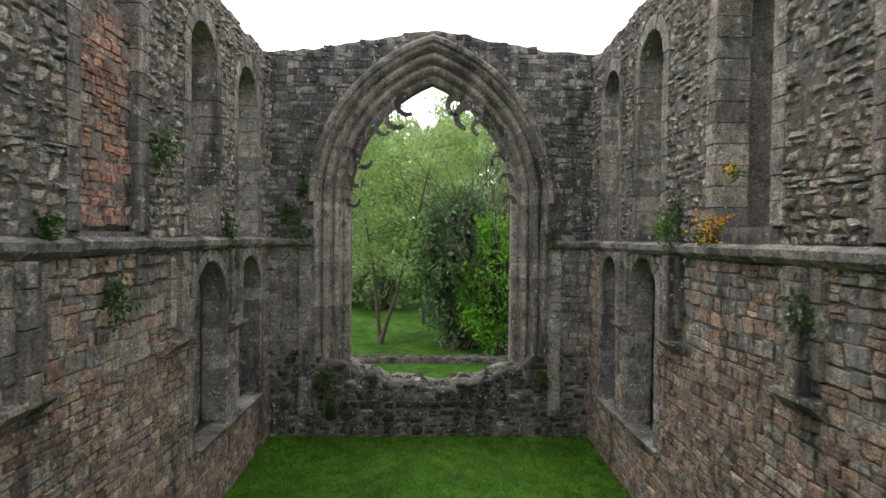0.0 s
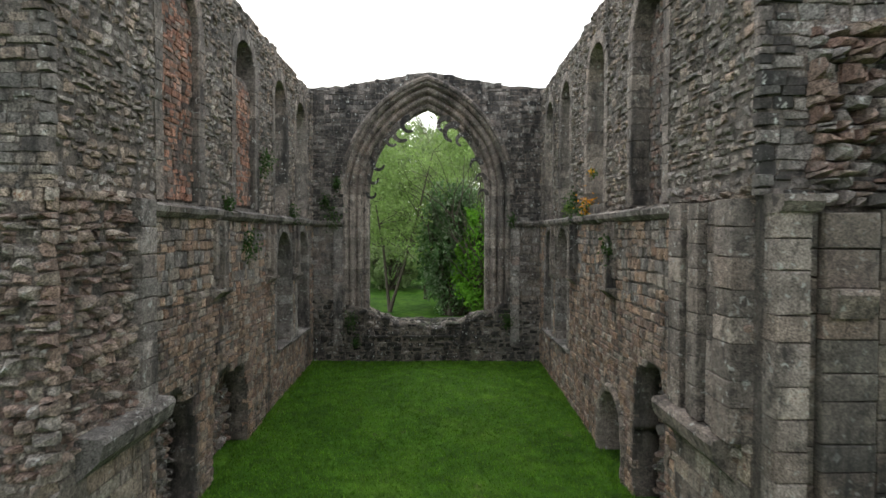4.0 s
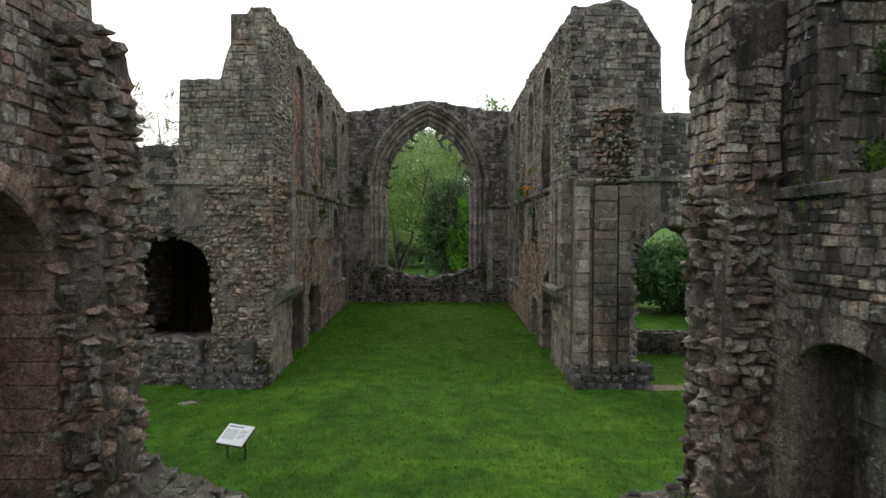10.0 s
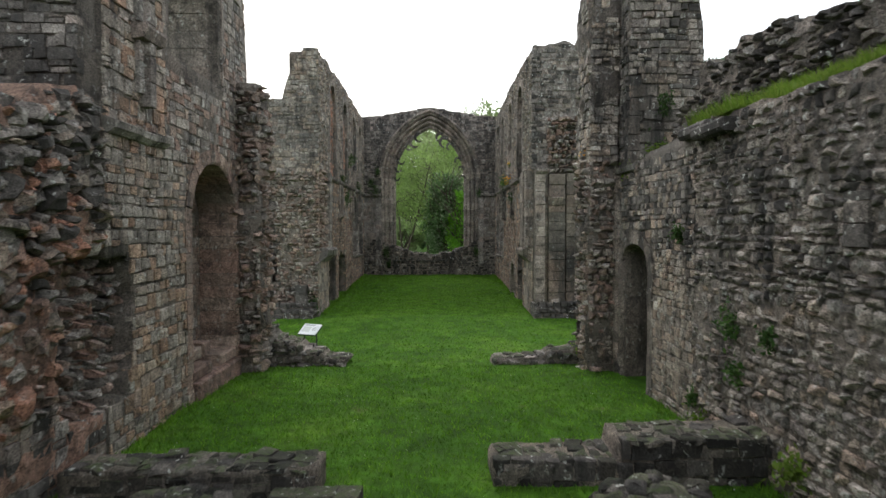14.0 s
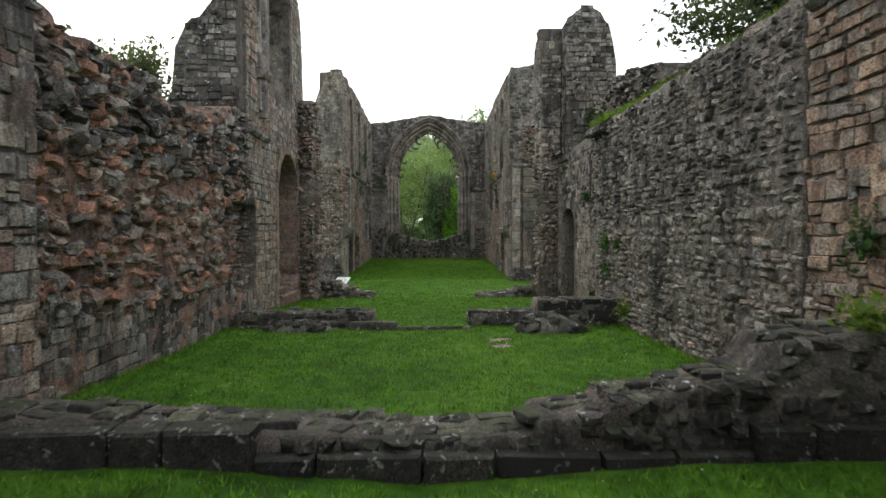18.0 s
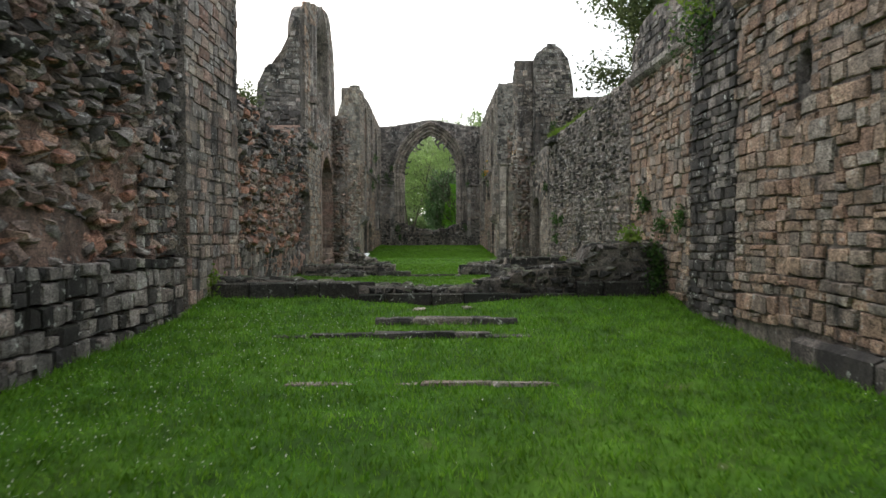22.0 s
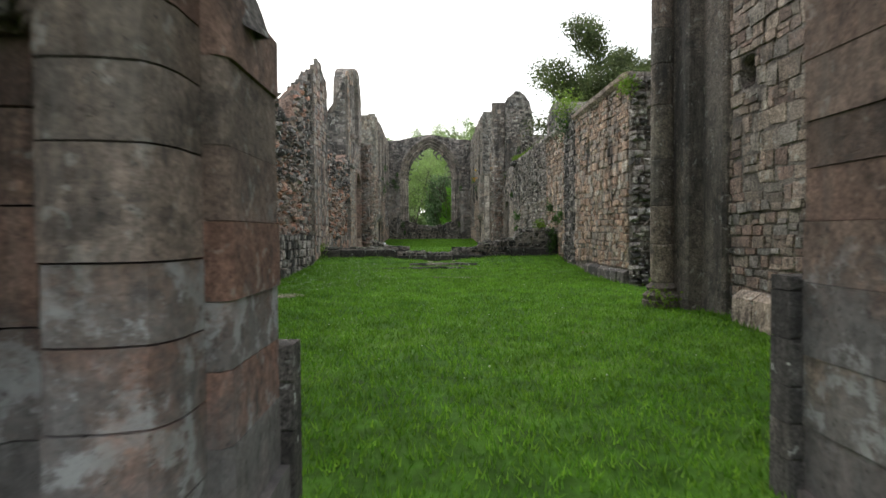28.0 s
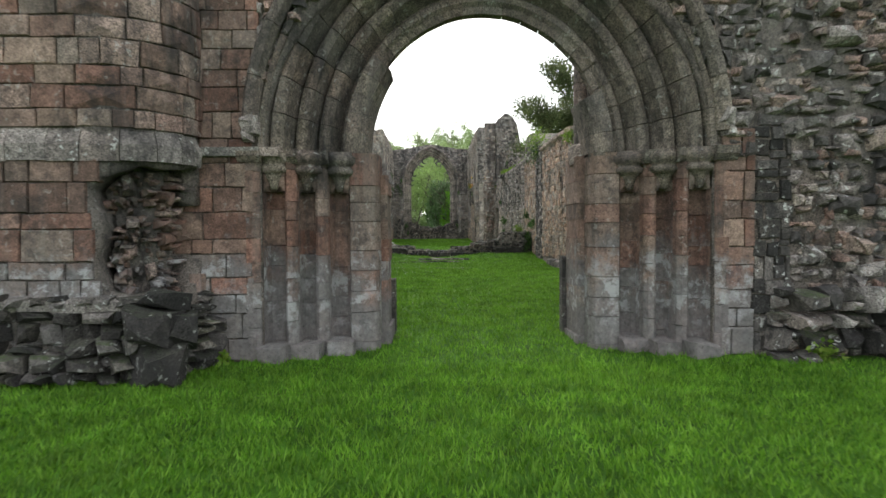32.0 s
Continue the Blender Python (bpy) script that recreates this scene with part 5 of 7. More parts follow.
s2 = face_sdf(-39.1, -29.6, top_s2)
lay(f_s2, courses(s2, -39.1, -29.6, -0.8, 2.0, 0.17, 0.29, 250), wall_nave_s2, ["grey", "pale", "buff", "grey"], style="rubble", tilt=4, proud=0.025, wild=0.03, near=(-39, -29.6, -0.8, 2), seed=250)
lay(f_s2, courses(s2, -39.1, -29.6, 2.0, 5.9, 0.16, 0.28, 251), wall_nave_s2, ["grey", "black", "pale", "grey"], style="rubble", tilt=4, proud=0.025, wild=0.03, near=(-39, -29.6, 2, 5), seed=251)
wall_s_back, f_sb, d_sb = masonry("wall_nave_south_upper", "dark rubble upper wall set back behind a grassy ledge", "S", 5.45, -39.0, -27.2, ragged([(-39.0, 4.75), (-37.3, 4.9), (-36, 5.05), (-33.1, 5.15), (-32.9, 5.55), (-31.5, 5.9), (-30.0, 6.05), (-29.2, 5.8), (-28.4, 5.55), (-27.2, 5.3)], 55, 0.14), 0.9, seed=56, rough=0.08)
lay(f_sb, courses(d_sb, -39.0, -27.2, 4.3, 6.4, 0.13, 0.27, 255), wall_s_back, ["black", "mossy", "black", "grey"], style="rubble", proud=0.06, wild=0.07, tilt=6, near=(-33, -28, 4.4, 6), seed=255, limit=70)
for i, (s0, s1_) in enumerate(((-31.0, -29.9), (-30.3, -29.2))):
    sh = Shape()
    boxed(sh, f_s2, s0 + i * 0.05, s1_, 4.42 + 0.1 * i, 4.62 + 0.1 * i, -0.2, 0.26 - 0.08 * i, 0.05)
    part("ledge_stone", sh, STONE_1["black"], wall_nave_s2)
pilaster(f_s2, wall_nave_s2, "black", -33.75, -33.35, 2.75, 3.35, 0.05, 0.3, 253)

PUT = gash(-45.6, 0.14, 2.85, 3.3, 40, 0.02)
STRIP = lambda s, v: np.abs(s + 43.15) - 0.8
s3 = face_sdf(-49.3, -39.1, top_s3, clear([PUT], 0.02) + [STRIP])
s3_strip = face_sdf(-43.95, -42.35, top_s3)
lay(f_s3, courses(s3, -49.3, -39.1, -0.25, 2.2, 0.24, 0.36, 260), wall_nave_s3, ["buff", "tan", "buff", "tan"], proud=0.05, wild=0.04, near=(-47.5, -39.1, -0.3, 2.2), seed=260)
lay(f_s3, courses(s3, -49.3, -39.1, 2.2, 4.4, 0.22, 0.34, 261), wall_nave_s3, ["buff", "tan", "tan", "buff"], proud=0.05, wild=0.04, near=(-47, -39.1, 2.2, 4.4), seed=261)
lay(f_s3, courses(s3, -49.3, -39.1, 4.55, 6.2, 0.22, 0.36, 262), wall_nave_s3, ["black", "grey"], proud=0.02, wild=0.03, near=(-44, -39, 4.5, 6), seed=262, limit=50)
lay(f_s3, courses(s3_strip, -43.95, -42.35, -0.6, 5.2, 0.19, 0.34, 263), wall_nave_s3, ["black", "black", "grey"], proud=0.07, wild=0.03, near=(-44, -42, 0, 4.4), seed=263, limit=80)
moulding(f_s3, wall_nave_s3, "buff", -49.3, -44.0, 4.48, STRING, seed=264)
moulding(f_s3, wall_nave_s3, "grey", -42.3, -39.2, 4.5, STRING, seed=265)
moulding(f_s3, wall_nave_s3, "black", -49.3, -45.6, -0.36, [(-0.5, -0.1), (-0.5, 0.14), (0.02, 0.14), (0.08, 0.02), (0.08, -0.1)], 0.8, "plinth_stone", 266)
face_end = Face("W", -49.4)
end_top = ragged([(4.9, 4.5), (6.8, 4.3)], 35, 0.2)
lay(face_end, courses(face_sdf(4.95, 6.7, end_top), 4.95, 6.7, -0.7, 5.0, 0.18, 0.3, 267, spread=0.4), wall_nave_s3, ["black", "grey", "grey"], style="rubble", proud=0.1, wild=0.09, tilt=8, near=(4.9, 6.8, -0.5, 4), seed=267, limit=120)

HOLE_T = gash(-54.65, 0.24, 2.85, 3.4, 41, 0.05)
s5 = face_sdf(-60.5, -53.2, ragged([(-61, 7.8), (-53, 7.4)], 23), clear([HOLE_T], 0.02))
lay(f_s5, courses(s5, -60.5, -53.2, -0.4, 1.0, 0.2, 0.34, 270), wall_nave_s5, ["buff", "grey", "red"], proud=0.04, wild=0.03, near=(-58, -53.2, -0.4, 1), seed=270, limit=120)
lay(f_s5, courses(s5, -60.5, -53.2, 1.0, 7.9, 0.3, 0.46, 271), wall_nave_s5, ["red", "buff", "buff"], proud=0.03, wild=0.02, near=(-58, -53.2, 1, 6), seed=271)
moulding(f_s5, wall_nave_s5, "buff", -60.4, -54.6, -0.35, [(-0.5, -0.1), (-0.5, 0.2), (0.0, 0.18), (0.1, 0.04), (0.1, -0.1)], 0.8, "plinth_stone", 272)


# ---------------------------------------------------------------- clustered shafts of the tower arch
def tube(shape, pts, radii, sides=12, cap=True):
    pts = np.asarray(pts, float)
    rings = []
    for i, p in enumerate(pts):
        a = pts[min(i + 1, len(pts) - 1)] - pts[max(i - 1, 0)]
        a = a / (np.linalg.norm(a) + 1e-9)
        x = np.cross(a, (0.0, 1.0, 0.0) if abs(a[1]) < 0.9 else (1.0, 0.0, 0.0))
        x /= np.linalg.norm(x)
        y = np.cross(a, x)
        t = np.arange(sides) * 2 * math.pi / sides
        rings.append(p + radii[i] * (np.cos(t)[:, None] * x + np.sin(t)[:, None] * y))
    n = len(pts)
    f = [(i * sides + j, i * sides + (j + 1) % sides, (i + 1) * sides + (j + 1) % sides, (i + 1) * sides + j) for i in range(n - 1) for j in range(sides)]
    if cap:
        f += [tuple(range(sides))[::-1], tuple((n - 1) * sides + j for j in range(sides))]
    shape.add(np.concatenate(rings), f)


def shaft(parent, x, y, z0, z1, r, tone, drum=0.85, seed=0):
    """A round shaft of drums between a moulded base, a ring and a capital."""
    rnd = np.random.RandomState(seed)
    z = z0 + 0.45
    sh = Shape()
    tube(sh, [(x, y, z0 - 0.3), (x, y, z0 + 0.12), (x, y, z0 + 0.14), (x, y, z0 + 0.22), (x, y, z0 + 0.30), (x, y, z0 + 0.36), (x, y, z0 + 0.45)], [r * 1.75, r * 1.75, r * 1.6, r * 1.7, r * 1.25, r * 1.4, r], 16)
    part("base", sh, STONE_1[tone], parent, smooth=False)
    while z < z1 - 0.5:
        e = min(z + drum * rnd.uniform(0.7, 1.3), z1 - 0.4)
        sh = Shape()
        w = rnd.uniform(-0.006, 0.006)
        tube(sh, [(x, y, z + 0.004), (x, y, z + 0.02), (x, y, e - 0.02), (x, y, e - 0.004)], [r - 0.012 + w, r + w, r + w, r - 0.012 + w], 16)
        part("drum", sh, STONE_1[tone], parent, smooth=False)
        z = e
    sh = Shape()
    tube(sh, [(x, y, z1 - 0.41), (x, y, z1 - 0.36), (x, y, z1 - 0.34), (x, y, z1 - 0.12), (x, y, z1 - 0.1), (x, y, z1)], [r, r * 1.25, r, r * 1.6, r * 1.9, r * 1.9], 16)
    part("capital", sh, STONE_1[tone], parent, smooth=False)


def respond(name, side, tone):
    ob = thing(name, (side * 4.7, -52.3, -0.8), "tall clustered respond of grey-brown round shafts on moulded bases", "pillar", "tower arch responds")
    inv = Matrix.Translation((-side * 4.7, 52.3, 0.8))
    before = set(bpy.data.objects)
    sh = Shape()
    face = Face("W", -53.3)
    boxed(sh, face, *sorted((side * 4.72, side * 6.6)), -1.0, 7.4, -0.6, 0.1, 0.04)
    boxed(sh, face, *sorted((side * 5.0, side * 6.6)), -1.0, 7.2, 0.0, 0.85, 0.05)
    part("backing", sh, STONE_1[tone], ob)
    for i, (x, y, r) in enumerate(((4.5, -52.85, 0.2), (5.1, -52.45, 0.23), (4.8, -52.62, 0.1), (5.42, -52.0, 0.19))):
        shaft(ob, side * x, y, -0.72, 6.5, r, tone, seed=i + 5)
    for o in set(bpy.data.objects) - before:
        o.matrix_basis = inv
    return ob


respond("clustered_pillar", 1, "archivolt").location.x -= 0.12
for o in [respond("clustered_pillar", -1, "archivolt")]:
    o.location.x += 0.82
    o.location.y += 0.55

# ---------------------------------------------------------------- west front
# head: rolls and hollows between the orders
HEAD_W = [(0.0, -1.05), (0.0, -0.86), (0.10, -0.84), (0.16, -0.78), (0.24, -0.78), (0.29, -0.86), (0.34, -0.72), (0.40, -0.58), (0.48, -0.54), (0.55, -0.57), (0.59, -0.66), (0.64, -0.50), (0.69, -0.36), (0.77, -0.33), (0.84, -0.36), (0.87, -0.45), (0.92, -0.28), (0.97, -0.12), (1.04, -0.06), (1.12, -0.08), (1.16, -0.16), (1.20, 0.0), (1.27, 0.02), (1.27, -1.05)]
arch_ring(f_w, wall_west, "archivolt", [(0.05, -1.04), (0.05, -1.0), (1.22, -0.32), (1.22, -1.04)], 0.74, 1.87, 1.95, 2.0, 2.12, step=2.0, gap=0.0, wear=0.0, name="arch_core")
arch_ring(f_w, wall_west, "archivolt", HEAD_W, 0.74, 1.87, 1.95, 2.0, 2.12, seed=300, step=0.36, wear=0.012, gap=0.005)
arch_ring(f_w, wall_west, "archivolt", [(1.25, -0.05), (1.25, 0.06), (1.32, 0.15), (1.42, 0.16), (1.48, 0.06), (1.48, -0.05)], 0.74, 1.87, 1.9, 2.2, 2.0, seed=301, step=0.5, name="hood_stone", jambs=False, gap=0.003)
# what is left of the broken inner order
for sgn, to, half_i in ((-1, 0.42, 1.73), (1, 0.34, 1.57)):
    arch_ring(f_w, wall_west, "archivolt", [(0.0, -1.3), (0.0, -0.74), (0.05, -0.62), (0.16, -0.56), (0.33, -0.6), (0.36, -1.3)], 0.74, half_i, 1.95, 2.0, half_i + 0.29, seed=303 + sgn, step=0.3, wear=0.012, gap=0.003, side=(sgn,), f_to=to)
w_sdf = face_sdf(-11.9, 11.9, top_w, [arch(0.74, 3.14, -1.6, 1.75, 3.16), grown(PORTAL, -0.12)])


def column(shape, face, c, sgn, plan, v0, v1):
    """An upright stone with a plan [(distance from the opening's middle, depth), ...]."""
    p = np.array([(face.side * (c + sgn * (1.47 + a)), d, v) for v in (v0, v1) for a, d in plan])
    k = len(plan)
    f = [(i, (i + 1) % k, k + (i + 1) % k, k + i) for i in range(k)] + [tuple(range(k))[::-1], tuple(range(k, 2 * k))]
    if sgn * face.side > 0:
        f = [g[::-1] for g in f]
    shape.add(face.at(p[:, 0], p[:, 1], p[:, 2]), f)


BROAD = [(0.10, -1.3), (0.10, -0.76), (0.125, -0.66), (0.16, -0.61), (0.30, -0.565), (0.46, -0.555), (0.51, -0.57), (0.53, -0.62), (0.53, -1.3)]
NOOKS = [[(0.53, -0.60), (0.545, -0.74), (0.60, -0.79), (0.76, -0.78), (0.80, -0.72), (0.81, -0.58)], [(0.98, -0.38), (0.99, -0.50), (1.03, -0.56), (1.17, -0.55), (1.205, -0.48), (1.21, -0.34)], [(1.36, -0.16), (1.37, -0.28), (1.41, -0.34), (1.60, -0.33), (1.64, -0.26), (1.65, -0.10)]]
FILLETS = [[(0.81, -0.54), (0.82, -0.44), (0.87, -0.37), (0.94, -0.35), (0.98, -0.38)], [(1.21, -0.32), (1.22, -0.22), (1.27, -0.15), (1.33, -0.13), (1.36, -0.16)], [(1.65, -0.08), (1.67, -0.01), (1.72, 0.012), (1.85, 0.012)]]
closed = lambda line: [(line[0][0], -1.3)] + line + [(line[-1][0], -1.3)]


def portal_courses(sgn, plan, v0, v1, seed, high=0.34, name="jamb_stone"):
    r, v = np.random.RandomState(seed), v0
    while v < v1 - 0.02:
        e = v + high * r.uniform(0.65, 1.35)
        e = v1 if v1 - e < 0.12 else e
        out = r.uniform(-0.013, 0.013)
        sh = Shape()
        column(sh, f_w, 0.74, sgn, [(a, d + (out if d > -1.2 else 0)) for a, d in plan], v + 0.005, e - 0.004)
        part(name, sh, STONE_1["portal"], wall_west)
        v = e


for sgn in (-1, 1):
    portal_courses(sgn, BROAD, -1.2, 2.0, 310 + sgn, 0.36)
    for k, line in enumerate(NOOKS):
        portal_courses(sgn, closed(line), -1.2, 1.42, 313 + k + 5 * sgn, 0.42, "nook_stone")
        # the nook closes in an arched hollow below its capital
        m, deep = (line[0][0] + line[-1][0]) / 2, line[2][1]
        front = (line[0][1] + line[-1][1]) / 2
        sh = Shape()
        for q in range(4):
            f = (q + 1) / 4.0
            column(sh, f_w, 0.74, sgn, [(line[0][0], -1.3), (line[0][0], front), (m - (m - line[0][0]) * (1 - f ** 2) ** 0.5, front), (m, deep + (front - deep) * f), (m + (m - line[0][0]) * (1 - f ** 2) ** 0.5, front), (line[-1][0], front), (line[-1][0], -1.3)] if f < 1 else closed([(line[0][0], front), (line[-1][0], front)]), 1.42 + 0.035 * q, 1.42 + 0.035 * (q + 1) if q < 3 else 2.0)
        part("nook_head", sh, STONE_1["portal"], wall_west)
        x, y = 0.74 + sgn * (1.47 + m), -62.25 - front + 0.03
        worn = (0.8 if sgn < 0 else 0.92) if k == 2 else 1.0
        sh = Shape()
        zs = (1.44, 1.50, 1.57, 1.63, 1.665, 1.68, 1.72, 1.755, 1.775, 1.80, 1.83, 1.87, 1.93, 1.955, 2.0)
        rs = (0.04, 0.065, 0.085, 0.115, 0.15, 0.205, 0.23, 0.215, 0.19, 0.20, 0.235, 0.255, 0.255, 0.215, 0.2)
        tube(sh, [(x, y, z) for z in zs], [q * (worn if z > 1.66 else 1.0) for q, z in zip(rs, zs)], 18)
        part("capital", sh, STONE_1["archivolt"], wall_west, smooth=True)
        # worn base stone at the foot
        st = new("plinth_block", block_mesh("coursed", (k * 3 + sgn) % 12, "portal"))
        st.parent = wall_west
        st.matrix_basis = pose(x, y - 0.03, -0.95, 0, 0, 5 * sgn * k) @ Matrix.Diagonal((-0.42, -0.5, 0.5, 1))
    for k, line in enumerate(FILLETS):
        portal_courses(sgn, closed(line), -1.2, 2.0, 320 + k + 5 * sgn, 0.34)
    # the abacus runs round between the capitals
    for a, b, d in ((0.10, 0.56, -0.55), (0.78, 1.0, -0.34), (1.18, 1.38, -0.12), (1.62, 1.95, 0.05)):
        c0, c1 = 0.74 + sgn * (1.47 + a), 0.74 + sgn * (1.47 + b)
        if a > 0.5:
            moulding(f_w, wall_west, "archivolt", min(c0, c1), max(c0, c1), 1.92, [(-0.12, -1.2), (-0.11, d - 0.02), (-0.03, d + 0.05), (0.08, d + 0.07), (0.11, -1.2)], 3.0, "abacus", 320)
    # rear jamb of the passage, broken off at the top
    r, v, top_j = np.random.RandomState(330 + sgn), -1.2, 1.72 if sgn < 0 else 2.0
    while v < top_j - 0.02:
        e = v + r.uniform(0.24, 0.42)
        e = top_j if top_j - e < 0.14 else e
        sh = Shape()
        w = r.uniform(-0.012, 0.012) + (0.04 if e < -0.5 else 0.0)
        column(sh, f_w, 0.74, sgn, [(-w, -1.8), (-w, -1.04), (0.04 - w, -0.99), (0.2, -0.99), (1.6, -1.1), (1.6, -1.8)], v + 0.002, e - 0.002)
        part("jamb_stone", sh, STONE_1["portal"], wall_west)
        v = e
    for k in range(5):
        st = new("loose_stone", block_mesh("rubble", (k * 3 + sgn) % 14, "grey"))
        st.parent = wall_west
        st.matrix_basis = pose(0.74 + sgn * (1.55 + 0.09 * k), -61.25 + 0.5 + r.uniform(-0.3, 0.2), top_j + 0.02 + 0.05 * r.rand(), 90, 0, r.uniform(-30, 30)) @ Matrix.Diagonal((0.28, 0.3, 0.2, 1))
    # stub of the door check
    v, top_c = -1.2, 0.06 if sgn < 0 else 0.42
    while v < top_c - 0.02:
        e = min(v + r.uniform(0.2, 0.34), top_c)
        sh = Shape()
        c0, c1 = 0.74 + sgn * 1.40, 0.74 + sgn * 1.75
        boxed(sh, f_w, min(c0, c1), max(c0, c1), v + 0.003, e - 0.003, -2.0, -1.79, 0.02)
        part("door_check", sh, STONE_1["black"], wall_west)
        v = e

lay(f_w, courses(w_sdf, -11.9, -2.4, -0.9, 7.6, 0.3, 0.5, 330, neat=True, gap=0.005), wall_west, ["portal"], style="ashlar", proud=0.012, wild=0.008, near=(-6, -2.3, -0.9, 4.4), seed=330)
lay(f_w, courses(w_sdf, 3.85, 4.4, -0.9, 1.9, 0.3, 0.5, 331, neat=True), wall_west, ["portal"], style="ashlar", proud=0.015, wild=0.006, near=(3.5, 4.5, -1, 2), seed=331)
lay(f_w, courses(w_sdf, -2.4, 4.4, 1.9, 7.6, 0.22, 0.34, 332), wall_west, ["grey", "black", "red", "black"], style="rubble", proud=0.04, wild=0.03, tilt=4, near=(-2.5, 4.4, 1.9, 6), seed=332, limit=150)
lay(f_w, courses(w_sdf, 4.4, 4.9, -0.9, 2.4, 0.3, 0.4, 336), wall_west, ["black", "pitch", "black"], proud=0.03, wild=0.02, near=(4.3, 5, -1, 2.4), seed=336)
rough_w = lambda x, v: np.maximum(w_sdf(x, v), np.where(v < 2.4, 4.9, 4.4) - x)
lay(f_w, courses(rough_w, 4.4, 11.9, -0.9, 7.6, 0.17, 0.28, 333, spread=0.45), wall_west, ["red", "grey", "dressed", "black"], style="rubble", proud=0.04, wild=0.06, tilt=12, near=(4.4, 8, -0.9, 4.4), seed=333, skip=0.15)
lay(f_w, scatter(rough_w, 4.4, 11.9, -0.6, 7.4, 8, 337, 0.15, 0.5), wall_west, ["grey", "red", "black", "grey"], style="rubble", proud=0.12, wild=0.1, tilt=16, near=(4.4, 8, -0.9, 4.4), seed=337, limit=80)
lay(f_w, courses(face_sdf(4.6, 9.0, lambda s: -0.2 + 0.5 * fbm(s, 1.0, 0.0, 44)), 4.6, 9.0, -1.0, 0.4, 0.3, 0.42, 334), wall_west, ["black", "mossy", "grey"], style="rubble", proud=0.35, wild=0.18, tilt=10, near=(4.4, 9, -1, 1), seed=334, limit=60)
moulding(f_w, wall_west, "grey", -3.2, -2.1, 1.95, [(-0.09, -0.1), (-0.07, 0.1), (0.04, 0.13), (0.08, -0.1)], seed=335)
# head stops of the hood
for sgn, z in ((-1, 2.28), (1, 2.34)):
    x = 0.74 + sgn * 3.22
    sh = Shape()
    for k, (w, h, d, o) in enumerate(((0.26, 0.26, 0.24, 0.0), (0.2, 0.2, 0.3, 0.08), (0.16, 0.14, 0.28, -0.13))):
        v, f = BLOCKS["rubble"][(k * 4 + 2 + sgn) % 14]
        sh.add(v * (w, d, h) * (1, -1, 1) + (x + 0.03 * k * sgn, -62.3, z + o), [g[::-1] for g in f])
    part("hood_stop", sh, STONE_1["grey"], wall_west)

# rounded buttress beside the doorway
but_top = ragged([(-6.2, 6.6), (-2.6, 6.4)], 50, 0.1)
TEAR = gash(-3.35, 0.72, 0.0, 1.7, 51, 0.5)
ROUND = Bend(-63.2, -4.12, 0.95)
buttress, f_b, d_b = masonry("west_buttress", "broad rounded red sandstone buttress with a torn corner and lichened plinth", "W", -63.2, -6.2, -2.63, but_top, 0.9, [], [TEAR], 0.4, seed=52, fill=MORTAR, bend=ROUND, inset=0.02)
b_sdf = face_sdf(-6.2, -2.63, but_top, clear([TEAR], 0.02))
lay(f_b, courses(b_sdf, -6.2, -2.63, 0.05, 1.72, 0.3, 0.52, 340, neat=True, gap=0.006), buttress, ["portal"], style="ashlar", proud=0.03, wild=0.012, near=(-6.2, -2.5, 0.0, 1.8), seed=340)
lay(f_b, courses(b_sdf, -6.2, -2.63, 2.12, 6.8, 0.27, 0.5, 341, neat=True, gap=0.006), buttress, ["portal", "portal", "red"], style="ashlar", proud=0.02, wild=0.012, near=(-6.2, -2.5, 2, 5), seed=341, limit=120)
moulding(f_b, buttress, "grey", -6.2, -2.75, 1.92, [(-0.2, -0.1), (-0.2, 0.07), (0.0, 0.08), (0.2, -0.02), (0.2, -0.1)], 0.36, "ledge_stone", 342)
moulding(f_b, buttress, "grey", -6.2, -3.75, 0.0, [(-0.1, -0.1), (-0.08, 0.12), (0.04, 0.14), (0.1, -0.02), (0.1, -0.1)], 0.5, "ledge_stone", 346)
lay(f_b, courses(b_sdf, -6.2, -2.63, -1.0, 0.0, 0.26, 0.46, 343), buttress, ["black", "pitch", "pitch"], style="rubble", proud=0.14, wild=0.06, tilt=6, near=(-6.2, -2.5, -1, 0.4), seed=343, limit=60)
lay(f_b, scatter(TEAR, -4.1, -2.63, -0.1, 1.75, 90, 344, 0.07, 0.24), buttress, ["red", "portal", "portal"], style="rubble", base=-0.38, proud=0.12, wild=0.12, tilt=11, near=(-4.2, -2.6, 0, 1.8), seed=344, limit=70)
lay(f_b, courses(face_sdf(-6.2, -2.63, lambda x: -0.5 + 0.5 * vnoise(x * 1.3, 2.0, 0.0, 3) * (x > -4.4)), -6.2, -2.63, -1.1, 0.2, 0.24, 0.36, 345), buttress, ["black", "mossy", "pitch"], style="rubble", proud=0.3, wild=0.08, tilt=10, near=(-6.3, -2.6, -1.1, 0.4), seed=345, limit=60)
for x, y, z, w, h, d, a, sd in ((-3.36, -63.3, -0.72, 0.66, 0.7, 0.7, 25, 3), (-3.42, -63.35, -0.22, 0.6, 0.42, 0.5, -12, 9), (-3.15, -63.15, -0.3, 0.4, 0.5, 0.5, 40, 12), (-3.3, -63.2, 0.06, 0.46, 0.2, 0.45, -20, 7)):
    fallen = new("fallen_block", block_mesh("rubble", sd, "pitch"))
    fallen.matrix_basis = pose(x, y, z, -8, 6, a) @ Matrix.Diagonal((w, -d, h, 1))
    tagged(fallen, "big black lichened stone leaning against the buttress foot", "stone", "fallen stones")

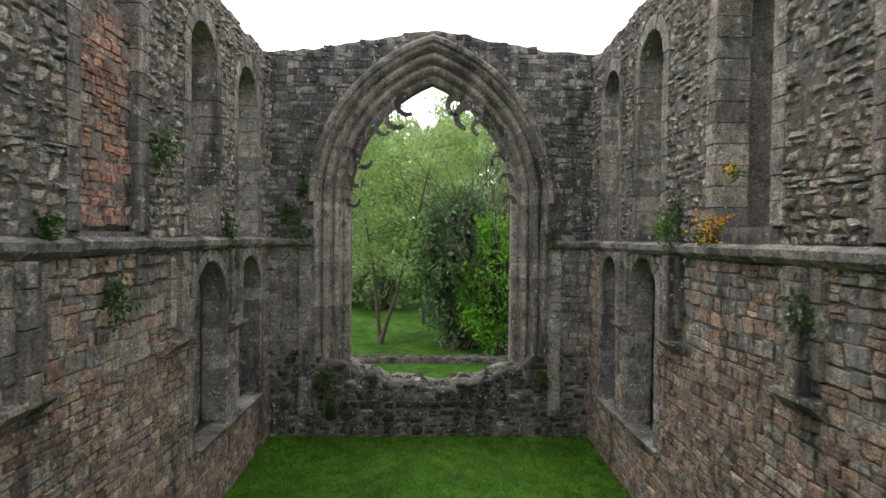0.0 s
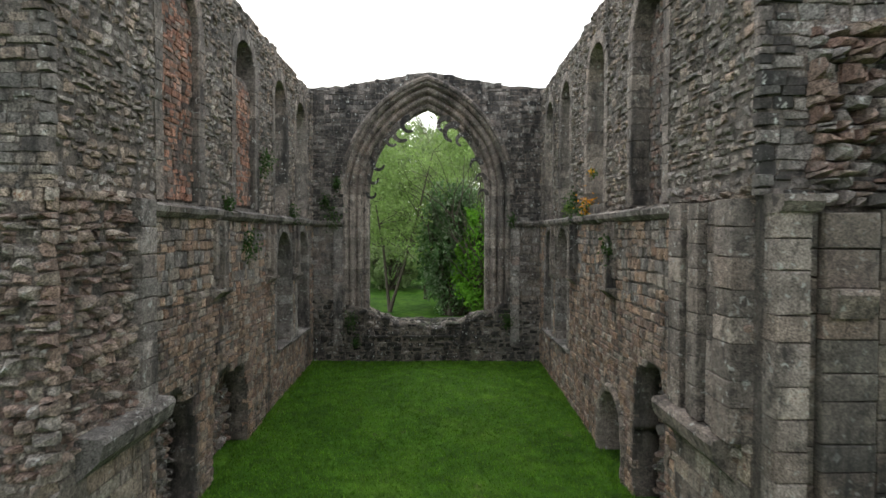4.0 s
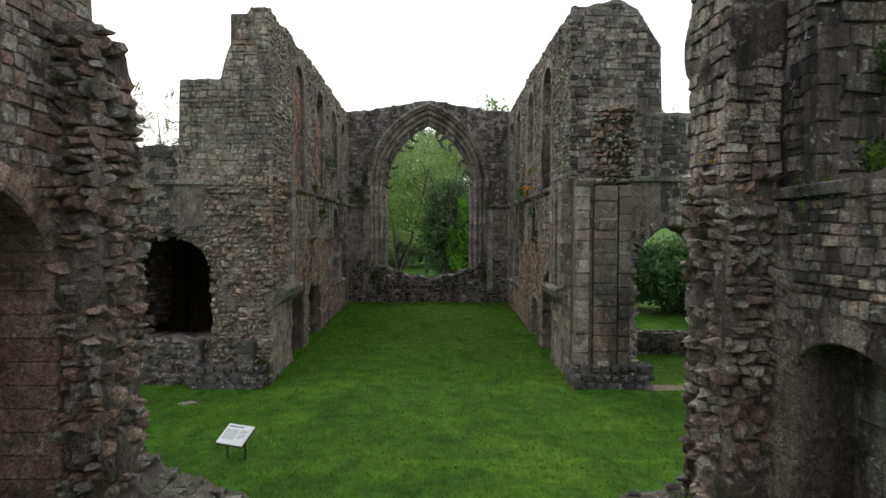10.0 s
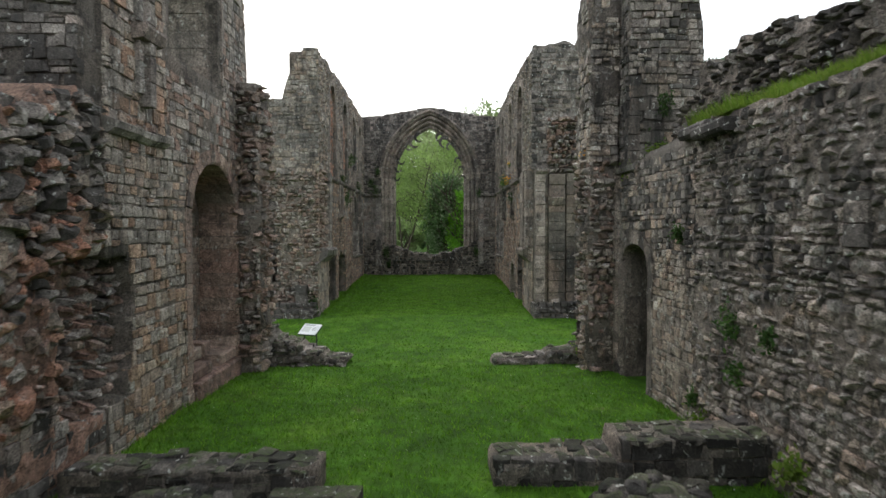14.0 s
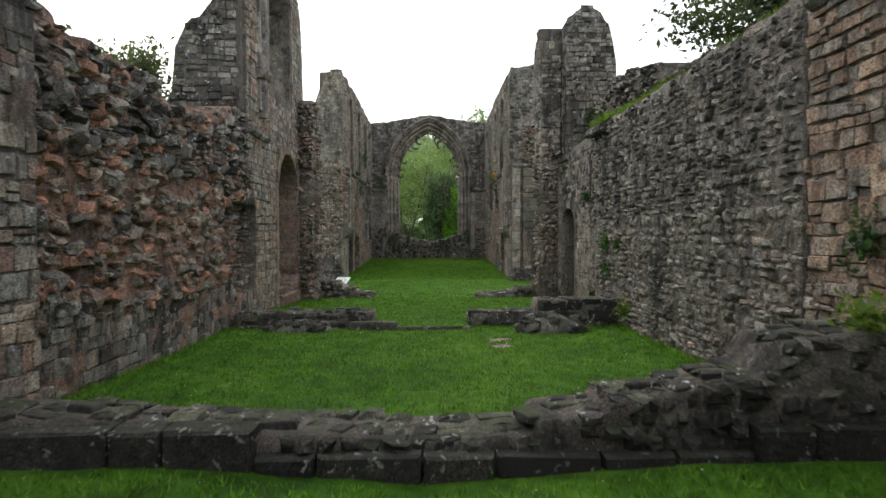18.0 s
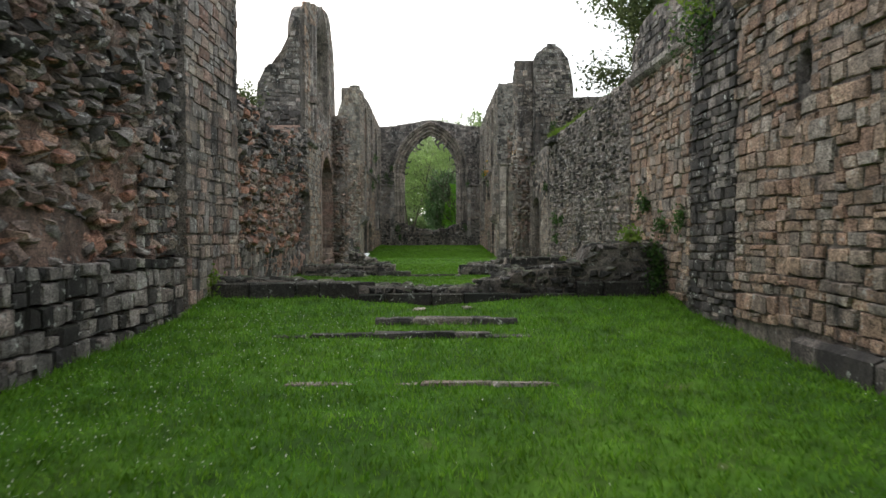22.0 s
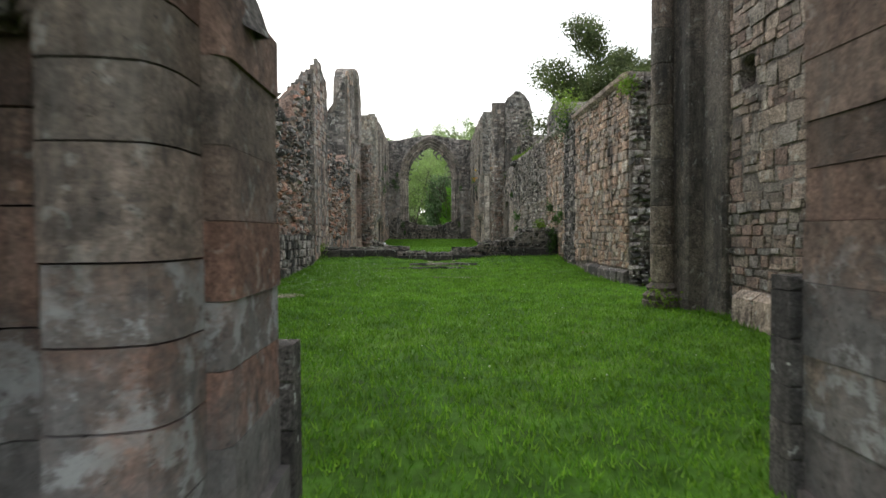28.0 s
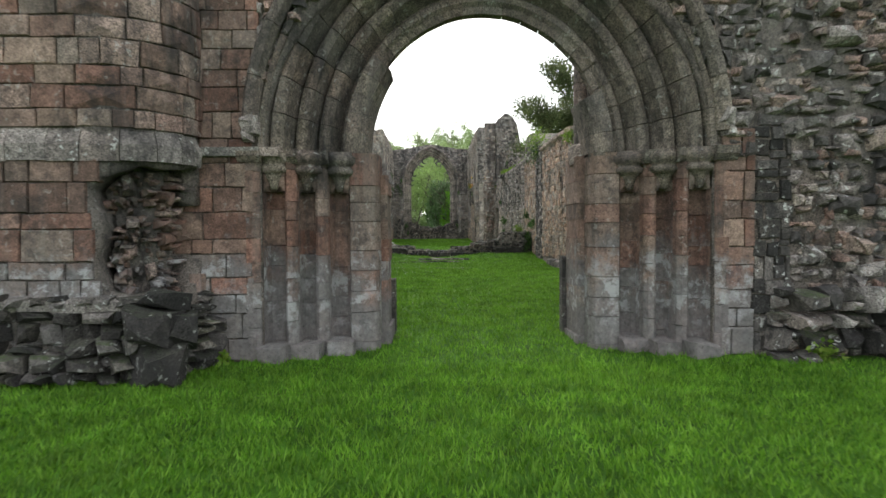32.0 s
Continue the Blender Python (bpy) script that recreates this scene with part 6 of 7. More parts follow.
# ---------------------------------------------------------------- low walls across the nave
def low_wall(name, label, plane, s0, s1, top, thick, tones, seed, course=0.16, length=0.34, proud=0.04, wild=0.04, style="coursed", near=True, rough=0.05):
    face = Face("W", plane)
    f = solid(s0, s1, top, -1.2)
    sh = Shape()
    core(sh, face, f, s0 - 0.2, s1 + 0.2, -1.2, 1.6, 0.0, -thick, cell=0.1, rough=rough, seed=seed)
    ob = part(name, sh, MORTAR, None, "", True)
    tagged(ob, label, "wall", kind="structure")
    lay(face, courses(f, s0, s1, -0.7, 1.4, course, length, seed), ob, tones, style=style, proud=proud, wild=wild, near=(s0 - 1, s1 + 1, -2, 3) if near else None, seed=seed)
    # thin loose stones left on the top
    r = np.random.RandomState(seed + 7)
    s = s0 + 0.1
    while s < s1 - 0.1:
        w = r.uniform(0.16, 0.36)
        for d in np.arange(-thick + 0.1, -0.05, 0.2):
            if r.rand() < 0.85:
                st = new("cap_stone", block_mesh("rubble" if r.rand() < 0.5 else "coursed", r.randint(16), "mossy" if r.rand() < 0.35 else tones[r.randint(len(tones))]))
                st.parent = ob
                c = face.at(face.side * min(s + w / 2, s1 - 0.05), d, float(top(np.array([s + w / 2]))[0]) + r.uniform(-0.03, 0.02))
                st.matrix_basis = pose(*c, r.uniform(-6, 6) + 90, r.uniform(-6, 6), r.uniform(-25, 25)) @ Matrix.Diagonal((w, r.uniform(0.05, 0.10), r.uniform(0.18, 0.28), 1))
        s += w + 0.02
    return ob, face


t41 = ragged([(-4.3, 0.1), (-2.4, 0.06), (-1.6, -0.02), (0.0, -0.1), (1.25, -0.08), (1.3, 0.08), (1.9, 0.12), (1.95, 0.24), (2.7, 0.3), (2.78, 0.36), (3.3, 0.42), (3.42, 0.74), (4.2, 0.84), (4.9, 0.78)], 60, 0.03)
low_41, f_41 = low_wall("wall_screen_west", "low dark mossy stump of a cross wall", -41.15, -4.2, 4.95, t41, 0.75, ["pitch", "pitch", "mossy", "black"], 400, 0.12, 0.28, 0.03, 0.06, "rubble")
r = np.random.RandomState(401)
s = -4.15
while s < 4.85:
    e = min(s + r.uniform(0.4, 1.0), 4.9)
    high = (0.05 if s < -1.7 else (0.06 if s > 2.7 else -0.17)) + r.uniform(-0.012, 0.012)
    st = new("plinth_stone", block_mesh("ashlar", r.randint(8), "pitch"))
    st.parent = low_41
    st.matrix_basis = pose((s + e) / 2, -41.15 - 0.02, (high - 0.75) / 2, r.uniform(-1, 1), r.uniform(-0.6, 0.6), r.uniform(-1, 1)) @ Matrix.Diagonal((-(e - s - 0.008), -0.3 + r.uniform(-0.02, 0.02), high + 0.75, 1))
    s = e

def heap(name, label, x0, x1, y0, y1, high, seed, n=34):
    """A mossy mound of earth and loose stones."""
    cx, cy, rx, ry = (x0 + x1) / 2, (y0 + y1) / 2, (x1 - x0) / 2, (y1 - y0) / 2
    ob = thing(name, (cx, cy, gz(cx, cy)), label, "rubble", "rubble heaps")
    g = np.linspace(-1, 1, 15)
    X, Y = np.meshgrid(g, g, indexing="ij")
    dome = lambda a, b: high * np.sqrt(np.maximum(0.0, 1 - np.minimum(1.0, a * a + b * b))) * (0.7 + 0.5 * fbm(a * 2 + seed, b * 2)) - 0.06
    q = np.arange(225).reshape(15, 15)
    sh = Shape()
    sh.add(np.stack([X * rx, Y * ry, dome(X, Y)], -1).reshape(-1, 3), np.stack([q[:-1, :-1], q[1:, :-1], q[1:, 1:], q[:-1, 1:]], -1).reshape(-1, 4).tolist())
    part("earth", sh, STONE["mossy"], ob, "mossy earth", True)
    rr = np.random.RandomState(seed)
    for _ in range(n):
        a, b = rr.uniform(-0.92, 0.92, 2)
        w = rr.uniform(0.12, 0.36)
        st = new("stone", block_mesh("rubble", rr.randint(16), ("mossy", "black", "pitch")[rr.randint(3)]))
        st.parent = ob
        st.matrix_basis = pose(a * rx, b * ry, float(dome(np.array(a), np.array(b))) + 0.02, 90 + rr.uniform(-18, 18), rr.uniform(-18, 18), rr.uniform(-40, 40)) @ Matrix.Diagonal((w, w * rr.uniform(0.3, 0.55), w * 0.8, 1))
    return ob


def gz(x, y):
    return float(ground_z(x, y))


heap("rubble_heap", "mossy heap of fallen stones before the screen block", 2.2, 3.85, -33.35, -32.3, 0.42, 5)
heap("rubble_heap", "low mossy spread of fallen stones before the screen footing", -3.5, -1.75, -33.0, -32.3, 0.26, 8, 28)
tL = ragged([(-4.4, -0.1), (-1.0, -0.08)], 61, 0.03)
low_32n, f_32 = low_wall("wall_screen_north", "low mossy footing of a stone screen", -32.35, -4.3, -1.05, tL, 0.6, ["pitch", "mossy", "black"], 410, 0.2, 0.4)
tR = ragged([(1.2, -0.16), (2.85, -0.14), (2.9, 0.14), (4.9, 0.16)], 62, 0.02)
low_32s, _ = low_wall("wall_screen_south", "low black lichened block of a stone screen", -32.0, 1.2, 4.9, tR, 0.8, ["pitch", "black", "mossy"], 420, 0.26, 0.5, 0.03, 0.015)
t24n = ragged([(-4.4, 0.55), (-3.9, 0.4), (-3.6, 0.1), (-3.1, 0.02), (-2.9, -0.15), (-2.5, -0.2), (-2.4, -0.36), (-1.9, -0.4)], 63, 0.05)
low_24n, _ = low_wall("rubble_stump_north", "stepped rubble stump of a lost pier in the grass", -24.6, -4.4, -1.9, t24n, 0.9, ["grey", "black", "mossy"], 430, 0.18, 0.36, 0.05, 0.07, "rubble", rough=0.1)
t24s = ragged([(1.9, -0.42), (3.2, -0.38), (3.4, -0.2), (4.2, -0.12), (4.6, 0.2)], 64, 0.05)
low_24s, _ = low_wall("rubble_stump_south", "low mossy rubble line of a lost pier in the grass", -24.4, 1.9, 4.6, t24s, 0.7, ["mossy", "black", "grey"], 440, 0.17, 0.34, 0.05, 0.07, "rubble", rough=0.1)
tc = ragged([(5.6, 0.7), (7.0, 0.35), (9.5, 0.3), (12, 0.2)], 65, 0.06)
low_wall("chapel_footing_south", "broken low wall of the south chapel", -12.0, 6.3, 12, tc, 0.8, ["black", "grey"], 450, 0.2, 0.36, near=False)
te = ragged([(-14, 0.35), (14, 0.35)], 66, 0.08)
low_wall("boundary_wall", "low boundary wall half hidden in grass beyond the window", 9.0, -14, 14, te, 0.5, ["mossy", "black"], 460, 0.16, 0.34, near=False)


def slab_row(name, label, y, x0, x1, z, deep, tall, tones, seed, length=0.55, bow=0.0, sink=0.0):
    """A row of worn step stones bedded in the turf; sink: how far its ends go down."""
    ob = thing(name, ((x0 + x1) / 2, y, z - tall), label, "step", "nave steps")
    r = np.random.RandomState(seed)
    x = x0
    while x < x1 - 0.08:
        e = min(x + length * r.uniform(0.6, 1.5), x1)
        st = new("step_stone", block_mesh("coursed", r.randint(10), tones[r.randint(len(tones))]))
        st.parent = ob
        m = pose((x + e) / 2, y + bow * math.sin((x - x0) * 2) + r.uniform(-0.02, 0.02), z - tall / 2 - sink * ((x + e - x0 - x1) / (x1 - x0)) ** 2 + r.uniform(-0.012, 0.012), 90 + r.uniform(-2, 2), 0, r.uniform(-1.5, 1.5)) @ Matrix.Diagonal((e - x + 0.06, tall, deep * r.uniform(0.85, 1.1), 1))
        st.matrix_basis = Matrix.Translation(-ob.location) @ m
        x = e
    return ob


slab_row("stone_step", "row of worn brown step stones bedded in grass", -43.25, -0.62, 1.68, -0.36, 0.3, 0.24, ["dressed", "black"], 470, 0.42, 0.01, 0.03)
slab_row("stone_step", "long thin grey kerb of a step in the turf", -44.25, -2.05, 2.1, -0.44, 0.22, 0.22, ["black", "pitch", "black"], 471, 0.46, 0.0, 0.09)
slab_row("stone_kerb", "thin stone kerb between the screen walls", -32.55, -1.55, -0.5, -0.27, 0.4, 0.18, ["pitch", "mossy"], 473, 0.6)
slab_row("stone_kerb", "thin stone kerb between the screen walls", -32.6, -0.5, 1.2, -0.37, 0.12, 0.14, ["grey", "mossy"], 474, 0.7)
slab_row("stone_step", "line of flat slabs almost sunk in the turf", -46.55, -1.25, 1.7, -0.612, 0.13, 0.14, ["grey", "dressed"], 472, 0.6)
for i, (x, y, w) in enumerate(((0.05, -41.95, 0.24), (0.95, -41.9, 0.2), (1.75, -34.1, 0.5), (1.7, -34.9, 0.4), (-3.3, -50.8, 1.2), (-5.95, -17.6, 0.42))):
    st = new("flat_slab", block_mesh("coursed", i, "buff"))
    st.matrix_basis = pose(x, y, float(ground_z(x, y)) - (0.02 if w < 1 else 0.04), 90, 0, 8 * i) @ Matrix.Diagonal((w, 0.09, 0.28 if w < 1 else 0.8, 1))
    tagged(st, "flat worn slab lying level with the grass", "slab", "slabs in the grass")
# gravel crossing in the south arch
sh = Shape()
gx, gy = np.meshgrid(np.linspace(6.5, 9.0, 26), np.linspace(-16.4, -15.8, 9), indexing="ij")
ii = np.arange(gx.size).reshape(gx.shape)
sh.add(np.stack([gx, gy, ground_z(gx, gy) + 0.015 + 0.012 * vnoise(gx * 9, gy * 9)], -1).reshape(-1, 3), np.stack([ii[:-1, :-1], ii[1:, :-1], ii[1:, 1:], ii[:-1, 1:]], -1).reshape(-1, 4).tolist())
tagged(part("path", sh, plain_mat("gravel", (0.24, 0.19, 0.14), 0.95, 0.6, 30)), "pale trodden gravel under the broken arch", "path", kind="structure")
# dark vaulted chapel behind the north arch
ch = Shape()
boxed(ch, Face("W", -14.2), -10.5, -5.2, 4.3, 4.8, -5.5, 0.1)
boxed(ch, Face("W", -14.2), -10.5, -9.4, -1.2, 4.3, -5.5, 0.1)
boxed(ch, Face("W", -9.2), -10.5, -5.2, -1.2, 4.3, -0.5, 0.0)
boxed(ch, Face("W", -14.2), -5.9, -5.5, -1.2, 4.3, -5.5, 0.1)
tagged(part("chapel", ch, MORTAR), "dark vaulted chapel of rough stone", "chapel", kind="structure")

# ---------------------------------------------------------------- information panel
def info_panel():
    ob = thing("information_panel", (-3.5, -21.2, -0.62), "white lectern information panel on two dark posts in the lawn", "sign")
    dark, white = plain_mat("dark_painted_steel", (0.03, 0.032, 0.035), 0.5, 0.2), plain_mat("white_panel", (0.72, 0.74, 0.74), 0.45, 0.12)
    ink, pale = plain_mat("grey_print", (0.25, 0.26, 0.27), 0.5, 0.2), plain_mat("pale_print", (0.5, 0.53, 0.5), 0.5, 0.3)
    tilt = pose(0, 0, 0.46, 32, 0, -22)

    def slab(x0, x1, y0, y1, z0, z1):
        sh = Shape()
        v = np.array([(x, y, z) for z in (z0, z1) for x, y in ((x0, y0), (x1, y0), (x1, y1), (x0, y1))])
        v = np.array([tuple(tilt @ Vector(p)) for p in v])
        sh.add(v, [(3, 2, 1, 0), (4, 5, 6, 7), (0, 1, 5, 4), (1, 2, 6, 5), (2, 3, 7, 6), (3, 0, 4, 7)])
        return sh
    board = part("board", slab(-0.31, 0.31, -0.24, 0.24, 0.0, 0.025), white, ob)
    part("tray", slab(-0.32, 0.32, -0.25, 0.25, -0.03, -0.001), dark, ob)
    part("picture", slab(-0.26, 0.02, -0.13, 0.11, 0.026, 0.028), pale, board)
    part("title_bar", slab(-0.26, 0.1, 0.16, 0.2, 0.026, 0.028), ink, board)
    for i in range(6):
        part("text_line", slab(0.07, 0.26 - 0.03 * (i % 3), 0.1 - 0.035 * i, 0.112 - 0.035 * i, 0.026, 0.028), ink, board)
    for x in (-0.22, 0.22):
        sh = Shape()
        px, py = x * math.cos(radians(-22)), x * math.sin(radians(-22)) + 0.02
        tube(sh, [(px, py, -0.3), (px, py, 0.44)], [0.022, 0.022], 10)
        part("post", sh, dark, ob)


info_panel()

# ---------------------------------------------------------------- plants
def leaf_quads(shape, centres, size, rnd, up=0.0):
    n = len(centres)
    a, b = rnd.normal(size=(n, 3)), rnd.normal(size=(n, 3))
    a[:, 2] += up
    a /= np.linalg.norm(a, axis=1, keepdims=True)
    b -= (b * a).sum(1, keepdims=True) * a
    b /= np.linalg.norm(b, axis=1, keepdims=True)
    s = size * rnd.uniform(0.55, 1.35, (n, 1))
    c = np.asarray(centres)
    v = np.stack([c - a * s, c + b * s * 0.48, c + a * s, c - b * s * 0.48], 1).reshape(-1, 3)
    i = np.arange(n) * 4
    shape.add(v, np.stack([i, i + 1, i + 2, i + 3], 1).tolist())


LEAF = {
    "spring": leaf_mat("spring_leaf", [(0.22, 0.34, 0.09), (0.29, 0.41, 0.13), (0.19, 0.29, 0.08), (0.36, 0.46, 0.19)]),
    "dark": leaf_mat("dark_leaf", [(0.06, 0.13, 0.045), (0.10, 0.20, 0.06), (0.15, 0.25, 0.09), (0.07, 0.15, 0.05)]),
    "bright": leaf_mat("bright_leaf", [(0.16, 0.38, 0.03), (0.22, 0.46, 0.05), (0.12, 0.30, 0.03)]),
    "pale": leaf_mat("pale_blossom_leaf", [(0.09, 0.18, 0.06), (0.14, 0.25, 0.09), (0.12, 0.22, 0.08), (0.34, 0.42, 0.27), (0.10, 0.19, 0.06)]),
    # far foliage: distance haze is put into the leaf colour as paler tones
    "hazy": leaf_mat("hazed_far_leaf", [(0.24, 0.33, 0.13), (0.30, 0.39, 0.17), (0.20, 0.28, 0.11), (0.36, 0.43, 0.22)]),
    "yew": leaf_mat("evergreen_leaf", [(0.06, 0.085, 0.03), (0.09, 0.12, 0.04), (0.13, 0.15, 0.06)]),
    # needle green lightened and greyed, so the colour holds the haze
    "pine": leaf_mat("hazed_pine_needle", [(0.09, 0.13, 0.09), (0.13, 0.17, 0.12), (0.17, 0.20, 0.15)]),
    "ivy": leaf_mat("wall_plant_leaf", [(0.03, 0.07, 0.02), (0.05, 0.11, 0.025), (0.08, 0.14, 0.035)]),
    "tuft": leaf_mat("ledge_grass_leaf", [(0.10, 0.19, 0.02), (0.15, 0.24, 0.03), (0.19, 0.26, 0.05)]),
    "orange": leaf_mat("orange_petal", [(0.75, 0.30, 0.01), (0.85, 0.40, 0.02), (0.70, 0.22, 0.01)]),
    "white": leaf_mat("white_petal", [(0.7, 0.7, 0.66), (0.8, 0.8, 0.76)]),
}
BARK = plain_mat("bark", (0.085, 0.07, 0.052), 0.95, 0.6, 12)
TWIG = plain_mat("grey_twig", (0.16, 0.13, 0.10), 0.95, 0.4, 12)


def limb(shape, rnd, start, way, length, radius, depth, tips, spread=0.6, droop=0.0, n=5, least=0.0):
    """A bending, tapering limb with forks."""
    p, d = np.array(start, float), np.array(way, float)
    d /= np.linalg.norm(d)
    pts, rad = [p.copy()], [radius]
    for i in range(n):
        d = d + rnd.normal(0, 0.13, 3) + (0, 0, 0.05 - droop)
        d /= np.linalg.norm(d)
        p = p + d * length / n
        pts.append(p.copy())
        rad.append(max(least, radius * (1 - 0.75 * (i + 1) / n)))
        if depth > 0 and i >= 1:
            for _ in range(1 if i < n - 1 else 2):
                side = rnd.normal(0, 1, 3)
                w = d + spread * side / np.linalg.norm(side)
                limb(shape, rnd, p, w, length * rnd.uniform(0.45, 0.68), rad[-1] * 0.65, depth - 1, tips, spread, droop, 4, least)
    tips.extend(pts[-3:] if depth == 0 else pts[-1:])
    tube(shape, pts, rad, 6 if radius > 0.04 else 4, cap=False)


def tree(name, label, at, height, width, kind, leaves, leaf, seed, trunk=0.16, clumps=1.0, low=0.25, category="tree", group="", depth=2, bare=False, stems=1, droop=0.0, cone=False, least=0.0):
    rnd = np.random.RandomState(seed)
    ob = thing(name, at, label, category, group)
    wood, tips = Shape(), []
    for k in range(stems):
        lean = rnd.normal(0, 0.06 if stems == 1 else 0.16, 2)
        n = 7
        p = np.array([rnd.normal(0, 0.1 * (stems > 1)), rnd.normal(0, 0.1 * (stems > 1)), -0.3])
        pts, rad = [p.copy()], [trunk * 1.3]
        for i in range(n):
            p = p + np.array([lean[0] + rnd.normal(0, 0.04), lean[1] + rnd.normal(0, 0.04), 1.0]) * height * 0.86 / n
            pts.append(p.copy())
            rad.append(trunk * (1 - 0.85 * (i + 1) / n))
            if p[2] > height * low:
                for _ in range(3):
                    a = rnd.uniform(0, 2 * math.pi)
                    reach = width * 0.5 * (1.05 - 0.55 * abs((p[2] / height - 0.5) * 2) ** 1.5) * rnd.uniform(0.6, 1.1)
                    if cone:
                        reach = width * 0.5 * (1.2 - 0.95 * p[2] / height) * rnd.uniform(0.7, 1.05)
                    limb(wood, rnd, p, (math.cos(a), math.sin(a), rnd.uniform(0.1, 0.7)), reach, rad[-1] * 0.55, depth - 1, tips, 0.7, droop, 5, least)
        tube(wood, pts, rad, 8, cap=False)
        tips.append(pts[-1])
    part("trunk", wood, TWIG if bare else BARK, ob, smooth=True)
    if leaves:
        tips = np.array(tips)
        pick = tips[rnd.randint(len(tips), size=leaves)]
        c = pick + rnd.normal(0, clumps * 0.28, (leaves, 3)) * (1, 1, 0.75)
        sh = Shape()
        leaf_quads(sh, c, leaf, rnd)
        part("crown", sh, LEAF[kind], ob)
    return ob


def shrub(name, label, at, rx, ry, h, kind, leaves, leaf, seed, category="shrub", group=""):
    """A dense bush of leaf clumps over many stems."""
    rnd = np.random.RandomState(seed)
    ob = thing(name, at, label, category, group)
    wood, tips = Shape(), []
    for k in range(16):
        a = rnd.uniform(0, 2 * math.pi)
        limb(wood, rnd, (rnd.normal(0, rx * 0.15), rnd.normal(0, ry * 0.15), -0.2), (rx / h * math.cos(a) * rnd.uniform(0.1, 1), ry / h * math.sin(a) * rnd.uniform(0.1, 1), 1.0), h * rnd.uniform(0.7, 1.0), 0.04 + 0.012 * h, 1, tips, 0.8)
    part("branchwork", wood, BARK, ob, smooth=True)
    n = max(20, leaves // 45)
    q = rnd.normal(0, 1, (n, 3))
    q /= np.linalg.norm(q, axis=1, keepdims=True)
    q *= rnd.uniform(0.5, 1.0, (n, 1)) ** 0.5
    q = q * (rx, ry, h * 0.5) + (0, 0, h * 0.52)
    q[:, 2] = q[:, 2].clip(0.05)
    cl = q[rnd.randint(n, size=leaves)] + rnd.normal(0, 0.16, (leaves, 3)) * (rx * 0.55, ry * 0.55, h * 0.3)
    cl[:, 2] = cl[:, 2].clip(0.02)
    sh = Shape()
    leaf_quads(sh, cl, leaf, rnd)
    part("foliage", sh, LEAF[kind], ob)
    return ob


# beyond the great window
tree("young_tree", "slender young tree in light green spring leaf", (-2.5, 13.5, gz(-2.5, 13.5)), 11.5, 5.5, "spring", 9000, 0.11, 1, 0.11, 1.5, 0.22, stems=2)
tree("young_tree", "slender young tree in light green spring leaf", (-4.6, 17, gz(-4.6, 17)), 12.5, 6.0, "spring", 9000, 0.12, 2, 0.12, 1.6, 0.2)
tree("young_tree", "slender young tree in light green spring leaf", (-0.4, 19, gz(0, 19)), 11, 6.0, "spring", 6000, 0.12, 21, 0.12, 1.6, 0.2)
shrub("holly_bush", "tall dense dark green bush beside the boundary wall", (2.0, 13.6, gz(2, 13)), 2.6, 2.0, 7.0, "dark", 13000, 0.13, 3)
shrub("blossom_bush", "tall bush with pale whitish new leaves and blossom", (1.3, 12.4, gz(1.3, 12.4)), 2.0, 1.5, 7.9, "pale", 11000, 0.13, 4)
shrub("hazel_bush", "bright green leafy bush over dark shade", (3.3, 11.4, gz(3.3, 11.4)), 2.0, 1.6, 6.6, "bright", 9000, 0.12, 5)
rw = np.random.RandomState(77)
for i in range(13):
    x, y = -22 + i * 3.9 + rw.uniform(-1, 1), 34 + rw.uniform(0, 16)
    tree("woodland_tree", "tall spring woodland tree with distance haze put into its leaf colour", (x, y, gz(x, y)), rw.uniform(14, 18), rw.uniform(8, 11), "hazy", 6000, 0.27, 100 + i, 0.22, 2.6, 0.15, group="woodland edge")
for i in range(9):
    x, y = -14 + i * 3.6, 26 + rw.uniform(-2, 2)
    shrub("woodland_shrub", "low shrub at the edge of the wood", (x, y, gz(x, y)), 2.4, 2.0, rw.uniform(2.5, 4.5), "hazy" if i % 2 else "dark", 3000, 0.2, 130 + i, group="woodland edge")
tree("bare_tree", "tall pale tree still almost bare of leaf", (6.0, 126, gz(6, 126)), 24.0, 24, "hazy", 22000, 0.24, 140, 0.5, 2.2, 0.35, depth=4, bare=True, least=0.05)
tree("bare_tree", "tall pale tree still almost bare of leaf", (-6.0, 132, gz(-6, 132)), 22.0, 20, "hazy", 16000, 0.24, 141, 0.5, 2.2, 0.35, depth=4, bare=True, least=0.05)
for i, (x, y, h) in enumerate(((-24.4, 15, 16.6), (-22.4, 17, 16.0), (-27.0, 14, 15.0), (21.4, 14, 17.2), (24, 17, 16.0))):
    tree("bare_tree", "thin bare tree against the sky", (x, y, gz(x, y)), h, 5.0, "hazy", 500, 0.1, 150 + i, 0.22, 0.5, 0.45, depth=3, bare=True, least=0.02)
# pine beyond the south transept
pine = tree("umbrella_pine", "dark flat-topped pine beyond the ruin", (37.9, 32, gz(37, 32)), 23.0, 12, "pine", 26000, 0.28, 163, 0.35, 2.0, 0.62)
# trees over the nave walls
tree("yew_tree", "dark evergreen tree overhanging the nave wall", (10.8, -33.2, gz(11, -33)), 9.6, 9.2, "yew", 110000, 0.07, 161, 0.3, 1.2, 0.34, droop=0.03)
tree("thorn_tree", "small leafy tree showing over the nave wall", (-7.2, -33.2, gz(-7, -33)), 6.3, 2.6, "yew", 8000, 0.07, 162, 0.1, 0.8, 0.5)
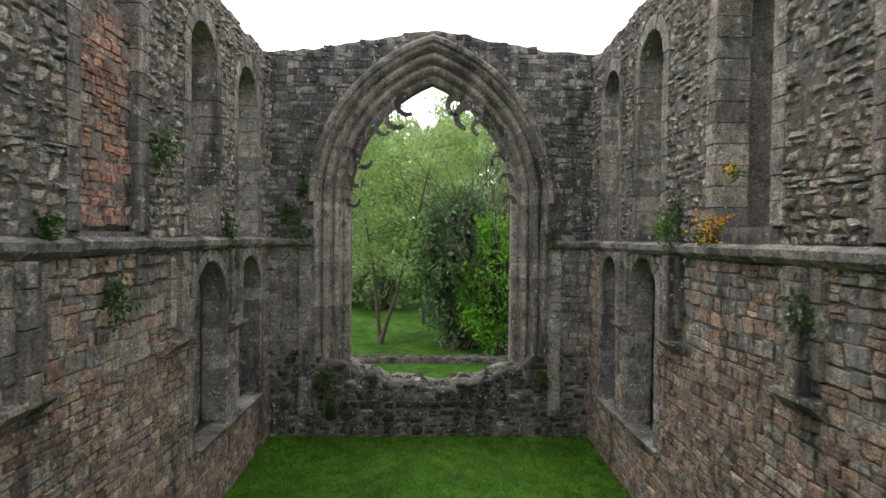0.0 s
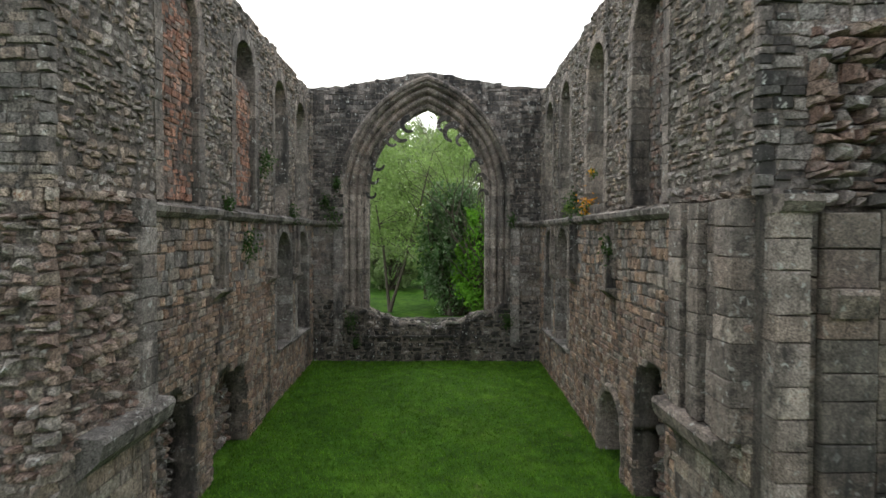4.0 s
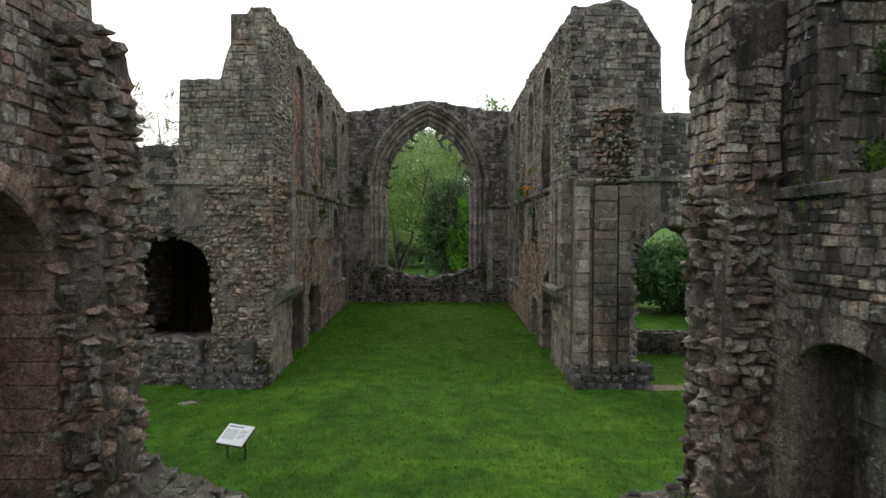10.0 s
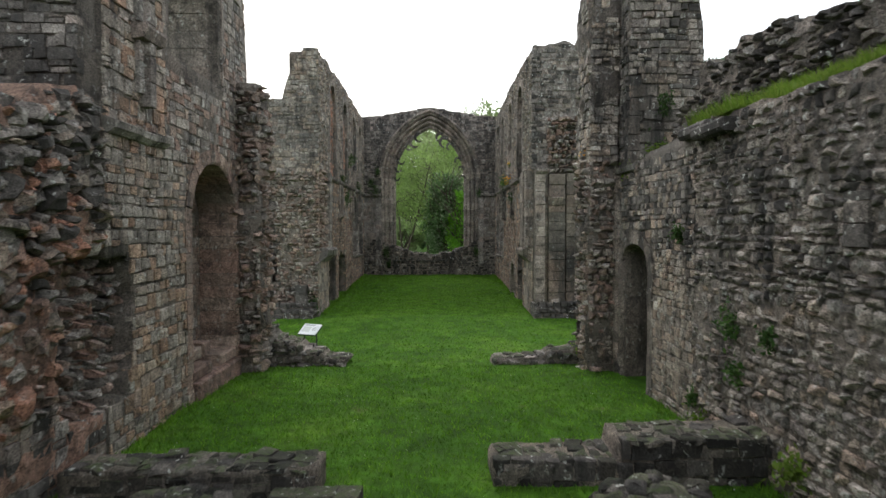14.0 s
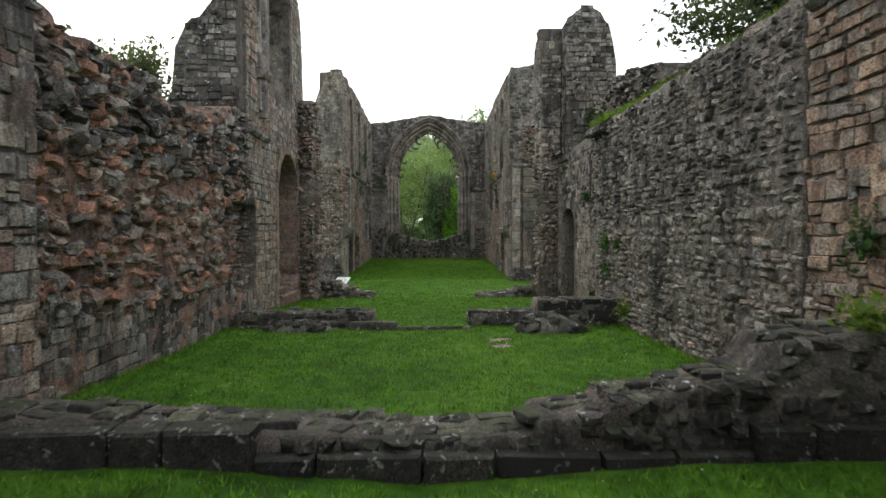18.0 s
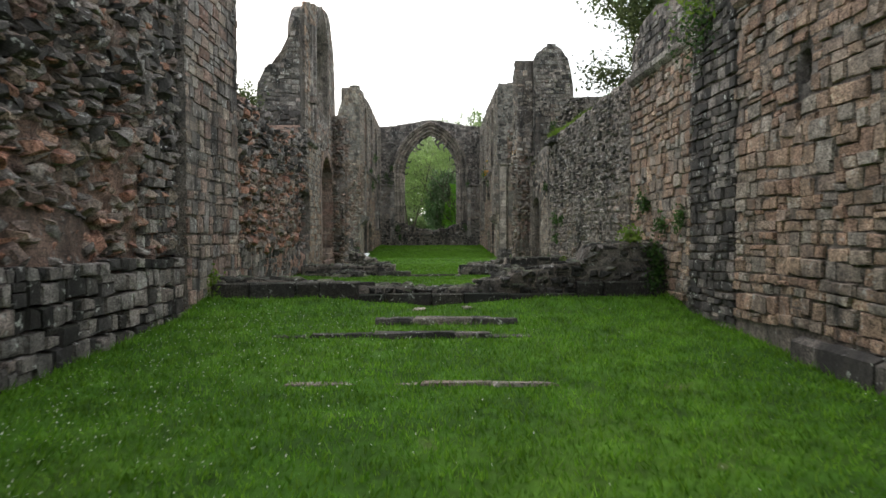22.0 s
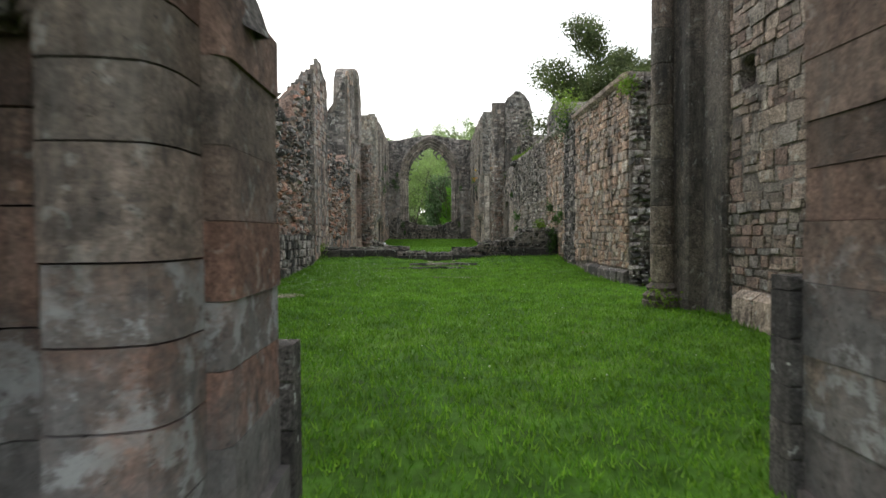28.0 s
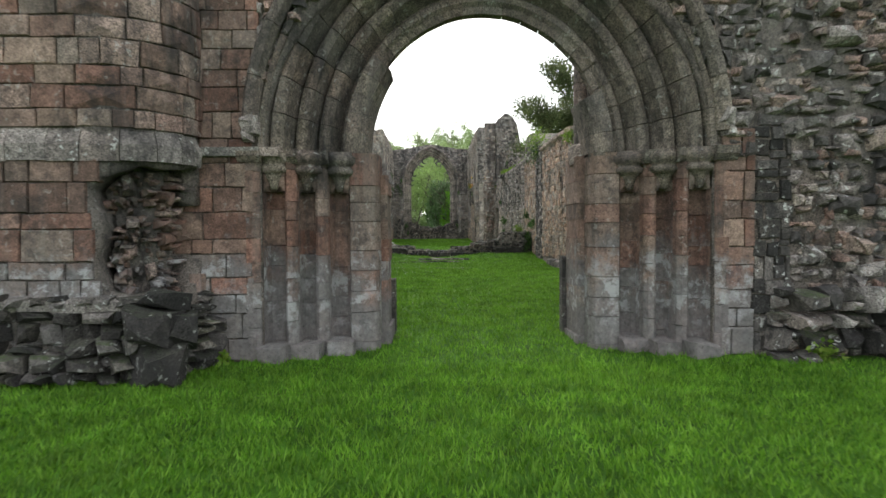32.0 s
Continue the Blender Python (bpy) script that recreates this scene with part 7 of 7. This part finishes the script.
# shrubs seen through the transept arches
for i, (x, y, rx, h) in enumerate(((12.5, -3.5, 2.6, 3.6), (9.6, -1.8, 2.2, 3.2), (15.5, -5.5, 2.6, 4.2), (-8.2, -6.6, 2.2, 4.6), (-11.5, -6.0, 2.4, 4.6), (-14, -9, 2.4, 4.0))):
    shrub("laurel_bush", "dark green laurel bush behind the ruin", (x, y, gz(x, y)), rx, 2.0, h, "dark", 6500, 0.14, 170 + i, group="laurels")


def wall_plant(at, size, kind, seed, hang=0.4, leaves=160, leaf=0.05, label="green fern and weed tuft growing from the wall", name="wall_plant", out=(0, 0), flowers=0):
    rnd = np.random.RandomState(seed)
    ob = thing(name, at, label, "plant", "wall plants")
    c = rnd.normal(0, size * 0.42, (leaves, 3)) * (1, 1, 1 + hang) + (out[0] * size * 0.3, out[1] * size * 0.3, -hang * size * 0.3)
    sh = Shape()
    leaf_quads(sh, c, leaf, rnd, 0.4)
    stem = Shape()
    for k in range(5):
        tube(stem, [(0, 0, 0), tuple(c[k] * 0.5), tuple(c[k])], [0.006, 0.005, 0.003], 4, False)
    part("stalk", stem, BARK, ob)
    part("leafage", sh, LEAF[kind], ob, kind="stuff")
    if flowers:
        fl = Shape()
        leaf_quads(fl, rnd.normal(0, size * 0.45, (flowers, 3)) + (0, 0, size * 0.45), 0.035, rnd)
        part("bloom", fl, LEAF["orange"], ob, "orange wallflower blooms", kind="stuff")
    return ob


FLOWER = "clump of orange wallflowers rooted on the ledge"
wall_plant((4.4, -7.15, 5.55), 0.32, "ivy", 1, 0.0, 200, 0.05, FLOWER, "wallflower", flowers=260)
wall_plant((4.36, -7.8, 6.5), 0.12, "ivy", 2, 0.2, 50, 0.04, FLOWER, "wallflower", flowers=40)
wall_plant((4.35, -24.75, 4.85), 0.22, "ivy", 3, 0.1, 120, 0.04, FLOWER, "wallflower", flowers=170)
SPOTS = [(4.33, -5.9, 5.9, 0.35, "ivy"), (4.36, -5.3, 5.7, 0.22, "tuft"), (4.3, -9.6, 4.7, 0.25, "ivy"), (-4.3, -6.8, 6.9, 0.3, "ivy"), (-4.3, -9.6, 5.6, 0.16, "ivy"), (-4.3, -8.2, 4.7, 0.3, "ivy"), (-4.32, -3.6, 5.6, 0.26, "ivy"), (-3.6, -0.15, 5.6, 0.4, "ivy"), (-3.45, -0.15, 6.9, 0.22, "ivy"), (-3.9, -0.15, 6.2, 0.24, "ivy"), (3.3, -0.15, 5.5, 0.22, "ivy"), (-2.9, -0.2, 1.6, 0.3, "ivy"), (3.1, -0.2, 1.6, 0.25, "ivy"), (-2.7, -0.2, 0.8, 0.2, "ivy"),
         (5.46, -26.4, 4.65, 0.3, "tuft"), (5.05, -25.9, 4.3, 0.26, "tuft"), (5.75, -25.95, 5.9, 0.22, "ivy"), (5.6, -26.0, 4.7, 0.3, "ivy"), (4.84, -29.0, 2.9, 0.28, "ivy"), (4.84, -31.0, 1.6, 0.42, "ivy"), (4.84, -31.2, 0.9, 0.34, "ivy"), (4.84, -32.0, 1.5, 0.25, "ivy"), (4.84, -29.7, 0.1, 0.25, "ivy"), (4.84, -30.1, -0.3, 0.3, "tuft"), (4.84, -32.6, 0.0, 0.5, "tuft"),
         (4.86, -40.2, 1.7, 0.4, "ivy"), (4.86, -41.2, 1.2, 0.34, "ivy"), (4.75, -41.3, 0.35, 0.34, "ivy"), (4.7, -41.25, 0.65, 0.3, "ivy"), (4.65, -41.35, 0.05, 0.34, "ivy"), (4.3, -41.0, 0.95, 0.25, "tuft"), (4.86, -42.1, 1.3, 0.3, "ivy"), (4.8, -43.2, 5.0, 0.7, "tuft"), (4.8, -42.9, 4.5, 0.5, "ivy"), (4.9, -49.4, 4.2, 0.3, "tuft"),
         (4.7, -24.4, 0.0, 0.35, "ivy"), (4.3, -24.3, -0.1, 0.3, "tuft"), (-4.2, -24.7, 0.2, 0.3, "ivy"), (-4.5, -15.9, 0.0, 0.3, "ivy"), (-4.1, -41.35, 0.1, 0.3, "tuft"), (5.1, -53.0, -0.6, 0.35, "ivy"), (4.3, -53.1, -0.6, 0.3, "tuft"), (5.2, -62.6, -0.85, 0.2, "tuft"), (-2.9, -62.4, -0.88, 0.14, "tuft")]
for i, (x, y, z, s, k) in enumerate(SPOTS):
    if x > 4.6 and (-33 < y < -28 or -42.5 < y < -40) and z > -0.2:
        s *= 0.55
    wall_plant((x, y, z), s, k, 200 + i, 0.5 if k == "ivy" else 0.0, int(300 * s / 0.3), 0.045)


def tufts(name, label, x0, x1, y0, y1, z, n, tall, seed, mat, wide=0.012):
    """Blades of grass as one mesh."""
    rnd = np.random.RandomState(seed)
    x, y = rnd.uniform(x0, x1, n), rnd.uniform(y0, y1, n)
    zz = z(x, y)
    h = tall * rnd.uniform(0.5, 1.3, n)
    a = rnd.uniform(0, 2 * math.pi, n)
    lx, ly = rnd.normal(0, 0.45, n) * h, rnd.normal(0, 0.45, n) * h
    wx, wy = np.cos(a) * wide, np.sin(a) * wide
    v = np.stack([np.stack([x - wx, y - wy, zz], -1), np.stack([x + wx, y + wy, zz], -1), np.stack([x + lx, y + ly, zz + h], -1)], 1).reshape(-1, 3)
    i = np.arange(n) * 3
    me = bpy.data.meshes.new(name)
    me.from_pydata(v.tolist(), [], np.stack([i, i + 1, i + 2], 1).tolist())
    me.materials.append(mat)
    ob = new(name, me)
    return tagged(ob, label, "grass", kind="stuff")


LAWN = "short green lawn grass"
tufts("lawn_grass", LAWN, -4.4, 5.0, -71, -58, lambda x, y: ground_z(x, y) - 0.01, 60000, 0.075, 1, BLADE)
tufts("lawn_grass", LAWN, -4.3, 5.0, -58, -41.5, lambda x, y: ground_z(x, y) - 0.01, 80000, 0.07, 2, BLADE)
tufts("lawn_grass", LAWN, -4.4, 4.9, -40.4, -24.5, lambda x, y: ground_z(x, y) - 0.01, 50000, 0.06, 3, BLADE, 0.014)
tufts("lawn_grass", LAWN, -9.0, 9.0, -24.5, 0, lambda x, y: ground_z(x, y) - 0.01, 60000, 0.06, 4, BLADE, 0.018)
tufts("lawn_grass", LAWN, -4.3, 4.3, -15.5, -0.2, lambda x, y: ground_z(x, y) - 0.01, 45000, 0.055, 15, BLADE, 0.014)
tufts("lawn_grass", LAWN, -7, 7.5, -68, -62.6, lambda x, y: ground_z(x, y) - 0.01, 40000, 0.08, 5, BLADE)
tufts("ledge_grass", "bright grass tufts along the ruined wall head", 4.85, 5.15, -31.1, -29.3, lambda x, y: 4.74 + 0 * x, 900, 0.22, 6, LEAF["tuft"])
tufts("ledge_grass", "bright grass tufts along the ruined wall head", 4.95, 5.4, -34.3, -31.2, lambda x, y: top_s2(y) + 0.5 * (x - 4.95) - 0.05, 2600, 0.17, 7, LEAF["tuft"])
tufts("ledge_grass", "thin grass tufts along the ruined wall head", 4.95, 5.4, -38.5, -34.3, lambda x, y: top_s2(y) + 0.5 * (x - 4.95) - 0.05, 700, 0.13, 8, LEAF["tuft"])
for i, (x, y0, y1) in enumerate(((-4.3, -15, 0), (4.3, -13, 0), (-4.3, -31, -26), (-4.3, -39.5, -31), (-3.95, -51, -40), (4.8, -39, -28), (4.85, -49.3, -39), (4.9, -60, -53.3))):
    tufts("verge_grass", "longer grass along the foot of the wall", x - 0.16, x + 0.16, y0, y1, lambda x, y: ground_z(x, y) - 0.02, int(140 * (y1 - y0)), 0.13, 20 + i, BLADE, 0.01)
rnd = np.random.RandomState(9)
sh = Shape()
n = 2200
dx, dy = np.concatenate([rnd.normal(-2.4, 1.2, 1500), rnd.uniform(-3.8, 4.6, 700)]), np.concatenate([rnd.uniform(-50, -42, 1500), rnd.uniform(-58, -25, 700)])
leaf_quads(sh, np.stack([dx, dy, ground_z(dx, dy) + 0.055], -1), 0.011, rnd, 0.0)
tagged(part("daisies", sh, LEAF["white"]), "tiny white daisies scattered in the lawn", "flowers", kind="stuff")
